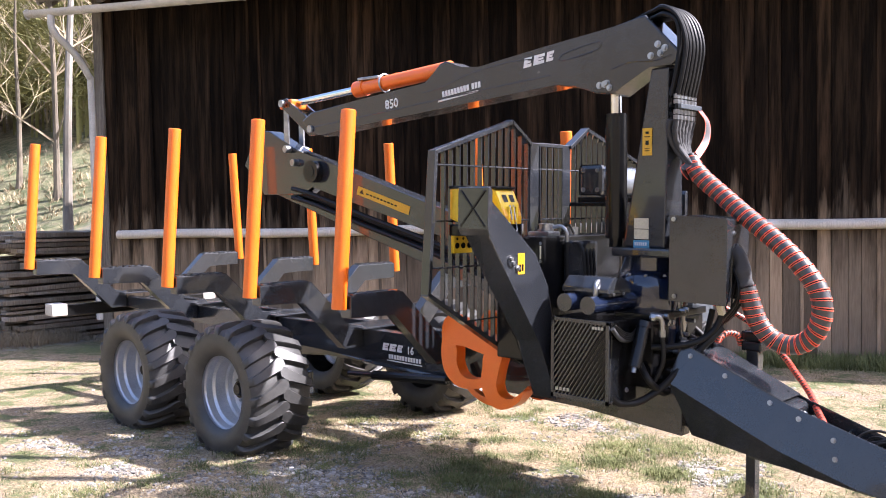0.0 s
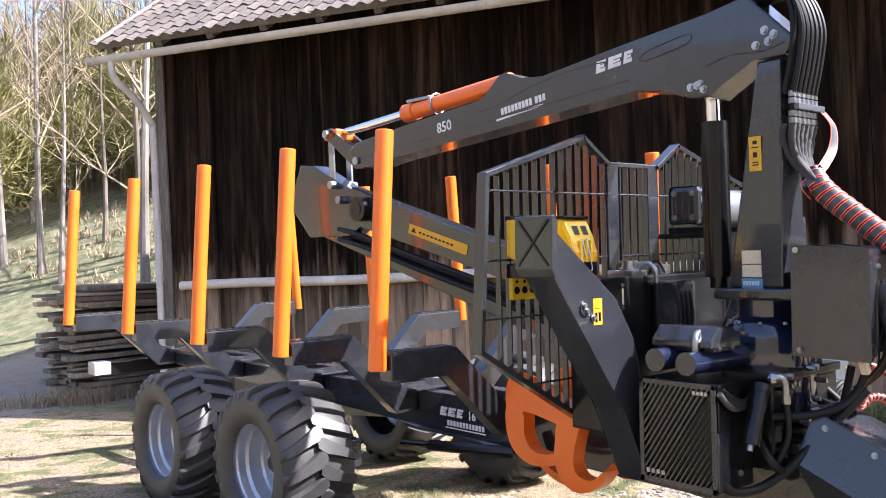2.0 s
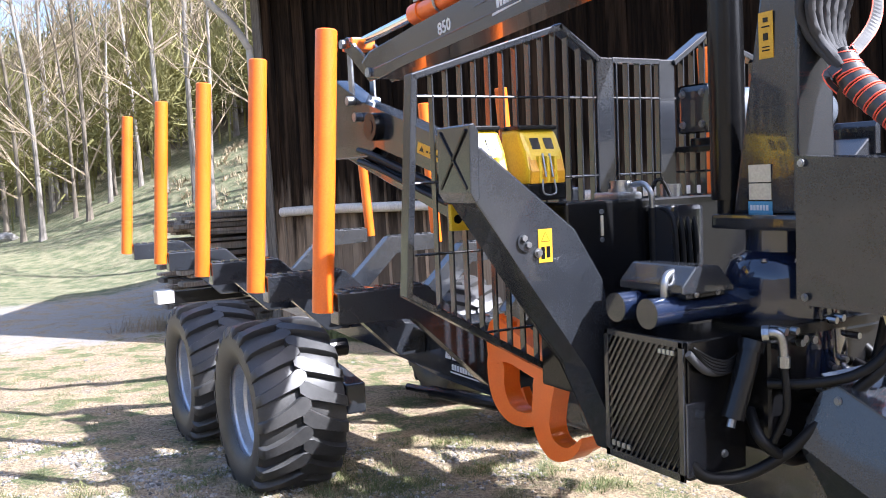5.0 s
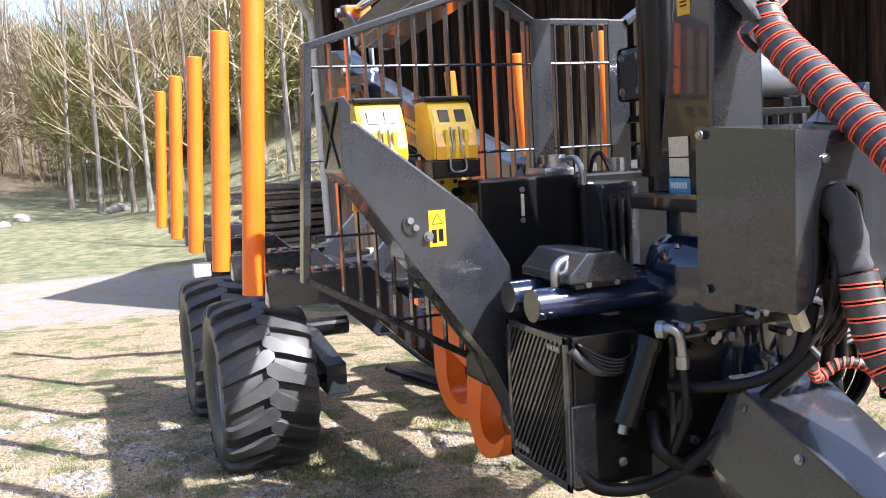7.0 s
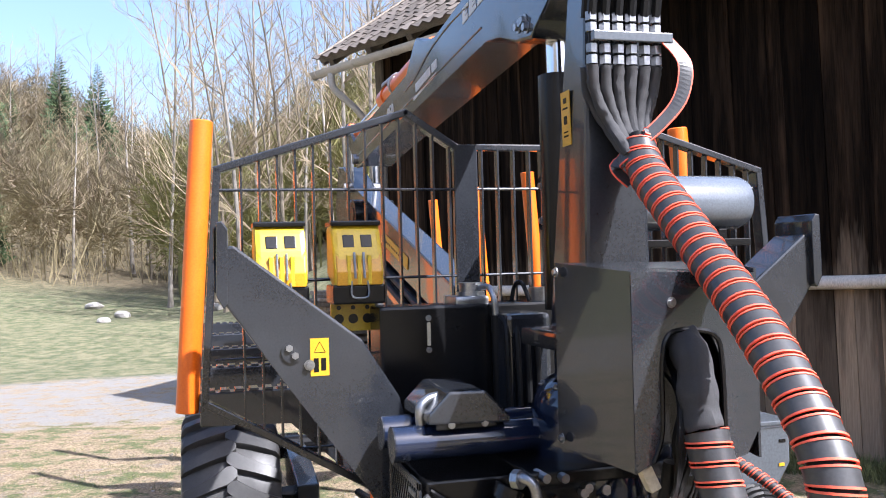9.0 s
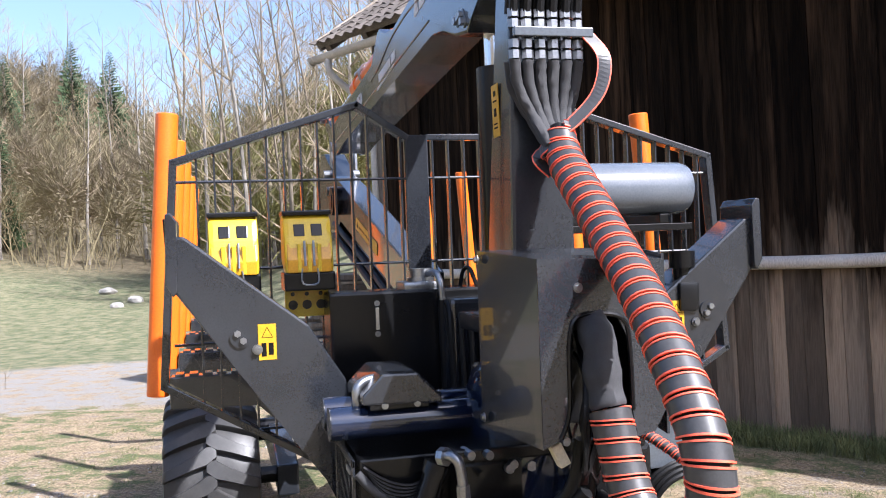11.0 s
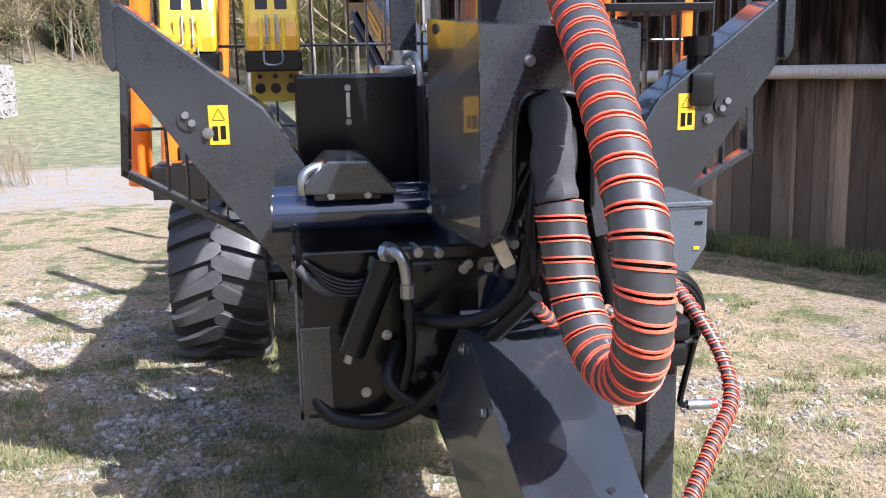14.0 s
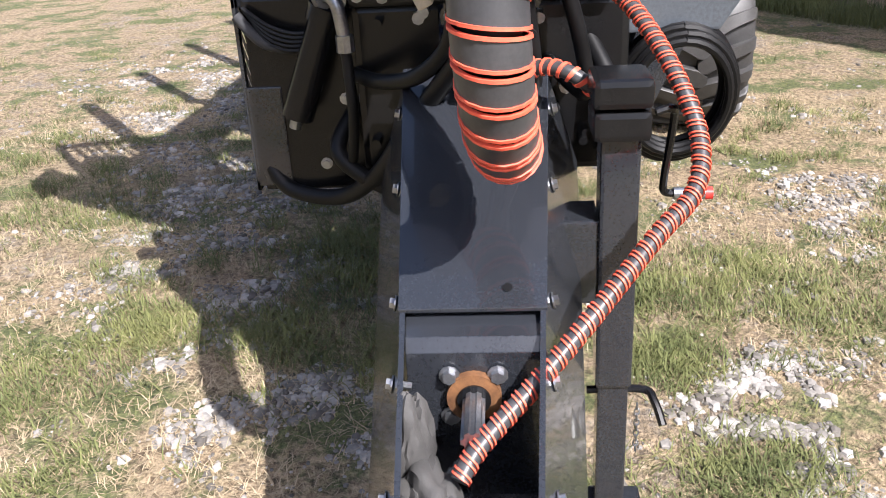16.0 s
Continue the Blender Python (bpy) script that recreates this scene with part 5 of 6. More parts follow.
def chock(y):
    t = thing("wheel_chock", "yellow plastic wheel chock in a black holder on the headboard", "wheel chock", group="wheel chocks")
    bm = bmesh.new()
    prism(bm, [(-0.44, 2.145), (-0.34, 2.15), (-0.295, 2.125), (-0.25, 2.04), (-0.228, 1.96), (-0.235, 1.90), (-0.30, 1.89), (-0.44, 1.94)], "y", y - 0.098, y + 0.098, 0.022)
    part("chock_body", bm, YELLOW, t)
    for d in (-0.035, 0.035):
        bm = bmesh.new()
        m = Matrix.Translation((-0.272, y + d, 2.072)) @ Matrix.Rotation(radians(-24), 4, "Y")
        box(bm, (-0.012, -0.022, -0.027), (0.008, 0.022, 0.027), 0.003, m)
        part("recess", bm, BLACK, t)
    for d in (-0.04, 0.0, 0.04):
        bm = bmesh.new()
        box(bm, (-0.245, y + d - 0.008, 1.905), (-0.222, y + d + 0.008, 2.02), 0.004)
        part("rib", bm, YELLOW, t)
    bm = bmesh.new()
    prism(bm, [(-0.262, 2.02), (-0.246, 2.02), (-0.222, 1.955), (-0.226, 1.903), (-0.25, 1.903), (-0.246, 1.955)], "y", y - 0.088, y + 0.088, 0.004)
    part("lower_face", bm, AMBER, t, "amber lower face")
    for d in (-0.018, 0.018):
        bm = bmesh.new()
        rod(bm, (-0.238, y + d, 2.03), (-0.216, y + d, 1.93), 0.005, 8)
        part("spring_wire", bm, ZINC, t, "", True)
    bm = bmesh.new()
    box(bm, (-0.445, y - 0.1, 2.135), (-0.29, y + 0.1, 2.155), 0.006)
    part("top_edge", bm, BLACK, t)
    bm = bmesh.new()
    box(bm, (-0.44, y - 0.102, 1.83), (-0.235, y + 0.102, 1.905), 0.008)
    h = part("holder", bm, BLACK, t, "black chock holder")
    bm = bmesh.new()
    box(bm, (-0.43, y - 0.09, 1.715), (-0.405, y + 0.09, 1.835), 0.004)
    pl = part("perforated_plate", bm, YELLOW, t, "yellow perforated plate")
    for d in (-0.058, 0.0, 0.058):
        for z, r in ((1.765, 0.02), (1.81, 0.009)):
            bm = bmesh.new()
            rod(bm, (-0.4045, y + d, z), (-0.402, y + d, z), r, 12)
            part("hole", bm, BLACK, pl)
    bm = bmesh.new()
    tube(bm, spline([(-0.225, y - 0.03, 1.92), (-0.215, y - 0.03, 1.86), (-0.215, y + 0.03, 1.86), (-0.225, y + 0.03, 1.92)], 4), 0.004, 6)
    part("wire_clip", bm, ZINC, t, "", True)
    return t


chock(-0.640)
chock(-0.935)


def air_tank():
    t = thing("air_tank", "blue-grey cylindrical tank on the far side of the headboard", "tank")
    bm = bmesh.new()
    pts = [(-0.10, y, 2.20) for y in (0.20, 0.215, 0.25, 0.60, 0.92, 0.955, 0.97)]
    tube(bm, pts, [0.07, 0.10, 0.112, 0.112, 0.112, 0.10, 0.07], 28)
    part("tank_shell", bm, TANKGREY, t, "", True)
    bm = bmesh.new()
    box(bm, (-0.22, 0.10, 2.10), (-0.02, 0.13, 2.32), 0.03)
    pl = part("end_plate", bm, PAINT, t, "bolted grey end plate")
    for x, z in ((-0.18, 2.28), (-0.06, 2.28), (-0.18, 2.14), (-0.06, 2.14)):
        bm = bmesh.new()
        bolt(bm, (x, 0.10, z), (0, -1, 0), 0.012)
        part("bolt", bm, ZINC, pl)
    bm = bmesh.new()
    rod(bm, (-0.10, 0.13, 2.20), (-0.10, 0.20, 2.20), 0.085, 24)
    part("motor", bm, BLACK, t, "", True)
    bm = bmesh.new()
    box(bm, (-0.44, 0.40, 2.05), (-0.02, 0.44, 2.09), 0.004)
    box(bm, (-0.44, 0.80, 2.05), (-0.02, 0.84, 2.09), 0.004)
    box(bm, (-0.46, 0.30, 2.02), (-0.02, 0.95, 2.05), 0.004)
    part("tank_bracket", bm, BLACK, t)
    return t


air_tank()


def side_box():
    t = thing("switch_box", "grey sheet-steel box with a cut corner, beside the crane base", "box")
    bm = bmesh.new()
    prism(bm, [(0.38, 1.40), (0.685, 1.405), (0.685, 1.275), (0.63, 1.19), (0.40, 1.19), (0.38, 1.225)], "x", 0.25, 0.55, 0.008)
    part("box_body", bm, BOXGREY, t)
    bm = bmesh.new()
    box(bm, (0.24, 0.37, 1.404), (0.56, 0.695, 1.42), 0.004)
    part("box_lid", bm, BOXGREY, t)
    bm = bmesh.new()
    rod(bm, (0.44, 0.50, 1.415), (0.44, 0.50, 1.505), 0.008, 8)
    part("pin", bm, BLACK, t)
    for y in (0.41, 0.655):
        bm = bmesh.new()
        box(bm, (0.549, y - 0.012, 1.345), (0.553, y + 0.012, 1.355))
        part("slot", bm, BLACK, t)
    bm = bmesh.new()
    box(bm, (0.549, 0.64, 1.265), (0.5535, 0.66, 1.275))
    part("sticker", bm, STICKER, t)
    bm = bmesh.new()
    box(bm, (-0.10, 0.86, 1.68), (0.02, 0.95, 1.80), 0.012)
    rod(bm, (-0.04, 0.905, 1.80), (-0.04, 0.905, 1.86), 0.04, 16)
    rod(bm, (-0.04, 0.905, 1.86), (-0.04, 0.905, 1.93), 0.055, 16)
    part("breather", bm, BLACK, t, "black breather filter", True)
    # drooping wheel of black cable under the box
    c = thing("cable_coil", "coil of black cable hanging under the switch box", "cable")
    rnd = random.Random(6)
    for k in range(9):
        bm = bmesh.new()
        r, dx, dy = 0.185 - 0.012 * (k % 3) + rnd.uniform(-0.006, 0.006), -0.05 + 0.014 * k, rnd.uniform(-0.012, 0.012)
        pts = [(0.50 + dx + 0.30 * r * math.cos(a), 0.535 + dy + 0.80 * r * math.sin(a), 1.02 + r * math.cos(a)) for a in (2 * math.pi * i / 32 for i in range(33))]
        tube(bm, pts, 0.0115, 8, False)
        part("loop", bm, HOSE, c, "", True)


side_box()


def jack():
    t = thing("support_jack", "black square-tube support jack with a crank handle", "jack")
    bm = bmesh.new()
    box(bm, (0.985, 0.287, 0.48), (1.065, 0.370, 1.10), 0.008)
    part("outer_tube", bm, PAINT, t)
    bm = bmesh.new()
    box(bm, (0.992, 0.293, 0.10), (1.058, 0.364, 0.52), 0.006)
    part("inner_tube", bm, PAINT, t)
    bm = bmesh.new()
    box(bm, (0.93, 0.24, 0.055), (1.12, 0.42, 0.085), 0.01)
    part("foot_plate", bm, PAINT, t)
    bm = bmesh.new()
    box(bm, (0.958, 0.268, 1.085), (1.092, 0.386, 1.15), 0.014)
    box(bm, (0.954, 0.266, 1.154), (1.096, 0.388, 1.215), 0.014)
    part("gear_head", bm, BLACK, t, "black ribbed gear housing")
    bm = bmesh.new()
    tube(bm, spline([(1.03, 0.40, 1.13), (1.02, 0.435, 1.135), (0.99, 0.445, 1.10), (0.94, 0.44, 0.95), (0.93, 0.445, 0.915), (0.925, 0.47, 0.908)], 6), 0.009, 8)
    cr = part("crank", bm, BLACK, t, "", True)
    bm = bmesh.new()
    rod(bm, (0.925, 0.465, 0.908), (0.924, 0.535, 0.906), 0.014, 14)
    part("grip", bm, ZINC, cr, "", True)
    bm = bmesh.new()
    rod(bm, (0.924, 0.535, 0.906), (0.924, 0.552, 0.906), 0.0145, 14)
    part("grip_end", bm, RED, cr, "red grip end", True)
    bm = bmesh.new()
    box(bm, (0.93, 0.19, 0.70), (1.055, 0.29, 0.90), 0.006)
    part("mounting_plate", bm, PAINT, t)
    for z in (0.875, 0.80):
        bm = bmesh.new()
        bolt(bm, (1.02, 0.286, z), (0, -1, 0), 0.010)
        part("bolt", bm, ZINC, t)
    bm = bmesh.new()
    tube(bm, spline([(1.03, 0.27, 0.455), (1.03, 0.40, 0.455), (1.06, 0.425, 0.44), (1.10, 0.44, 0.40)], 6), 0.010, 8)
    part("locking_pin", bm, BLACK, t, "", True)
    for i in range(9):
        bm = bmesh.new()
        m = Matrix.Translation((1.065, 0.385, 0.43 - i * 0.015)) @ Matrix.Rotation(radians(90 * (i % 2)), 4, "Z")
        tube(bm, [m @ Vector((0.006 * math.cos(a), 0, 0.010 * math.sin(a))) for a in (2 * math.pi * q / 8 for q in range(9))], 0.002, 4, False)
        part("chain_link", bm, ZINC, t)
    return t


jack()


def rounded(pts, steps=4):
    """A closed smooth outline through 2-d points."""
    k = len(pts)
    out = []
    for i in range(k):
        p0, p1, p2, p3 = (Vector((*pts[(i + d) % k], 0)) for d in (-1, 0, 1, 2))
        for q in range(steps):
            t = q / steps
            p = 0.5 * (2 * p1 + (p2 - p0) * t + (2 * p0 - 5 * p1 + 4 * p2 - p3) * t * t + (3 * p1 - p0 - 3 * p2 + p3) * t ** 3)
            out.append((p.x, p.y))
    return out


def grapple():
    t = thing("grapple", "orange timber grapple hanging under the headboard", "grapple")
    t.location = (0.11, -0.12, 0.075)
    for y, wide in ((-0.33, 0.075), (0.10, 0.03)):
        bm = bmesh.new()
        prism(bm, rounded([(-1.14, 1.06), (-1.09, 1.13), (-1.0, 1.13), (-0.78, 1.05), (-0.57, 0.965), (-0.54, 0.92), (-0.58, 0.88), (-0.70, 0.88), (-0.98, 0.93), (-1.05, 0.90), (-1.14, 0.92)]), "y", y - 0.03, y + wide, 0.006)
        part("claw_head", bm, ORANGE, t)
        bm = bmesh.new()
        prism(bm, rounded([(-1.145, 0.95), (-1.155, 0.82), (-1.12, 0.71), (-1.04, 0.64), (-0.93, 0.61), (-0.78, 0.63), (-0.72, 0.67), (-0.74, 0.71), (-0.86, 0.685), (-0.95, 0.71), (-1.0, 0.78), (-1.0, 0.90), (-1.06, 0.95)]), "y", y - 0.026, y + wide - 0.004, 0.005)
        part("claw", bm, ORANGE, t)
        bm = bmesh.new()
        prism(bm, rounded([(-0.72, 0.90), (-0.56, 0.93), (-0.595, 0.78), (-0.615, 0.66), (-0.57, 0.60), (-0.48, 0.60), (-0.41, 0.64), (-0.37, 0.67), (-0.40, 0.60), (-0.49, 0.535), (-0.60, 0.51), (-0.69, 0.55), (-0.755, 0.66), (-0.745, 0.79)]), "y", y - 0.028, y + wide - 0.002, 0.005)
        part("claw", bm, ORANGE, t)
    # the counter-claw between them
    bm = bmesh.new()
    outer = [(-0.82 + 0.40 * math.cos(a), 0.79 + 0.335 * math.sin(a)) for a in (radians(195 + i * 10.5) for i in range(14))]
    inner = [(-0.82 + 0.355 * math.cos(a), 0.80 + 0.30 * math.sin(a)) for a in (radians(331 - i * 10.5) for i in range(14))]
    prism(bm, outer + inner, "y", -0.135, -0.085, 0.005)
    part("counter_claw", bm, ORANGE, t)
    for x, z in ((-1.06, 1.02), (-0.64, 0.91)):
        bm = bmesh.new()
        rod(bm, (x, -0.35, z), (x, 0.12, z), 0.03, 14)
        part("cross_tube", bm, ORANGE, t)
    for k in range(5):
        bm = bmesh.new()
        x = -1.05 + 0.028 * k
        box(bm, (x, -0.345, 1.115 - 0.006 * k), (x + 0.014, -0.315, 1.16 - 0.006 * k), 0.003)
        part("tooth", bm, ORANGE, t)
    bm = bmesh.new()
    rod(bm, (-0.64, -0.358, 0.955), (-0.64, -0.366, 0.955), 0.028, 18)
    part("pin", bm, ORANGE, t)
    return t


grapple()


def column_labels():
    t = CRANE
    y = C - 0.115
    bm = bmesh.new()
    lean = Matrix.Translation((0.43, y + 0.011, 2.45)) @ Matrix.Rotation(radians(1.1), 4, "X")
    box(bm, (-0.035, -0.003, -0.09), (0.035, 0.0, 0.09), 0, lean)
    s = part("warning_sticker", bm, STICKER, t, "yellow warning sticker")
    for w, a, b in ((0.018, -0.062, -0.056), (0.018, -0.048, -0.043), (0.012, -0.02, 0.008), (0.02, 0.03, 0.036), (0.012, 0.05, 0.068)):
        bm = bmesh.new()
        box(bm, (-w, -0.0045, a), (w, -0.0025, b), 0, lean)
        part("print_bar", bm, BLACK, s)
    lean = Matrix.Translation((0.40, y + 0.001, 1.86)) @ Matrix.Rotation(radians(1.1), 4, "X")
    for z0, z1, m in ((0.015, 0.085, CARD), (-0.055, 0.010, CARD)):
        bm = bmesh.new()
        box(bm, (-0.055, -0.003, z0), (0.055, 0.0, z1), 0, lean)
        part("paper_label", bm, m, t)
    bm = bmesh.new()
    box(bm, (-0.06, -0.003, -0.11), (0.06, 0.0, -0.062), 0, lean)
    b = part("blue_label", bm, BLUEPRINT, t, "blue maker's label")
    for i in range(6):
        bm = bmesh.new()
        box(bm, (-0.05 + i * 0.016, -0.0045, -0.098), (-0.039 + i * 0.016, -0.0025, -0.076), 0, lean)
        part("print_bar", bm, WHITE, b)


column_labels()

# ---- hoses ----
def big_hose():
    t = thing("hose_bundle", "thick hose bundle wound with grey spiral wrap edged in red", "hose")
    path = spline([(0.665, 0.09, 2.36), (0.73, 0.085, 2.24), (0.88, 0.09, 2.11), (1.06, 0.09, 1.965), (1.24, 0.08, 1.83), (1.40, 0.07, 1.69), (1.52, 0.07, 1.54), (1.55, 0.075, 1.40), (1.50, 0.085, 1.26), (1.385, 0.095, 1.185), (1.26, 0.08, 1.205), (1.17, 0.06, 1.30), (1.12, 0.045, 1.43), (1.09, 0.035, 1.53)], 10)
    # even spacing along the curve
    d = [0]
    for a, b in zip(path, path[1:]):
        d.append(d[-1] + (b - a).length)
    L, step = d[-1], 0.012
    pts, j = [], 0
    for i in range(int(L / step) + 1):
        s = i * step
        while d[j + 1] < s:
            j += 1
        pts.append(path[j].lerp(path[j + 1], (s - d[j]) / (d[j + 1] - d[j])))
    rad = [0.040 + 0.013 * min(1, i / 12) for i in range(len(pts))]
    bm = bmesh.new()
    tube(bm, pts, [r - 0.006 for r in rad], 14)
    part("hose_core", bm, HOSE, t, "", True)
    turns = L / 0.050
    bm = bmesh.new()
    ribbon(bm, pts, rad, 0.038 / step, turns, 0.006, 18)
    part("wrap", bm, WRAP, t, "dark grey spiral wrap", True)
    for e in ((-0.56, -0.44), (0.44, 0.56)):
        bm = bmesh.new()
        ribbon(bm, pts, rad, 0.038 / step, turns, 0.0085, 18, e)
        part("wrap_edge", bm, REDEDGE, t, "red-orange wrap edge", True)
    # fabric sleeve into the valve cover
    bm = bmesh.new()
    rnd = random.Random(1)
    sp = spline([(1.09, 0.035, 1.53), (1.075, 0.03, 1.60), (1.05, 0.03, 1.70), (0.98, 0.035, 1.77), (0.90, 0.04, 1.78)], 8)
    tube(bm, sp, [0.05 + 0.003 * math.sin(i * 0.8) for i in range(len(sp))], 18)
    for v in bm.verts:
        v.co += noise.noise_vector(Vector((v.co.x * 40, v.co.y * 40, v.co.z * 9))) * 0.007
    part("fabric_sleeve", bm, SLEEVE, t, "black fabric sleeve", True)
    # loose end of the wrap near the manifold
    bm = bmesh.new()
    sw = spline([(0.67, 0.20, 2.66), (0.71, 0.235, 2.58), (0.72, 0.21, 2.47), (0.715, 0.13, 2.38), (0.70, 0.04, 2.31), (0.655, 0.02, 2.26), (0.67, 0.06, 2.21)], 8)
    for nm, a, b, mat in (("strap", -0.02, 0.02, WRAP), ("strap_edge", -0.0235, -0.019, REDEDGE), ("strap_edge", 0.019, 0.0235, REDEDGE)):
        bm = bmesh.new()
        prev = None
        for p, s, u, tt in frames_along(sw):
            n = Vector((0.5, -0.1, 0.5)).cross(tt).normalized()
            o = n.cross(tt).normalized() * 0.002
            row = [bm.verts.new(p + n * k + q) for k, q in ((a, -o), (b, -o), (b, o), (a, o))]
            if prev:
                for i in range(4):
                    bm.faces.new((prev[i], prev[(i + 1) % 4], row[(i + 1) % 4], row[i]))
            prev = row
        part(nm, bm, mat, t)
    return t


big_hose()


def column_hoses():
    t = thing("crane_hoses", "black hoses arching over the crane's pivot to a zinc manifold", "hose")
    ys = [-0.045, 0.0, 0.045, 0.09, 0.135, 0.175]
    for i, y in enumerate(ys):
        for row in (0, 1):
            o = row * 0.045
            bm = bmesh.new()
            tube(bm, spline([(0.30, 0.01 + i * 0.022, 3.275 - o * 0.4), (0.42, 0.015 + i * 0.024, 3.315 - o), (0.54, y * 0.9, 3.318 - o), (0.645 - o * 0.3, y, 3.235 - o * 0.5), (0.70 - o, y, 3.08), (0.685 - o, y, 2.92), (0.645 - o, y, 2.74)], 6), 0.0155, 8)
            part("hose", bm, HOSE, t, "", True)
            bm = bmesh.new()
            tube(bm, spline([(0.64 - o, y, 2.585), (0.625 - o, 0.09 + (y - 0.09) * 0.9, 2.50), (0.63 - o * 0.6, 0.09 + (y - 0.09) * 0.55, 2.40), (0.70 - o * 0.4, 0.09 + (y - 0.09) * 0.35, 2.30)], 6), 0.0185, 10)
            for v in bm.verts:
                v.co += noise.noise_vector(Vector((v.co.x * 30, v.co.y * 30 + i, v.co.z * 75))) * 0.005
            part("hose_sleeve", bm, SLEEVE, t, "wrinkled grey fabric sleeve", True)
        for z in (2.60, 2.635, 2.70, 2.735):
            bm = bmesh.new()
            rod(bm, (0.64, y, z - 0.014), (0.64, y, z + 0.013), 0.0195, 6)
            part("coupling", bm, ZINC, t)
        bm = bmesh.new()
        rod(bm, (0.64, y, 2.58), (0.64, y, 2.76), 0.011, 10)
        part("nipple", bm, HOSE, t, "", True)
    bm = bmesh.new()
    box(bm, (0.655, -0.055, 2.653), (0.68, 0.215, 2.683), 0.003)
    part("manifold_bar", bm, BOXGREY, t, "grey steel manifold bar")
    return t


column_hoses()


def red_cable():
    t = thing("cable_hose", "thin black hose spirally wrapped in red, drooping to the drawbar", "hose")
    path = spline([(0.72, 0.26, 1.40), (0.86, 0.365, 1.315), (1.0, 0.435, 1.21), (1.10, 0.475, 1.10), (1.19, 0.455, 1.02), (1.28, 0.37, 0.965), (1.42, 0.241, 0.876), (1.51, 0.14, 0.80), (1.60, 0.038, 0.731), (1.65, 0.0, 0.69)], 10)
    d = [0]
    for a, b in zip(path, path[1:]):
        d.append(d[-1] + (b - a).length)
    L, step = d[-1], 0.008
    pts, j = [], 0
    for i in range(int(L / step) + 1):
        s = i * step
        while d[j + 1] < s:
            j += 1
        pts.append(path[j].lerp(path[j + 1], (s - d[j]) / (d[j + 1] - d[j])))
    bm = bmesh.new()
    tube(bm, pts, 0.0165, 12)
    part("hose", bm, WRAP, t, "", True)
    for e in ((-0.5, -0.22), (0.22, 0.5)):
        bm = bmesh.new()
        ribbon(bm, pts, 0.0165, 0.013 / step, L / 0.027, 0.0035, 12, e)
        part("wrap", bm, REDEDGE, t, "red spiral wrap", True)
    return t


red_cable()


def short_red_hose():
    t = thing("wrapped_hose", "short red-wrapped hose between valve block and jack", "hose")
    pts = spline([(0.93, 0.03, 1.22), (0.88, 0.10, 1.16), (0.90, 0.17, 1.20), (0.94, 0.24, 1.19), (0.93, 0.32, 1.12)], 18)
    bm = bmesh.new()
    tube(bm, pts, 0.0165, 12)
    part("hose", bm, WRAP, t, "", True)
    bm = bmesh.new()
    ribbon(bm, pts, 0.0165, 1.5, 15, 0.0035, 12)
    part("wrap", bm, REDEDGE, t, "red spiral wrap", True)


short_red_hose()


def rags():
    """The dark cover bunched over the hose ends on the drawbar."""
    t = thing("hose_cover", "bunched dark grey cloth cover at the drawbar's front", "cover")
    heaps = (((1.67, -0.050, 0.615), (0.14, 0.062, 0.095), 8), ((1.565, -0.080, 0.695), (0.050, 0.036, 0.115), -12), ((1.73, 0.075, 0.575), (0.14, 0.050, 0.085), -14),
             ((1.86, 0.01, 0.57), (0.17, 0.085, 0.085), 4), ((1.77, -0.062, 0.635), (0.13, 0.040, 0.085), 10), ((1.70, -0.01, 0.60), (0.11, 0.035, 0.085), 30))
    for k, (c, size, turn) in enumerate(heaps):
        bm = bmesh.new()
        bmesh.ops.create_icosphere(bm, subdivisions=4, radius=1.0)
        m = Matrix.Translation(c) @ Matrix.Rotation(radians(turn), 4, "Z") @ Matrix.Diagonal((*size, 1))
        for v in bm.verts:
            q = v.co.copy()
            w = noise.noise((q.x * 1.1 + k * 9, q.y * 1.1, q.z * 1.1)) * 3.2
            crease = abs(math.sin(3.1 * (q.y + 0.5 * q.z) + w + k)) ** 0.6
            small = abs(math.sin(7.0 * (q.z - 0.4 * q.y) + 1.7 * w))
            v.co = m @ (q * (0.74 + 0.30 * crease + 0.10 * small))
        part("fold", bm, CLOTH, t, "", True)
    rnd = random.Random(12)
    for k in range(9):
        bm = bmesh.new()
        r, dy = rnd.uniform(0.05, 0.10), rnd.uniform(-0.05, 0.06)
        cx, cz, tip = 1.93 + rnd.uniform(-0.05, 0.06), 0.66 + rnd.uniform(-0.02, 0.03), rnd.uniform(-0.6, 0.5)
        tube(bm, [(cx + r * math.cos(a), dy + r * tip * math.cos(a) + 0.03 * math.sin(a), cz + r * 0.75 * math.sin(a)) for a in (-0.5 + 4.2 * i / 20 for i in range(21))], 0.008, 8)
        part("hose_loop", bm, HOSE, t, "", True)
    return t


rags()

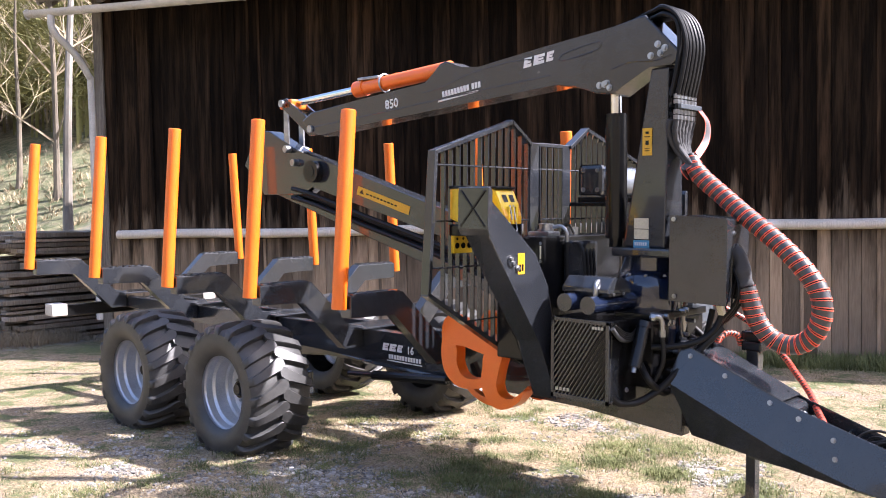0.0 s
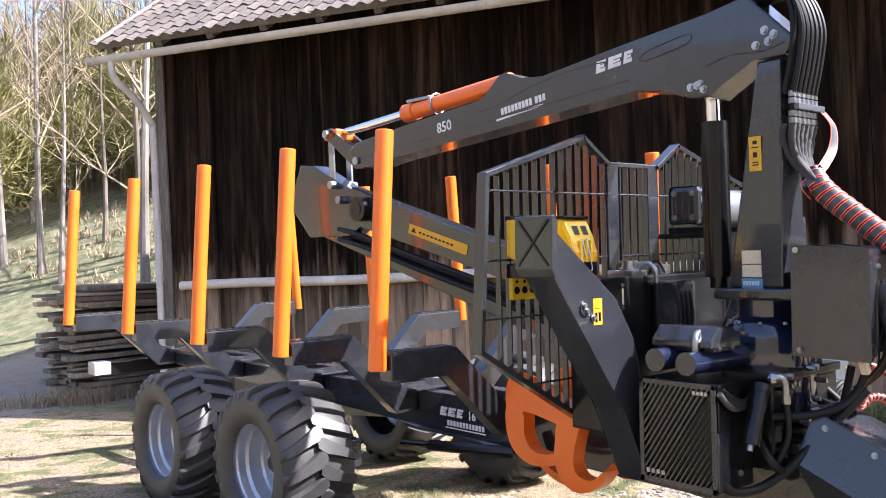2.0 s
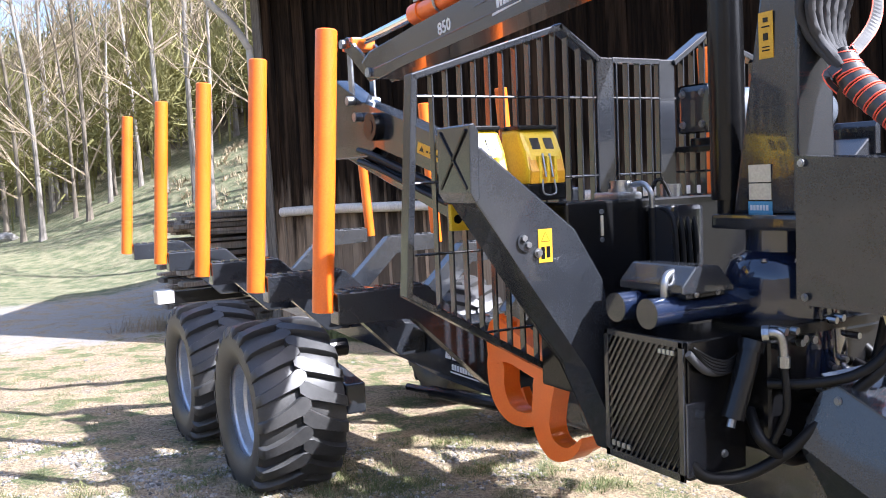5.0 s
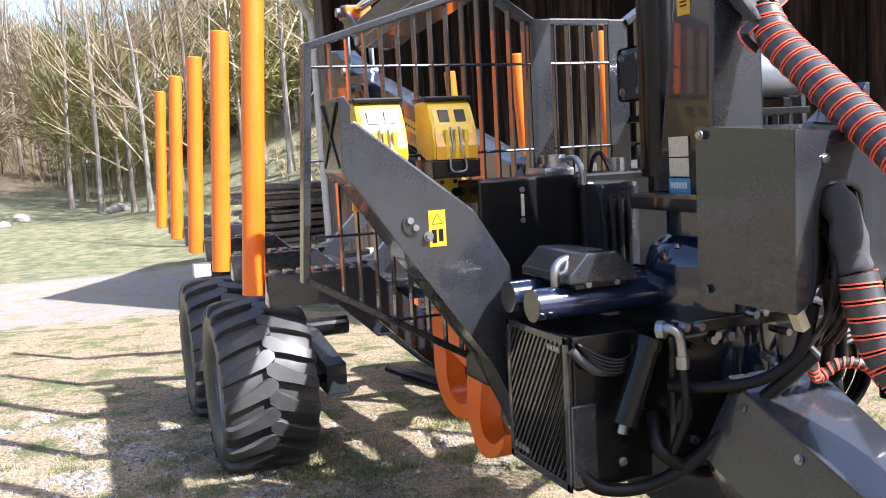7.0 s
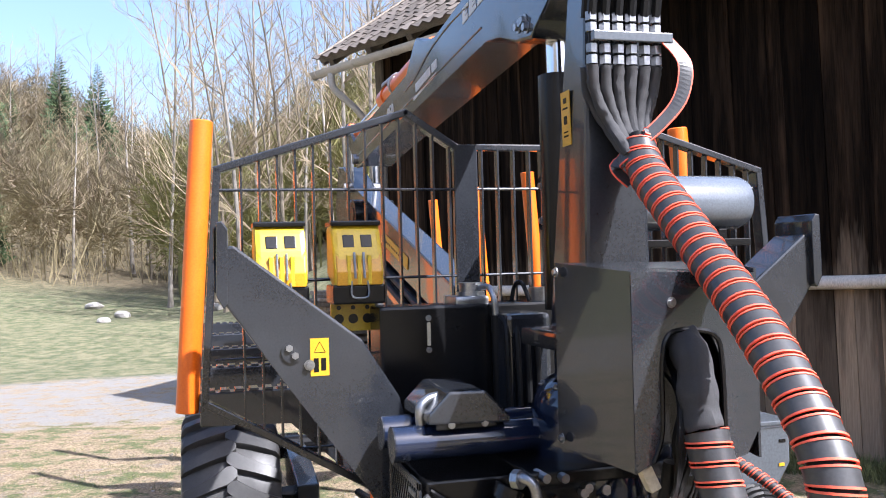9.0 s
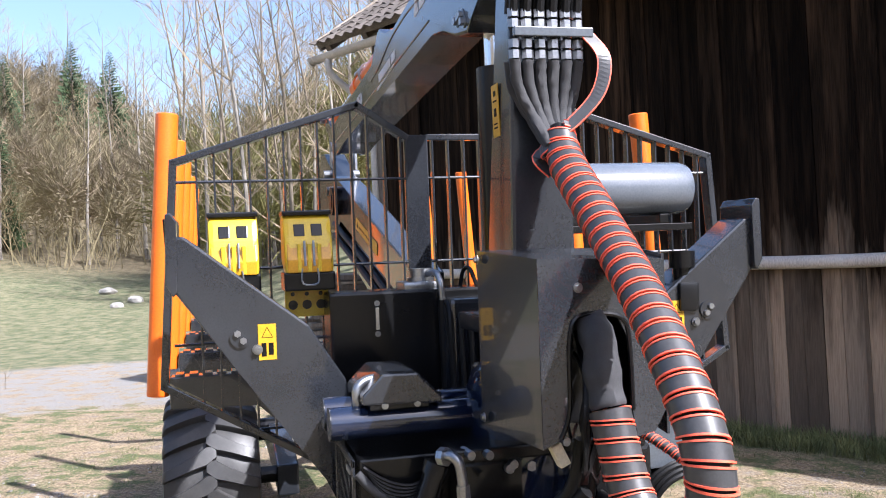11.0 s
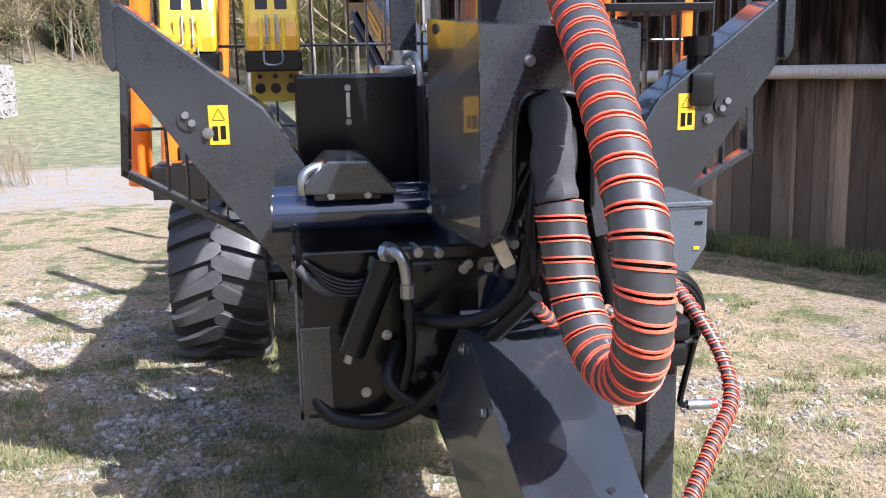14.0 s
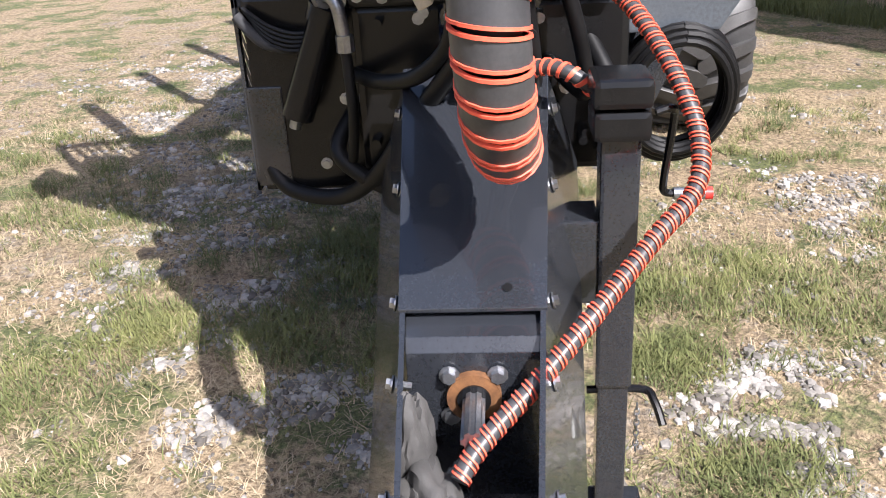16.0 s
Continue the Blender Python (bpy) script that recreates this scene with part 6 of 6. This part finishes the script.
# ---- lumber, trees, thickets, grass and stones ----
def lumber_pile():
    t = thing("lumber_pile", "pile of weathered grey boards beside the barn", "lumber")
    rnd = random.Random(3)
    base = Matrix.Translation((-13.7, 2.35, gz(-13.6, 2.2) - 0.05)) @ Matrix.Rotation(radians(97), 4, "Z")
    z = 0.0
    for layer in range(21):
        th = rnd.choice((0.05, 0.08, 0.12))
        for k in range(4):
            bm = bmesh.new()
            L, w = rnd.uniform(2.9, 3.6), rnd.uniform(0.2, 0.32)
            box(bm, (-L / 2, -w / 2, 0), (L / 2, w / 2, th), 0.006)
            ob = part("board", bm, LUMBER, t)
            tilt = rnd.uniform(-1, 1) if layer < 9 else rnd.uniform(-5, 5)
            ob.matrix_local = base @ Matrix.Translation((rnd.uniform(-0.25, 0.25), -0.5 + k * 0.33 + rnd.uniform(-0.03, 0.03), z)) @ Matrix.Rotation(radians(tilt), 4, "Z") @ Matrix.Rotation(radians(tilt * 0.4), 4, "Y")
        z += th + rnd.choice((0.012, 0.035, 0.05))


lumber_pile()


def branch(vs, fs, p, d, length, r, rnd, depth):
    """Adds a bent, tapering twig and its side twigs."""
    side = d.orthogonal().normalized()
    up = d.cross(side)
    q = p + d * length * 0.5 + Vector((rnd.uniform(-1, 1), rnd.uniform(-1, 1), rnd.uniform(-0.3, 1))) * length * 0.07
    e = q + (d + Vector((0, 0, 0.25)) + Vector((rnd.uniform(-1, 1), rnd.uniform(-1, 1), rnd.uniform(-1, 1))) * 0.15).normalized() * length * 0.5
    o = len(vs)
    for c, rr in ((p, r), (q, r * 0.7)):
        for k in range(3):
            a = 2.0944 * k
            vs.append(c + (side * math.cos(a) + up * math.sin(a)) * rr)
    vs.append(e)
    for k in range(3):
        j = (k + 1) % 3
        fs.append((o + k, o + j, o + 3 + j, o + 3 + k))
        fs.append((o + 3 + k, o + 3 + j, o + 6))
    if depth:
        for _ in range(4 if depth > 1 else 5):
            f = rnd.uniform(0.25, 0.98)
            s = p.lerp(q, f * 2) if f < 0.5 else q.lerp(e, f * 2 - 1)
            nd = (d + Vector((rnd.uniform(-1, 1), rnd.uniform(-1, 1), rnd.uniform(-0.4, 0.9))) * 0.9).normalized()
            branch(vs, fs, s, nd, length * rnd.uniform(0.35, 0.6), r * 0.5, rnd, depth - 1)


def tree_kind(seed, h, bark, twig, lean=0.5, low=0.35, limbs=17):
    rnd = random.Random(seed)
    t = thing("tree", "bare deciduous tree with a pale slender trunk", "tree", group="bare trees")
    bm = bmesh.new()
    pts = [Vector((lean * 0.12 * h * (f ** 2) * math.sin(seed) + 0.08 * math.sin(f * 7 + seed), lean * 0.1 * h * f ** 2 * math.cos(seed * 2) + 0.08 * math.cos(f * 6), h * f)) for f in (0, 0.03, 0.12, 0.25, 0.4, 0.55, 0.7, 0.85, 1.0)]
    r0 = h * (0.0095 if h < 16.5 else 0.0066)
    tube(bm, pts, [r0 * 1.7, r0 * 1.2] + [r0 * (1.05 - 0.92 * f) for f in (0.12, 0.25, 0.4, 0.55, 0.7, 0.85, 1.0)], 8)
    part("trunk", bm, bark, t, "", True)
    vs, fs = [], []
    for k in range(limbs):
        f = low + (0.97 - low) * (k + rnd.random()) / limbs
        i = min(int(f * 8), 7)
        p = pts[i].lerp(pts[i + 1], min(max((f * h - pts[i].z) / max(pts[i + 1].z - pts[i].z, 0.01), 0), 1))
        a = rnd.uniform(0, 6.28)
        d = Vector((math.cos(a), math.sin(a), rnd.uniform(0.5, 1.5))).normalized()
        branch(vs, fs, p, d, h * rnd.uniform(0.14, 0.28) * (1.15 - 0.7 * f), r0 * 0.42 * (1.2 - f), rnd, 2)
    me = bpy.data.meshes.new("crown")
    me.from_pydata(vs, [], fs)
    me.materials.append(twig)
    c = new("crown", me)
    c.parent = t
    return t


def spruce_kind(seed, h):
    rnd = random.Random(seed)
    t = thing("spruce", "dark green spruce tree", "tree", group="spruces")
    bm = bmesh.new()
    tube(bm, [(0, 0, 0), (0.03, 0, h * 0.5), (0, 0.02, h)], [h * 0.012, h * 0.008, 0.01], 7)
    part("trunk", bm, DARKBARK, t, "", True)
    vs, fs = [], []
    for k in range(int(h * 26)):
        f = 0.06 + 0.93 * (k / (h * 26)) ** 0.9
        a = k * 2.39996 + rnd.uniform(-0.3, 0.3)
        L = h * 0.19 * (1 - f) ** 0.8 * rnd.uniform(0.65, 1.15) + 0.1
        o = Vector((0, 0, h * f))
        d = Vector((math.cos(a), math.sin(a), -0.25 + 0.5 * f))
        s = Vector((-math.sin(a), math.cos(a), 0))
        for q in range(4):
            g0, g1 = 0.15 + q * 0.22, 0.15 + q * 0.22 + 0.3
            w = L * 0.17 * (1.1 - g0)
            b = len(vs)
            m = o + d * L * g0
            droop = Vector((0, 0, -L * 0.22))
            vs.extend([m + s * w + droop * g1, m - s * w + droop * g1, o + d * L * g1 + Vector((0, 0, 0.03 * L)), m])
            fs.extend([(b, b + 3, b + 2), (b + 1, b + 2, b + 3)])
    me = bpy.data.meshes.new("crown")
    me.from_pydata(vs, [], fs)
    me.materials.append(NEEDLE)
    c = new("crown", me)
    c.parent = t
    return t


def plant():
    rnd = random.Random(21)
    kinds = [tree_kind(1, 13.0, BARK, TWIG), tree_kind(2, 15.0, BARK, TWIG, 0.3, 0.4), tree_kind(3, 11.0, DARKBARK, BUSH, 0.6, 0.25), tree_kind(5, 16.0, BARK, TWIG, 0.3, 0.3, 22), tree_kind(8, 9.0, DARKBARK, BUSH, 0.8, 0.15, 22), tree_kind(11, 18.0, BARK, TWIG, 0.7, 0.22, 26), tree_kind(13, 19.0, BARK, TWIG, 0.5, 0.3, 26), tree_kind(17, 17.0, DARKBARK, TWIG, 0.9, 0.2, 26)]
    firs = [spruce_kind(4, 14.0), spruce_kind(9, 11.0)]
    spots = []
    # the bank beside and behind the barn
    for az, dist, k in ((161, 24, 1), (158.5, 29, 0), (156, 33, 3), (162.5, 34, 2), (154, 27, 4), (165, 31, 0), (168, 36, 3), (157, 40, 1), (171, 40, 0), (152.5, 38, 3), (163.5, 43, 1), (174, 46, 3), (169.5, 48, 2), (160, 50, 3), (166, 52, 0), (172.5, 54, 1), (155, 47, 2), (150, 44, 1), (176, 50, 0), (164, 57, 1), (146, 40, 3), (142, 44, 0)):
        spots.append((3 + dist * math.cos(radians(az)), -3 + dist * math.sin(radians(az)), k))
    # the tall, close-set belt on the bank beyond the barn's corner
    for i in range(30):
        az = 161 + 18.5 * (i + rnd.random()) / 30
        dist = rnd.uniform(38, 68) - 0.3 * (180 - az)
        spots.append((3 + dist * math.cos(radians(az)), -3 + dist * math.sin(radians(az)), rnd.choice((5, 6, 7))))
    for az, dist, k in ((160.5, 31, 7), (156.5, 29, 7), (166, 33, 6)):
        spots.append((3 + dist * math.cos(radians(az)), -3 + dist * math.sin(radians(az)), k))
    # the wood beyond the meadow
    while len(spots) < 240:
        az, dist = rnd.uniform(151, 205), 61 + 66 * rnd.random() ** 1.1
        if az < 178:
            dist -= 20 * (178 - az) / 30
        spots.append((3 + dist * math.cos(radians(az)), -2 + dist * math.sin(radians(az)), rnd.choice((0, 1, 2, 2, 3, 4, 4))))
    used = set()
    for x, y, k in spots:
        m = Matrix.Translation((x, y, gz(x, y) - 0.15)) @ Matrix.Rotation(rnd.uniform(0, 6.28), 4, "Z")
        s = rnd.uniform(0.7, 1.0)
        if k in used:
            o = copy_thing(kinds[k], m)
        else:
            used.add(k)
            o = kinds[k]
            o.matrix_world = m
        o.scale = (s, s, s * rnd.uniform(0.95, 1.1))
    first = [True, True]
    row = [(185.2, 84), (184.4, 92), (181.3, 90), (163.4, 66), (165.2, 78), (190, 88), (178.5, 100)]
    for i in range(28):
        az, dist = row[i] if i < len(row) else (rnd.choice((rnd.uniform(182, 190), rnd.uniform(168, 180), rnd.uniform(150, 166), rnd.uniform(190, 204))), rnd.uniform(64, 118))
        x, y, k = 3 + dist * math.cos(radians(az)), -2 + dist * math.sin(radians(az)), i % 2
        m = Matrix.Translation((x, y, gz(x, y) - 0.2)) @ Matrix.Rotation(rnd.uniform(0, 6.28), 4, "Z")
        if first[k]:
            first[k] = False
            o = firs[k]
            o.matrix_world = m
        else:
            o = copy_thing(firs[k], m)
        s = rnd.uniform(0.55, 1.1)
        o.scale = (s, s, s)
    # thickets at the wood's edge: uncountable twigs
    vs, fs = [], []
    for i in range(450):
        az = rnd.uniform(150, 206)
        dist = 59 + 66 * rnd.random() ** 1.25
        if az < 178:
            dist -= 26 * (178 - az) / 30
        x, y = 3 + dist * math.cos(radians(az)), -2 + dist * math.sin(radians(az))
        g = gz(x, y)
        for _ in range(5):
            h = rnd.uniform(1.0, 3.0) if rnd.random() < 0.55 else rnd.uniform(3.0, 7.5)
            px, py = x + rnd.gauss(0, 0.8), y + rnd.gauss(0, 0.8)
            branch(vs, fs, Vector((px, py, g - 0.1)), Vector((rnd.gauss(0, 0.3), rnd.gauss(0, 0.3), 1)).normalized(), h, 0.016 + 0.004 * h, rnd, 2 if h > 4 else 1)
    me = bpy.data.meshes.new("thicket")
    me.from_pydata(vs, [], fs)
    me.materials.append(BUSH)
    tagged(new("thicket", me), "brown leafless thicket along the wood's edge", "thicket", kind="stuff")

    # the far wood's budding crowns, past counting: sprays of fine twigs in uneven, rounded heads
    for name, label, count, mat in (("far_wood", "dense brown budding wood on the hill", 600, BUSH), ("grey_wood", "grey leafless trees on the hill", 330, TWIG), ("budding_shrubs", "olive-green budding shrubs on the bank", 230, OLIVE)):
        vs, fs = [], []
        for i in range(count):
            az = rnd.uniform(150, 206)
            dist = 60 + 66 * rnd.random()
            if az < 178:
                dist -= 24 * (178 - az) / 30
            if mat is OLIVE:
                az = rnd.uniform(148, 181)
                dist = rnd.uniform(44, 66) - 0.35 * (181 - az)
            x, y = 3 + dist * math.cos(radians(az)), -2 + dist * math.sin(radians(az))
            g = gz(x, y)
            H, R = rnd.uniform(4.5, 11.5), rnd.uniform(1.5, 3.0)
            c = Vector((x, y, g + H * 0.58))
            o = len(vs)
            vs.extend([Vector((x - 0.07, y, g - 0.3)), Vector((x + 0.02, y + 0.08, g - 0.3)), Vector((x, y, g + H * 0.85))])
            fs.append((o, o + 1, o + 2))
            for k in range(430):
                d = Vector((rnd.gauss(0, 1), rnd.gauss(0, 1), rnd.gauss(0, 1))).normalized()
                f = rnd.random() ** 0.45
                lump = 0.75 + 0.5 * noise.noise(d * 1.6 + Vector((i * 3.1, 0, 0)))
                p = c + Vector((d.x * R, d.y * R, d.z * H * 0.42)) * f * lump
                a = (d * 0.8 + Vector((rnd.gauss(0, 0.5), rnd.gauss(0, 0.5), 0.5 + rnd.gauss(0, 0.4)))).normalized()
                s = a.orthogonal().normalized() * rnd.uniform(0.018, 0.05)
                o = len(vs)
                vs.extend([p + s, p - s, p + a * rnd.uniform(0.5, 1.1)])
                fs.append((o, o + 1, o + 2))
        me = bpy.data.meshes.new(name)
        me.from_pydata(vs, [], fs)
        me.materials.append(mat)
        tagged(new(name, me), label, "wood", kind="stuff")


plant()


def pile_of_logs():
    t = thing("wood_stack", "far stack of pale split firewood in the meadow", "firewood", kind="stuff")
    rnd = random.Random(5)
    bm = bmesh.new()
    for r in range(14):
        for k in range(60):
            f = k / 59 + rnd.uniform(-0.006, 0.006)
            x, y = -27.0 - 9.5 * f, -12.9 + 0.3 * f
            p = Vector((x, y, gz(x, y) + 0.06 + r * 0.145 + rnd.uniform(-0.035, 0.035)))
            rod(bm, p, p + Vector((0.35, 0.9, rnd.uniform(-0.04, 0.04))), rnd.uniform(0.055, 0.095), 6)
    part("split_logs", bm, STONE, t)


pile_of_logs()


def meadow_bits():
    for x, y, L, a in ((-69, 0.2, 4.2, 10),):
        t = thing("pipe_stack", "blue-grey plastic pipes lying in the meadow", "pipes")
        for k in range(3):
            bm = bmesh.new()
            c = Vector((x, y + 0.5 * k, gz(x, y) + 0.35))
            d = Vector((math.cos(radians(100)), math.sin(radians(100)), 0.06)) * L / 2
            rod(bm, c - d, c + d, 0.3, 16)
            part("pipe", bm, PIPE, t, "", True)
    rnd = random.Random(9)
    for x, y, s in ((-38, -0.7, 0.5), (-39, -4.6, 0.38), (-43, -6.2, 0.42), (-37, -5.2, 0.3)):
        t = thing("boulder", "pale boulder lying in the meadow", "stone", group="boulders")
        bm = bmesh.new()
        bmesh.ops.create_icosphere(bm, subdivisions=2, radius=s)
        for v in bm.verts:
            v.co += noise.noise_vector(v.co * 2.2 + Vector((x, y, 0))) * s * 0.35
            v.co.z *= 0.55
        bmesh.ops.translate(bm, verts=bm.verts, vec=(x, y, gz(x, y) + s * 0.2))
        part("stone", bm, STONE, t)


meadow_bits()


def dry_shrubs():
    rnd = random.Random(14)
    vs, fs = [], []
    for i in range(230):
        cx, cy, sp = rnd.choice(((-13.7, -7.1, 0.6), (-14.9, -6.3, 0.6), (-16.8, -7.5, 0.8)))
        x, y = rnd.gauss(cx, sp), rnd.gauss(cy, sp * 0.7)
        branch(vs, fs, Vector((x, y, gz(x, y) - 0.03)), Vector((rnd.gauss(0, 0.45), rnd.gauss(0, 0.45), 1)).normalized(), rnd.uniform(0.35, 0.9), 0.009, rnd, 2)
    me = bpy.data.meshes.new("dry_shrubs")
    me.from_pydata(vs, [], fs)
    me.materials.append(TWIG)
    tagged(new("dry_shrubs", me), "low brown leafless shrubs beside the track", "shrub", kind="stuff")


dry_shrubs()


def scatter():
    rnd = random.Random(31)

    def blades(name, label, count, where, hmin, hmax, w, mat, flat, clump):
        vs, fs = [], []
        n = 0
        while n < count:
            cx, cy = where(rnd)
            if clump and noise.noise((cx * 0.9 + 7, cy * 0.9, 2.0)) < clump:
                continue
            for _ in range(rnd.randint(4, 9)):
                x, y = cx + rnd.gauss(0, 0.035), cy + rnd.gauss(0, 0.035)
                z = gz(x, y) - 0.004
                h, a = rnd.uniform(hmin, hmax), rnd.uniform(0, 6.28)
                d = Vector((math.cos(a), math.sin(a), 0))
                s = Vector((-d.y, d.x, 0)) * w * rnd.uniform(0.6, 1.3)
                p = Vector((x, y, z))
                lean = rnd.uniform(*flat)
                m = p + d * h * lean * 0.5 + Vector((0, 0, h * 0.6 * (1 - 0.5 * lean)))
                e = p + d * h * lean * 1.1 + Vector((0, 0, h * (1 - 0.62 * lean)))
                o = len(vs)
                vs.extend([p + s, p - s, m + s * 0.7, m - s * 0.7, e])
                fs.extend([(o, o + 1, o + 3, o + 2), (o + 2, o + 3, o + 4)])
                n += 1
        me = bpy.data.meshes.new(name)
        me.from_pydata(vs, [], fs)
        me.materials.append(mat)
        tagged(new(name, me), label, "grass", kind="stuff")
    DRY = surface("dry_grass", (0.22, 0.165, 0.092), (0.48, 0.385, 0.25), 0.9, 0, 0, 3, 30, 0.0)
    GREEN = surface("green_grass", (0.05, 0.068, 0.018), (0.185, 0.185, 0.062), 0.8, 0, 0, 3, 30, 0.0)

    def yard(r):
        return (2.2 - 12.0 * r.random() ** 1.5, -4.5 + 12.5 * r.random()) if r.random() < 0.45 else (1.6 - 5.0 * r.random(), -3.0 + 6.0 * r.random())

    def by_wall(r):
        s = r.uniform(1.0, 16)
        o = r.uniform(0.1, 0.9) ** 1.4
        return (-11.12 + s * 0.866 + o * 0.5, 1.72 + s * 0.5 - o * 0.866)
    # bald gravelled spots and green tufts, by the plan
    bald = ((0.1, -0.5, 0.3), (-0.35, -0.75, 0.35), (0.5, -0.25, 0.22), (-1.75, -1.2, 0.55), (-0.5, -1.25, 0.45), (0.4, -0.85, 0.35), (-2.55, -2.05, 0.5), (-1.5, -1.4, 0.4), (0.6, 1.0, 0.28), (0.45, 0.93, 0.2), (-1.1, 1.75, 0.5), (-3.2, -1.7, 0.5), (-2.4, 0.2, 0.7), (-4.2, -2.6, 0.6))
    tufts = ((-0.35, -0.54, 0.16), (-0.6, -0.66, 0.2), (0.22, -0.3, 0.14), (-0.85, -0.32, 0.25), (0.25, 0.62, 0.12), (-0.4, 1.1, 0.2), (-0.1, 1.32, 0.22), (-0.28, 0.6, 0.14), (0.85, 0.77, 0.16), (0.06, -0.74, 0.12), (-1.14, -2.0, 0.3), (0.4, -1.45, 0.2), (-2.2, -0.7, 0.3), (0.05, -1.2, 0.12))

    def tufty(r):
        while r.random() < 0.94:
            x, y = yard(r)
            if noise.noise((x * 1.7 + 7, y * 1.7, 2.0)) * 0.6 + noise.noise((x * 5.5, y * 5.5, 8.0)) > 0.36:
                return x, y
        x, y, s = r.choice(tufts)
        return x + r.gauss(0, s * 0.8), y + r.gauss(0, s * 0.8)
    blades("dry_grass", "dry straw-coloured grass matted over the yard", 125000, yard, 0.02, 0.07, 0.0017, DRY, (0.6, 1.4), -0.35)
    blades("green_grass", "green spring grass tufts in the yard", 66000, tufty, 0.03, 0.095, 0.0023, GREEN, (0.35, 1.2), 0.0)
    blades("wall_grass", "green grass growing along the barn wall", 30000, by_wall, 0.08, 0.26, 0.004, GREEN, (0.2, 0.8), 0)

    def bank(r):
        return -12.5 - 22 * r.random() ** 1.3, 4.5 + 16 * r.random()

    def verge(r):
        return r.gauss(-12.9, 0.4), r.gauss(1.0, 0.6)
    blades("bank_grass", "pale dry tussocks on the bank behind the barn", 16000, bank, 0.15, 0.5, 0.012, DRY, (0.3, 1.1), -0.1)
    blades("dry_weeds", "tall dry weeds beside the lumber pile", 2200, verge, 0.15, 0.5, 0.005, TWIG, (0.2, 0.9), 0.05)
    # gravel
    vs, fs = [], []
    n = 0
    while n < 27000:
        if rnd.random() < 0.72:
            cx, cy, s = rnd.choice(bald)
            x, y = cx + rnd.gauss(0, s * 0.7), cy + rnd.gauss(0, s * 0.7)
            if noise.noise((x * 3.0, y * 3.0, 4.0)) + 0.6 * noise.noise((x * 9, y * 9, 1.0)) < -0.10 + 0.55 * rnd.random():
                continue
            r = rnd.uniform(0.004, 0.011) if rnd.random() < 0.84 else rnd.uniform(0.011, 0.028)
        else:
            x, y = yard(rnd)
            if noise.noise((x * 1.3, y * 1.3, 9.0)) < 0.12 + 0.3 * rnd.random():
                continue
            r = rnd.uniform(0.004, 0.013) if rnd.random() < 0.93 else rnd.uniform(0.013, 0.034)
        z = gz(x, y) - r * 0.1
        o = len(vs)
        a0 = rnd.uniform(0, 6.28)
        st = rnd.uniform(0.6, 1.0)
        for lev, f in ((0.0, 1.0), (0.5, 0.75)):
            for k in range(5):
                a = a0 + 1.2566 * k
                q = r * f * rnd.uniform(0.8, 1.2)
                vs.append((x + q * math.cos(a), y + q * st * math.sin(a), z + lev * r))
        vs.append((x, y, z + r * 0.62))
        for k in range(5):
            j = (k + 1) % 5
            fs.append((o + k, o + j, o + 5 + j, o + 5 + k))
            fs.append((o + 5 + k, o + 5 + j, o + 10))
        n += 1
    me = bpy.data.meshes.new("gravel")
    me.from_pydata(vs, [], fs)
    me.materials.append(GRAVEL)
    tagged(new("gravel", me), "pale grey gravel stones scattered over the yard", "gravel", kind="stuff")


scatter()
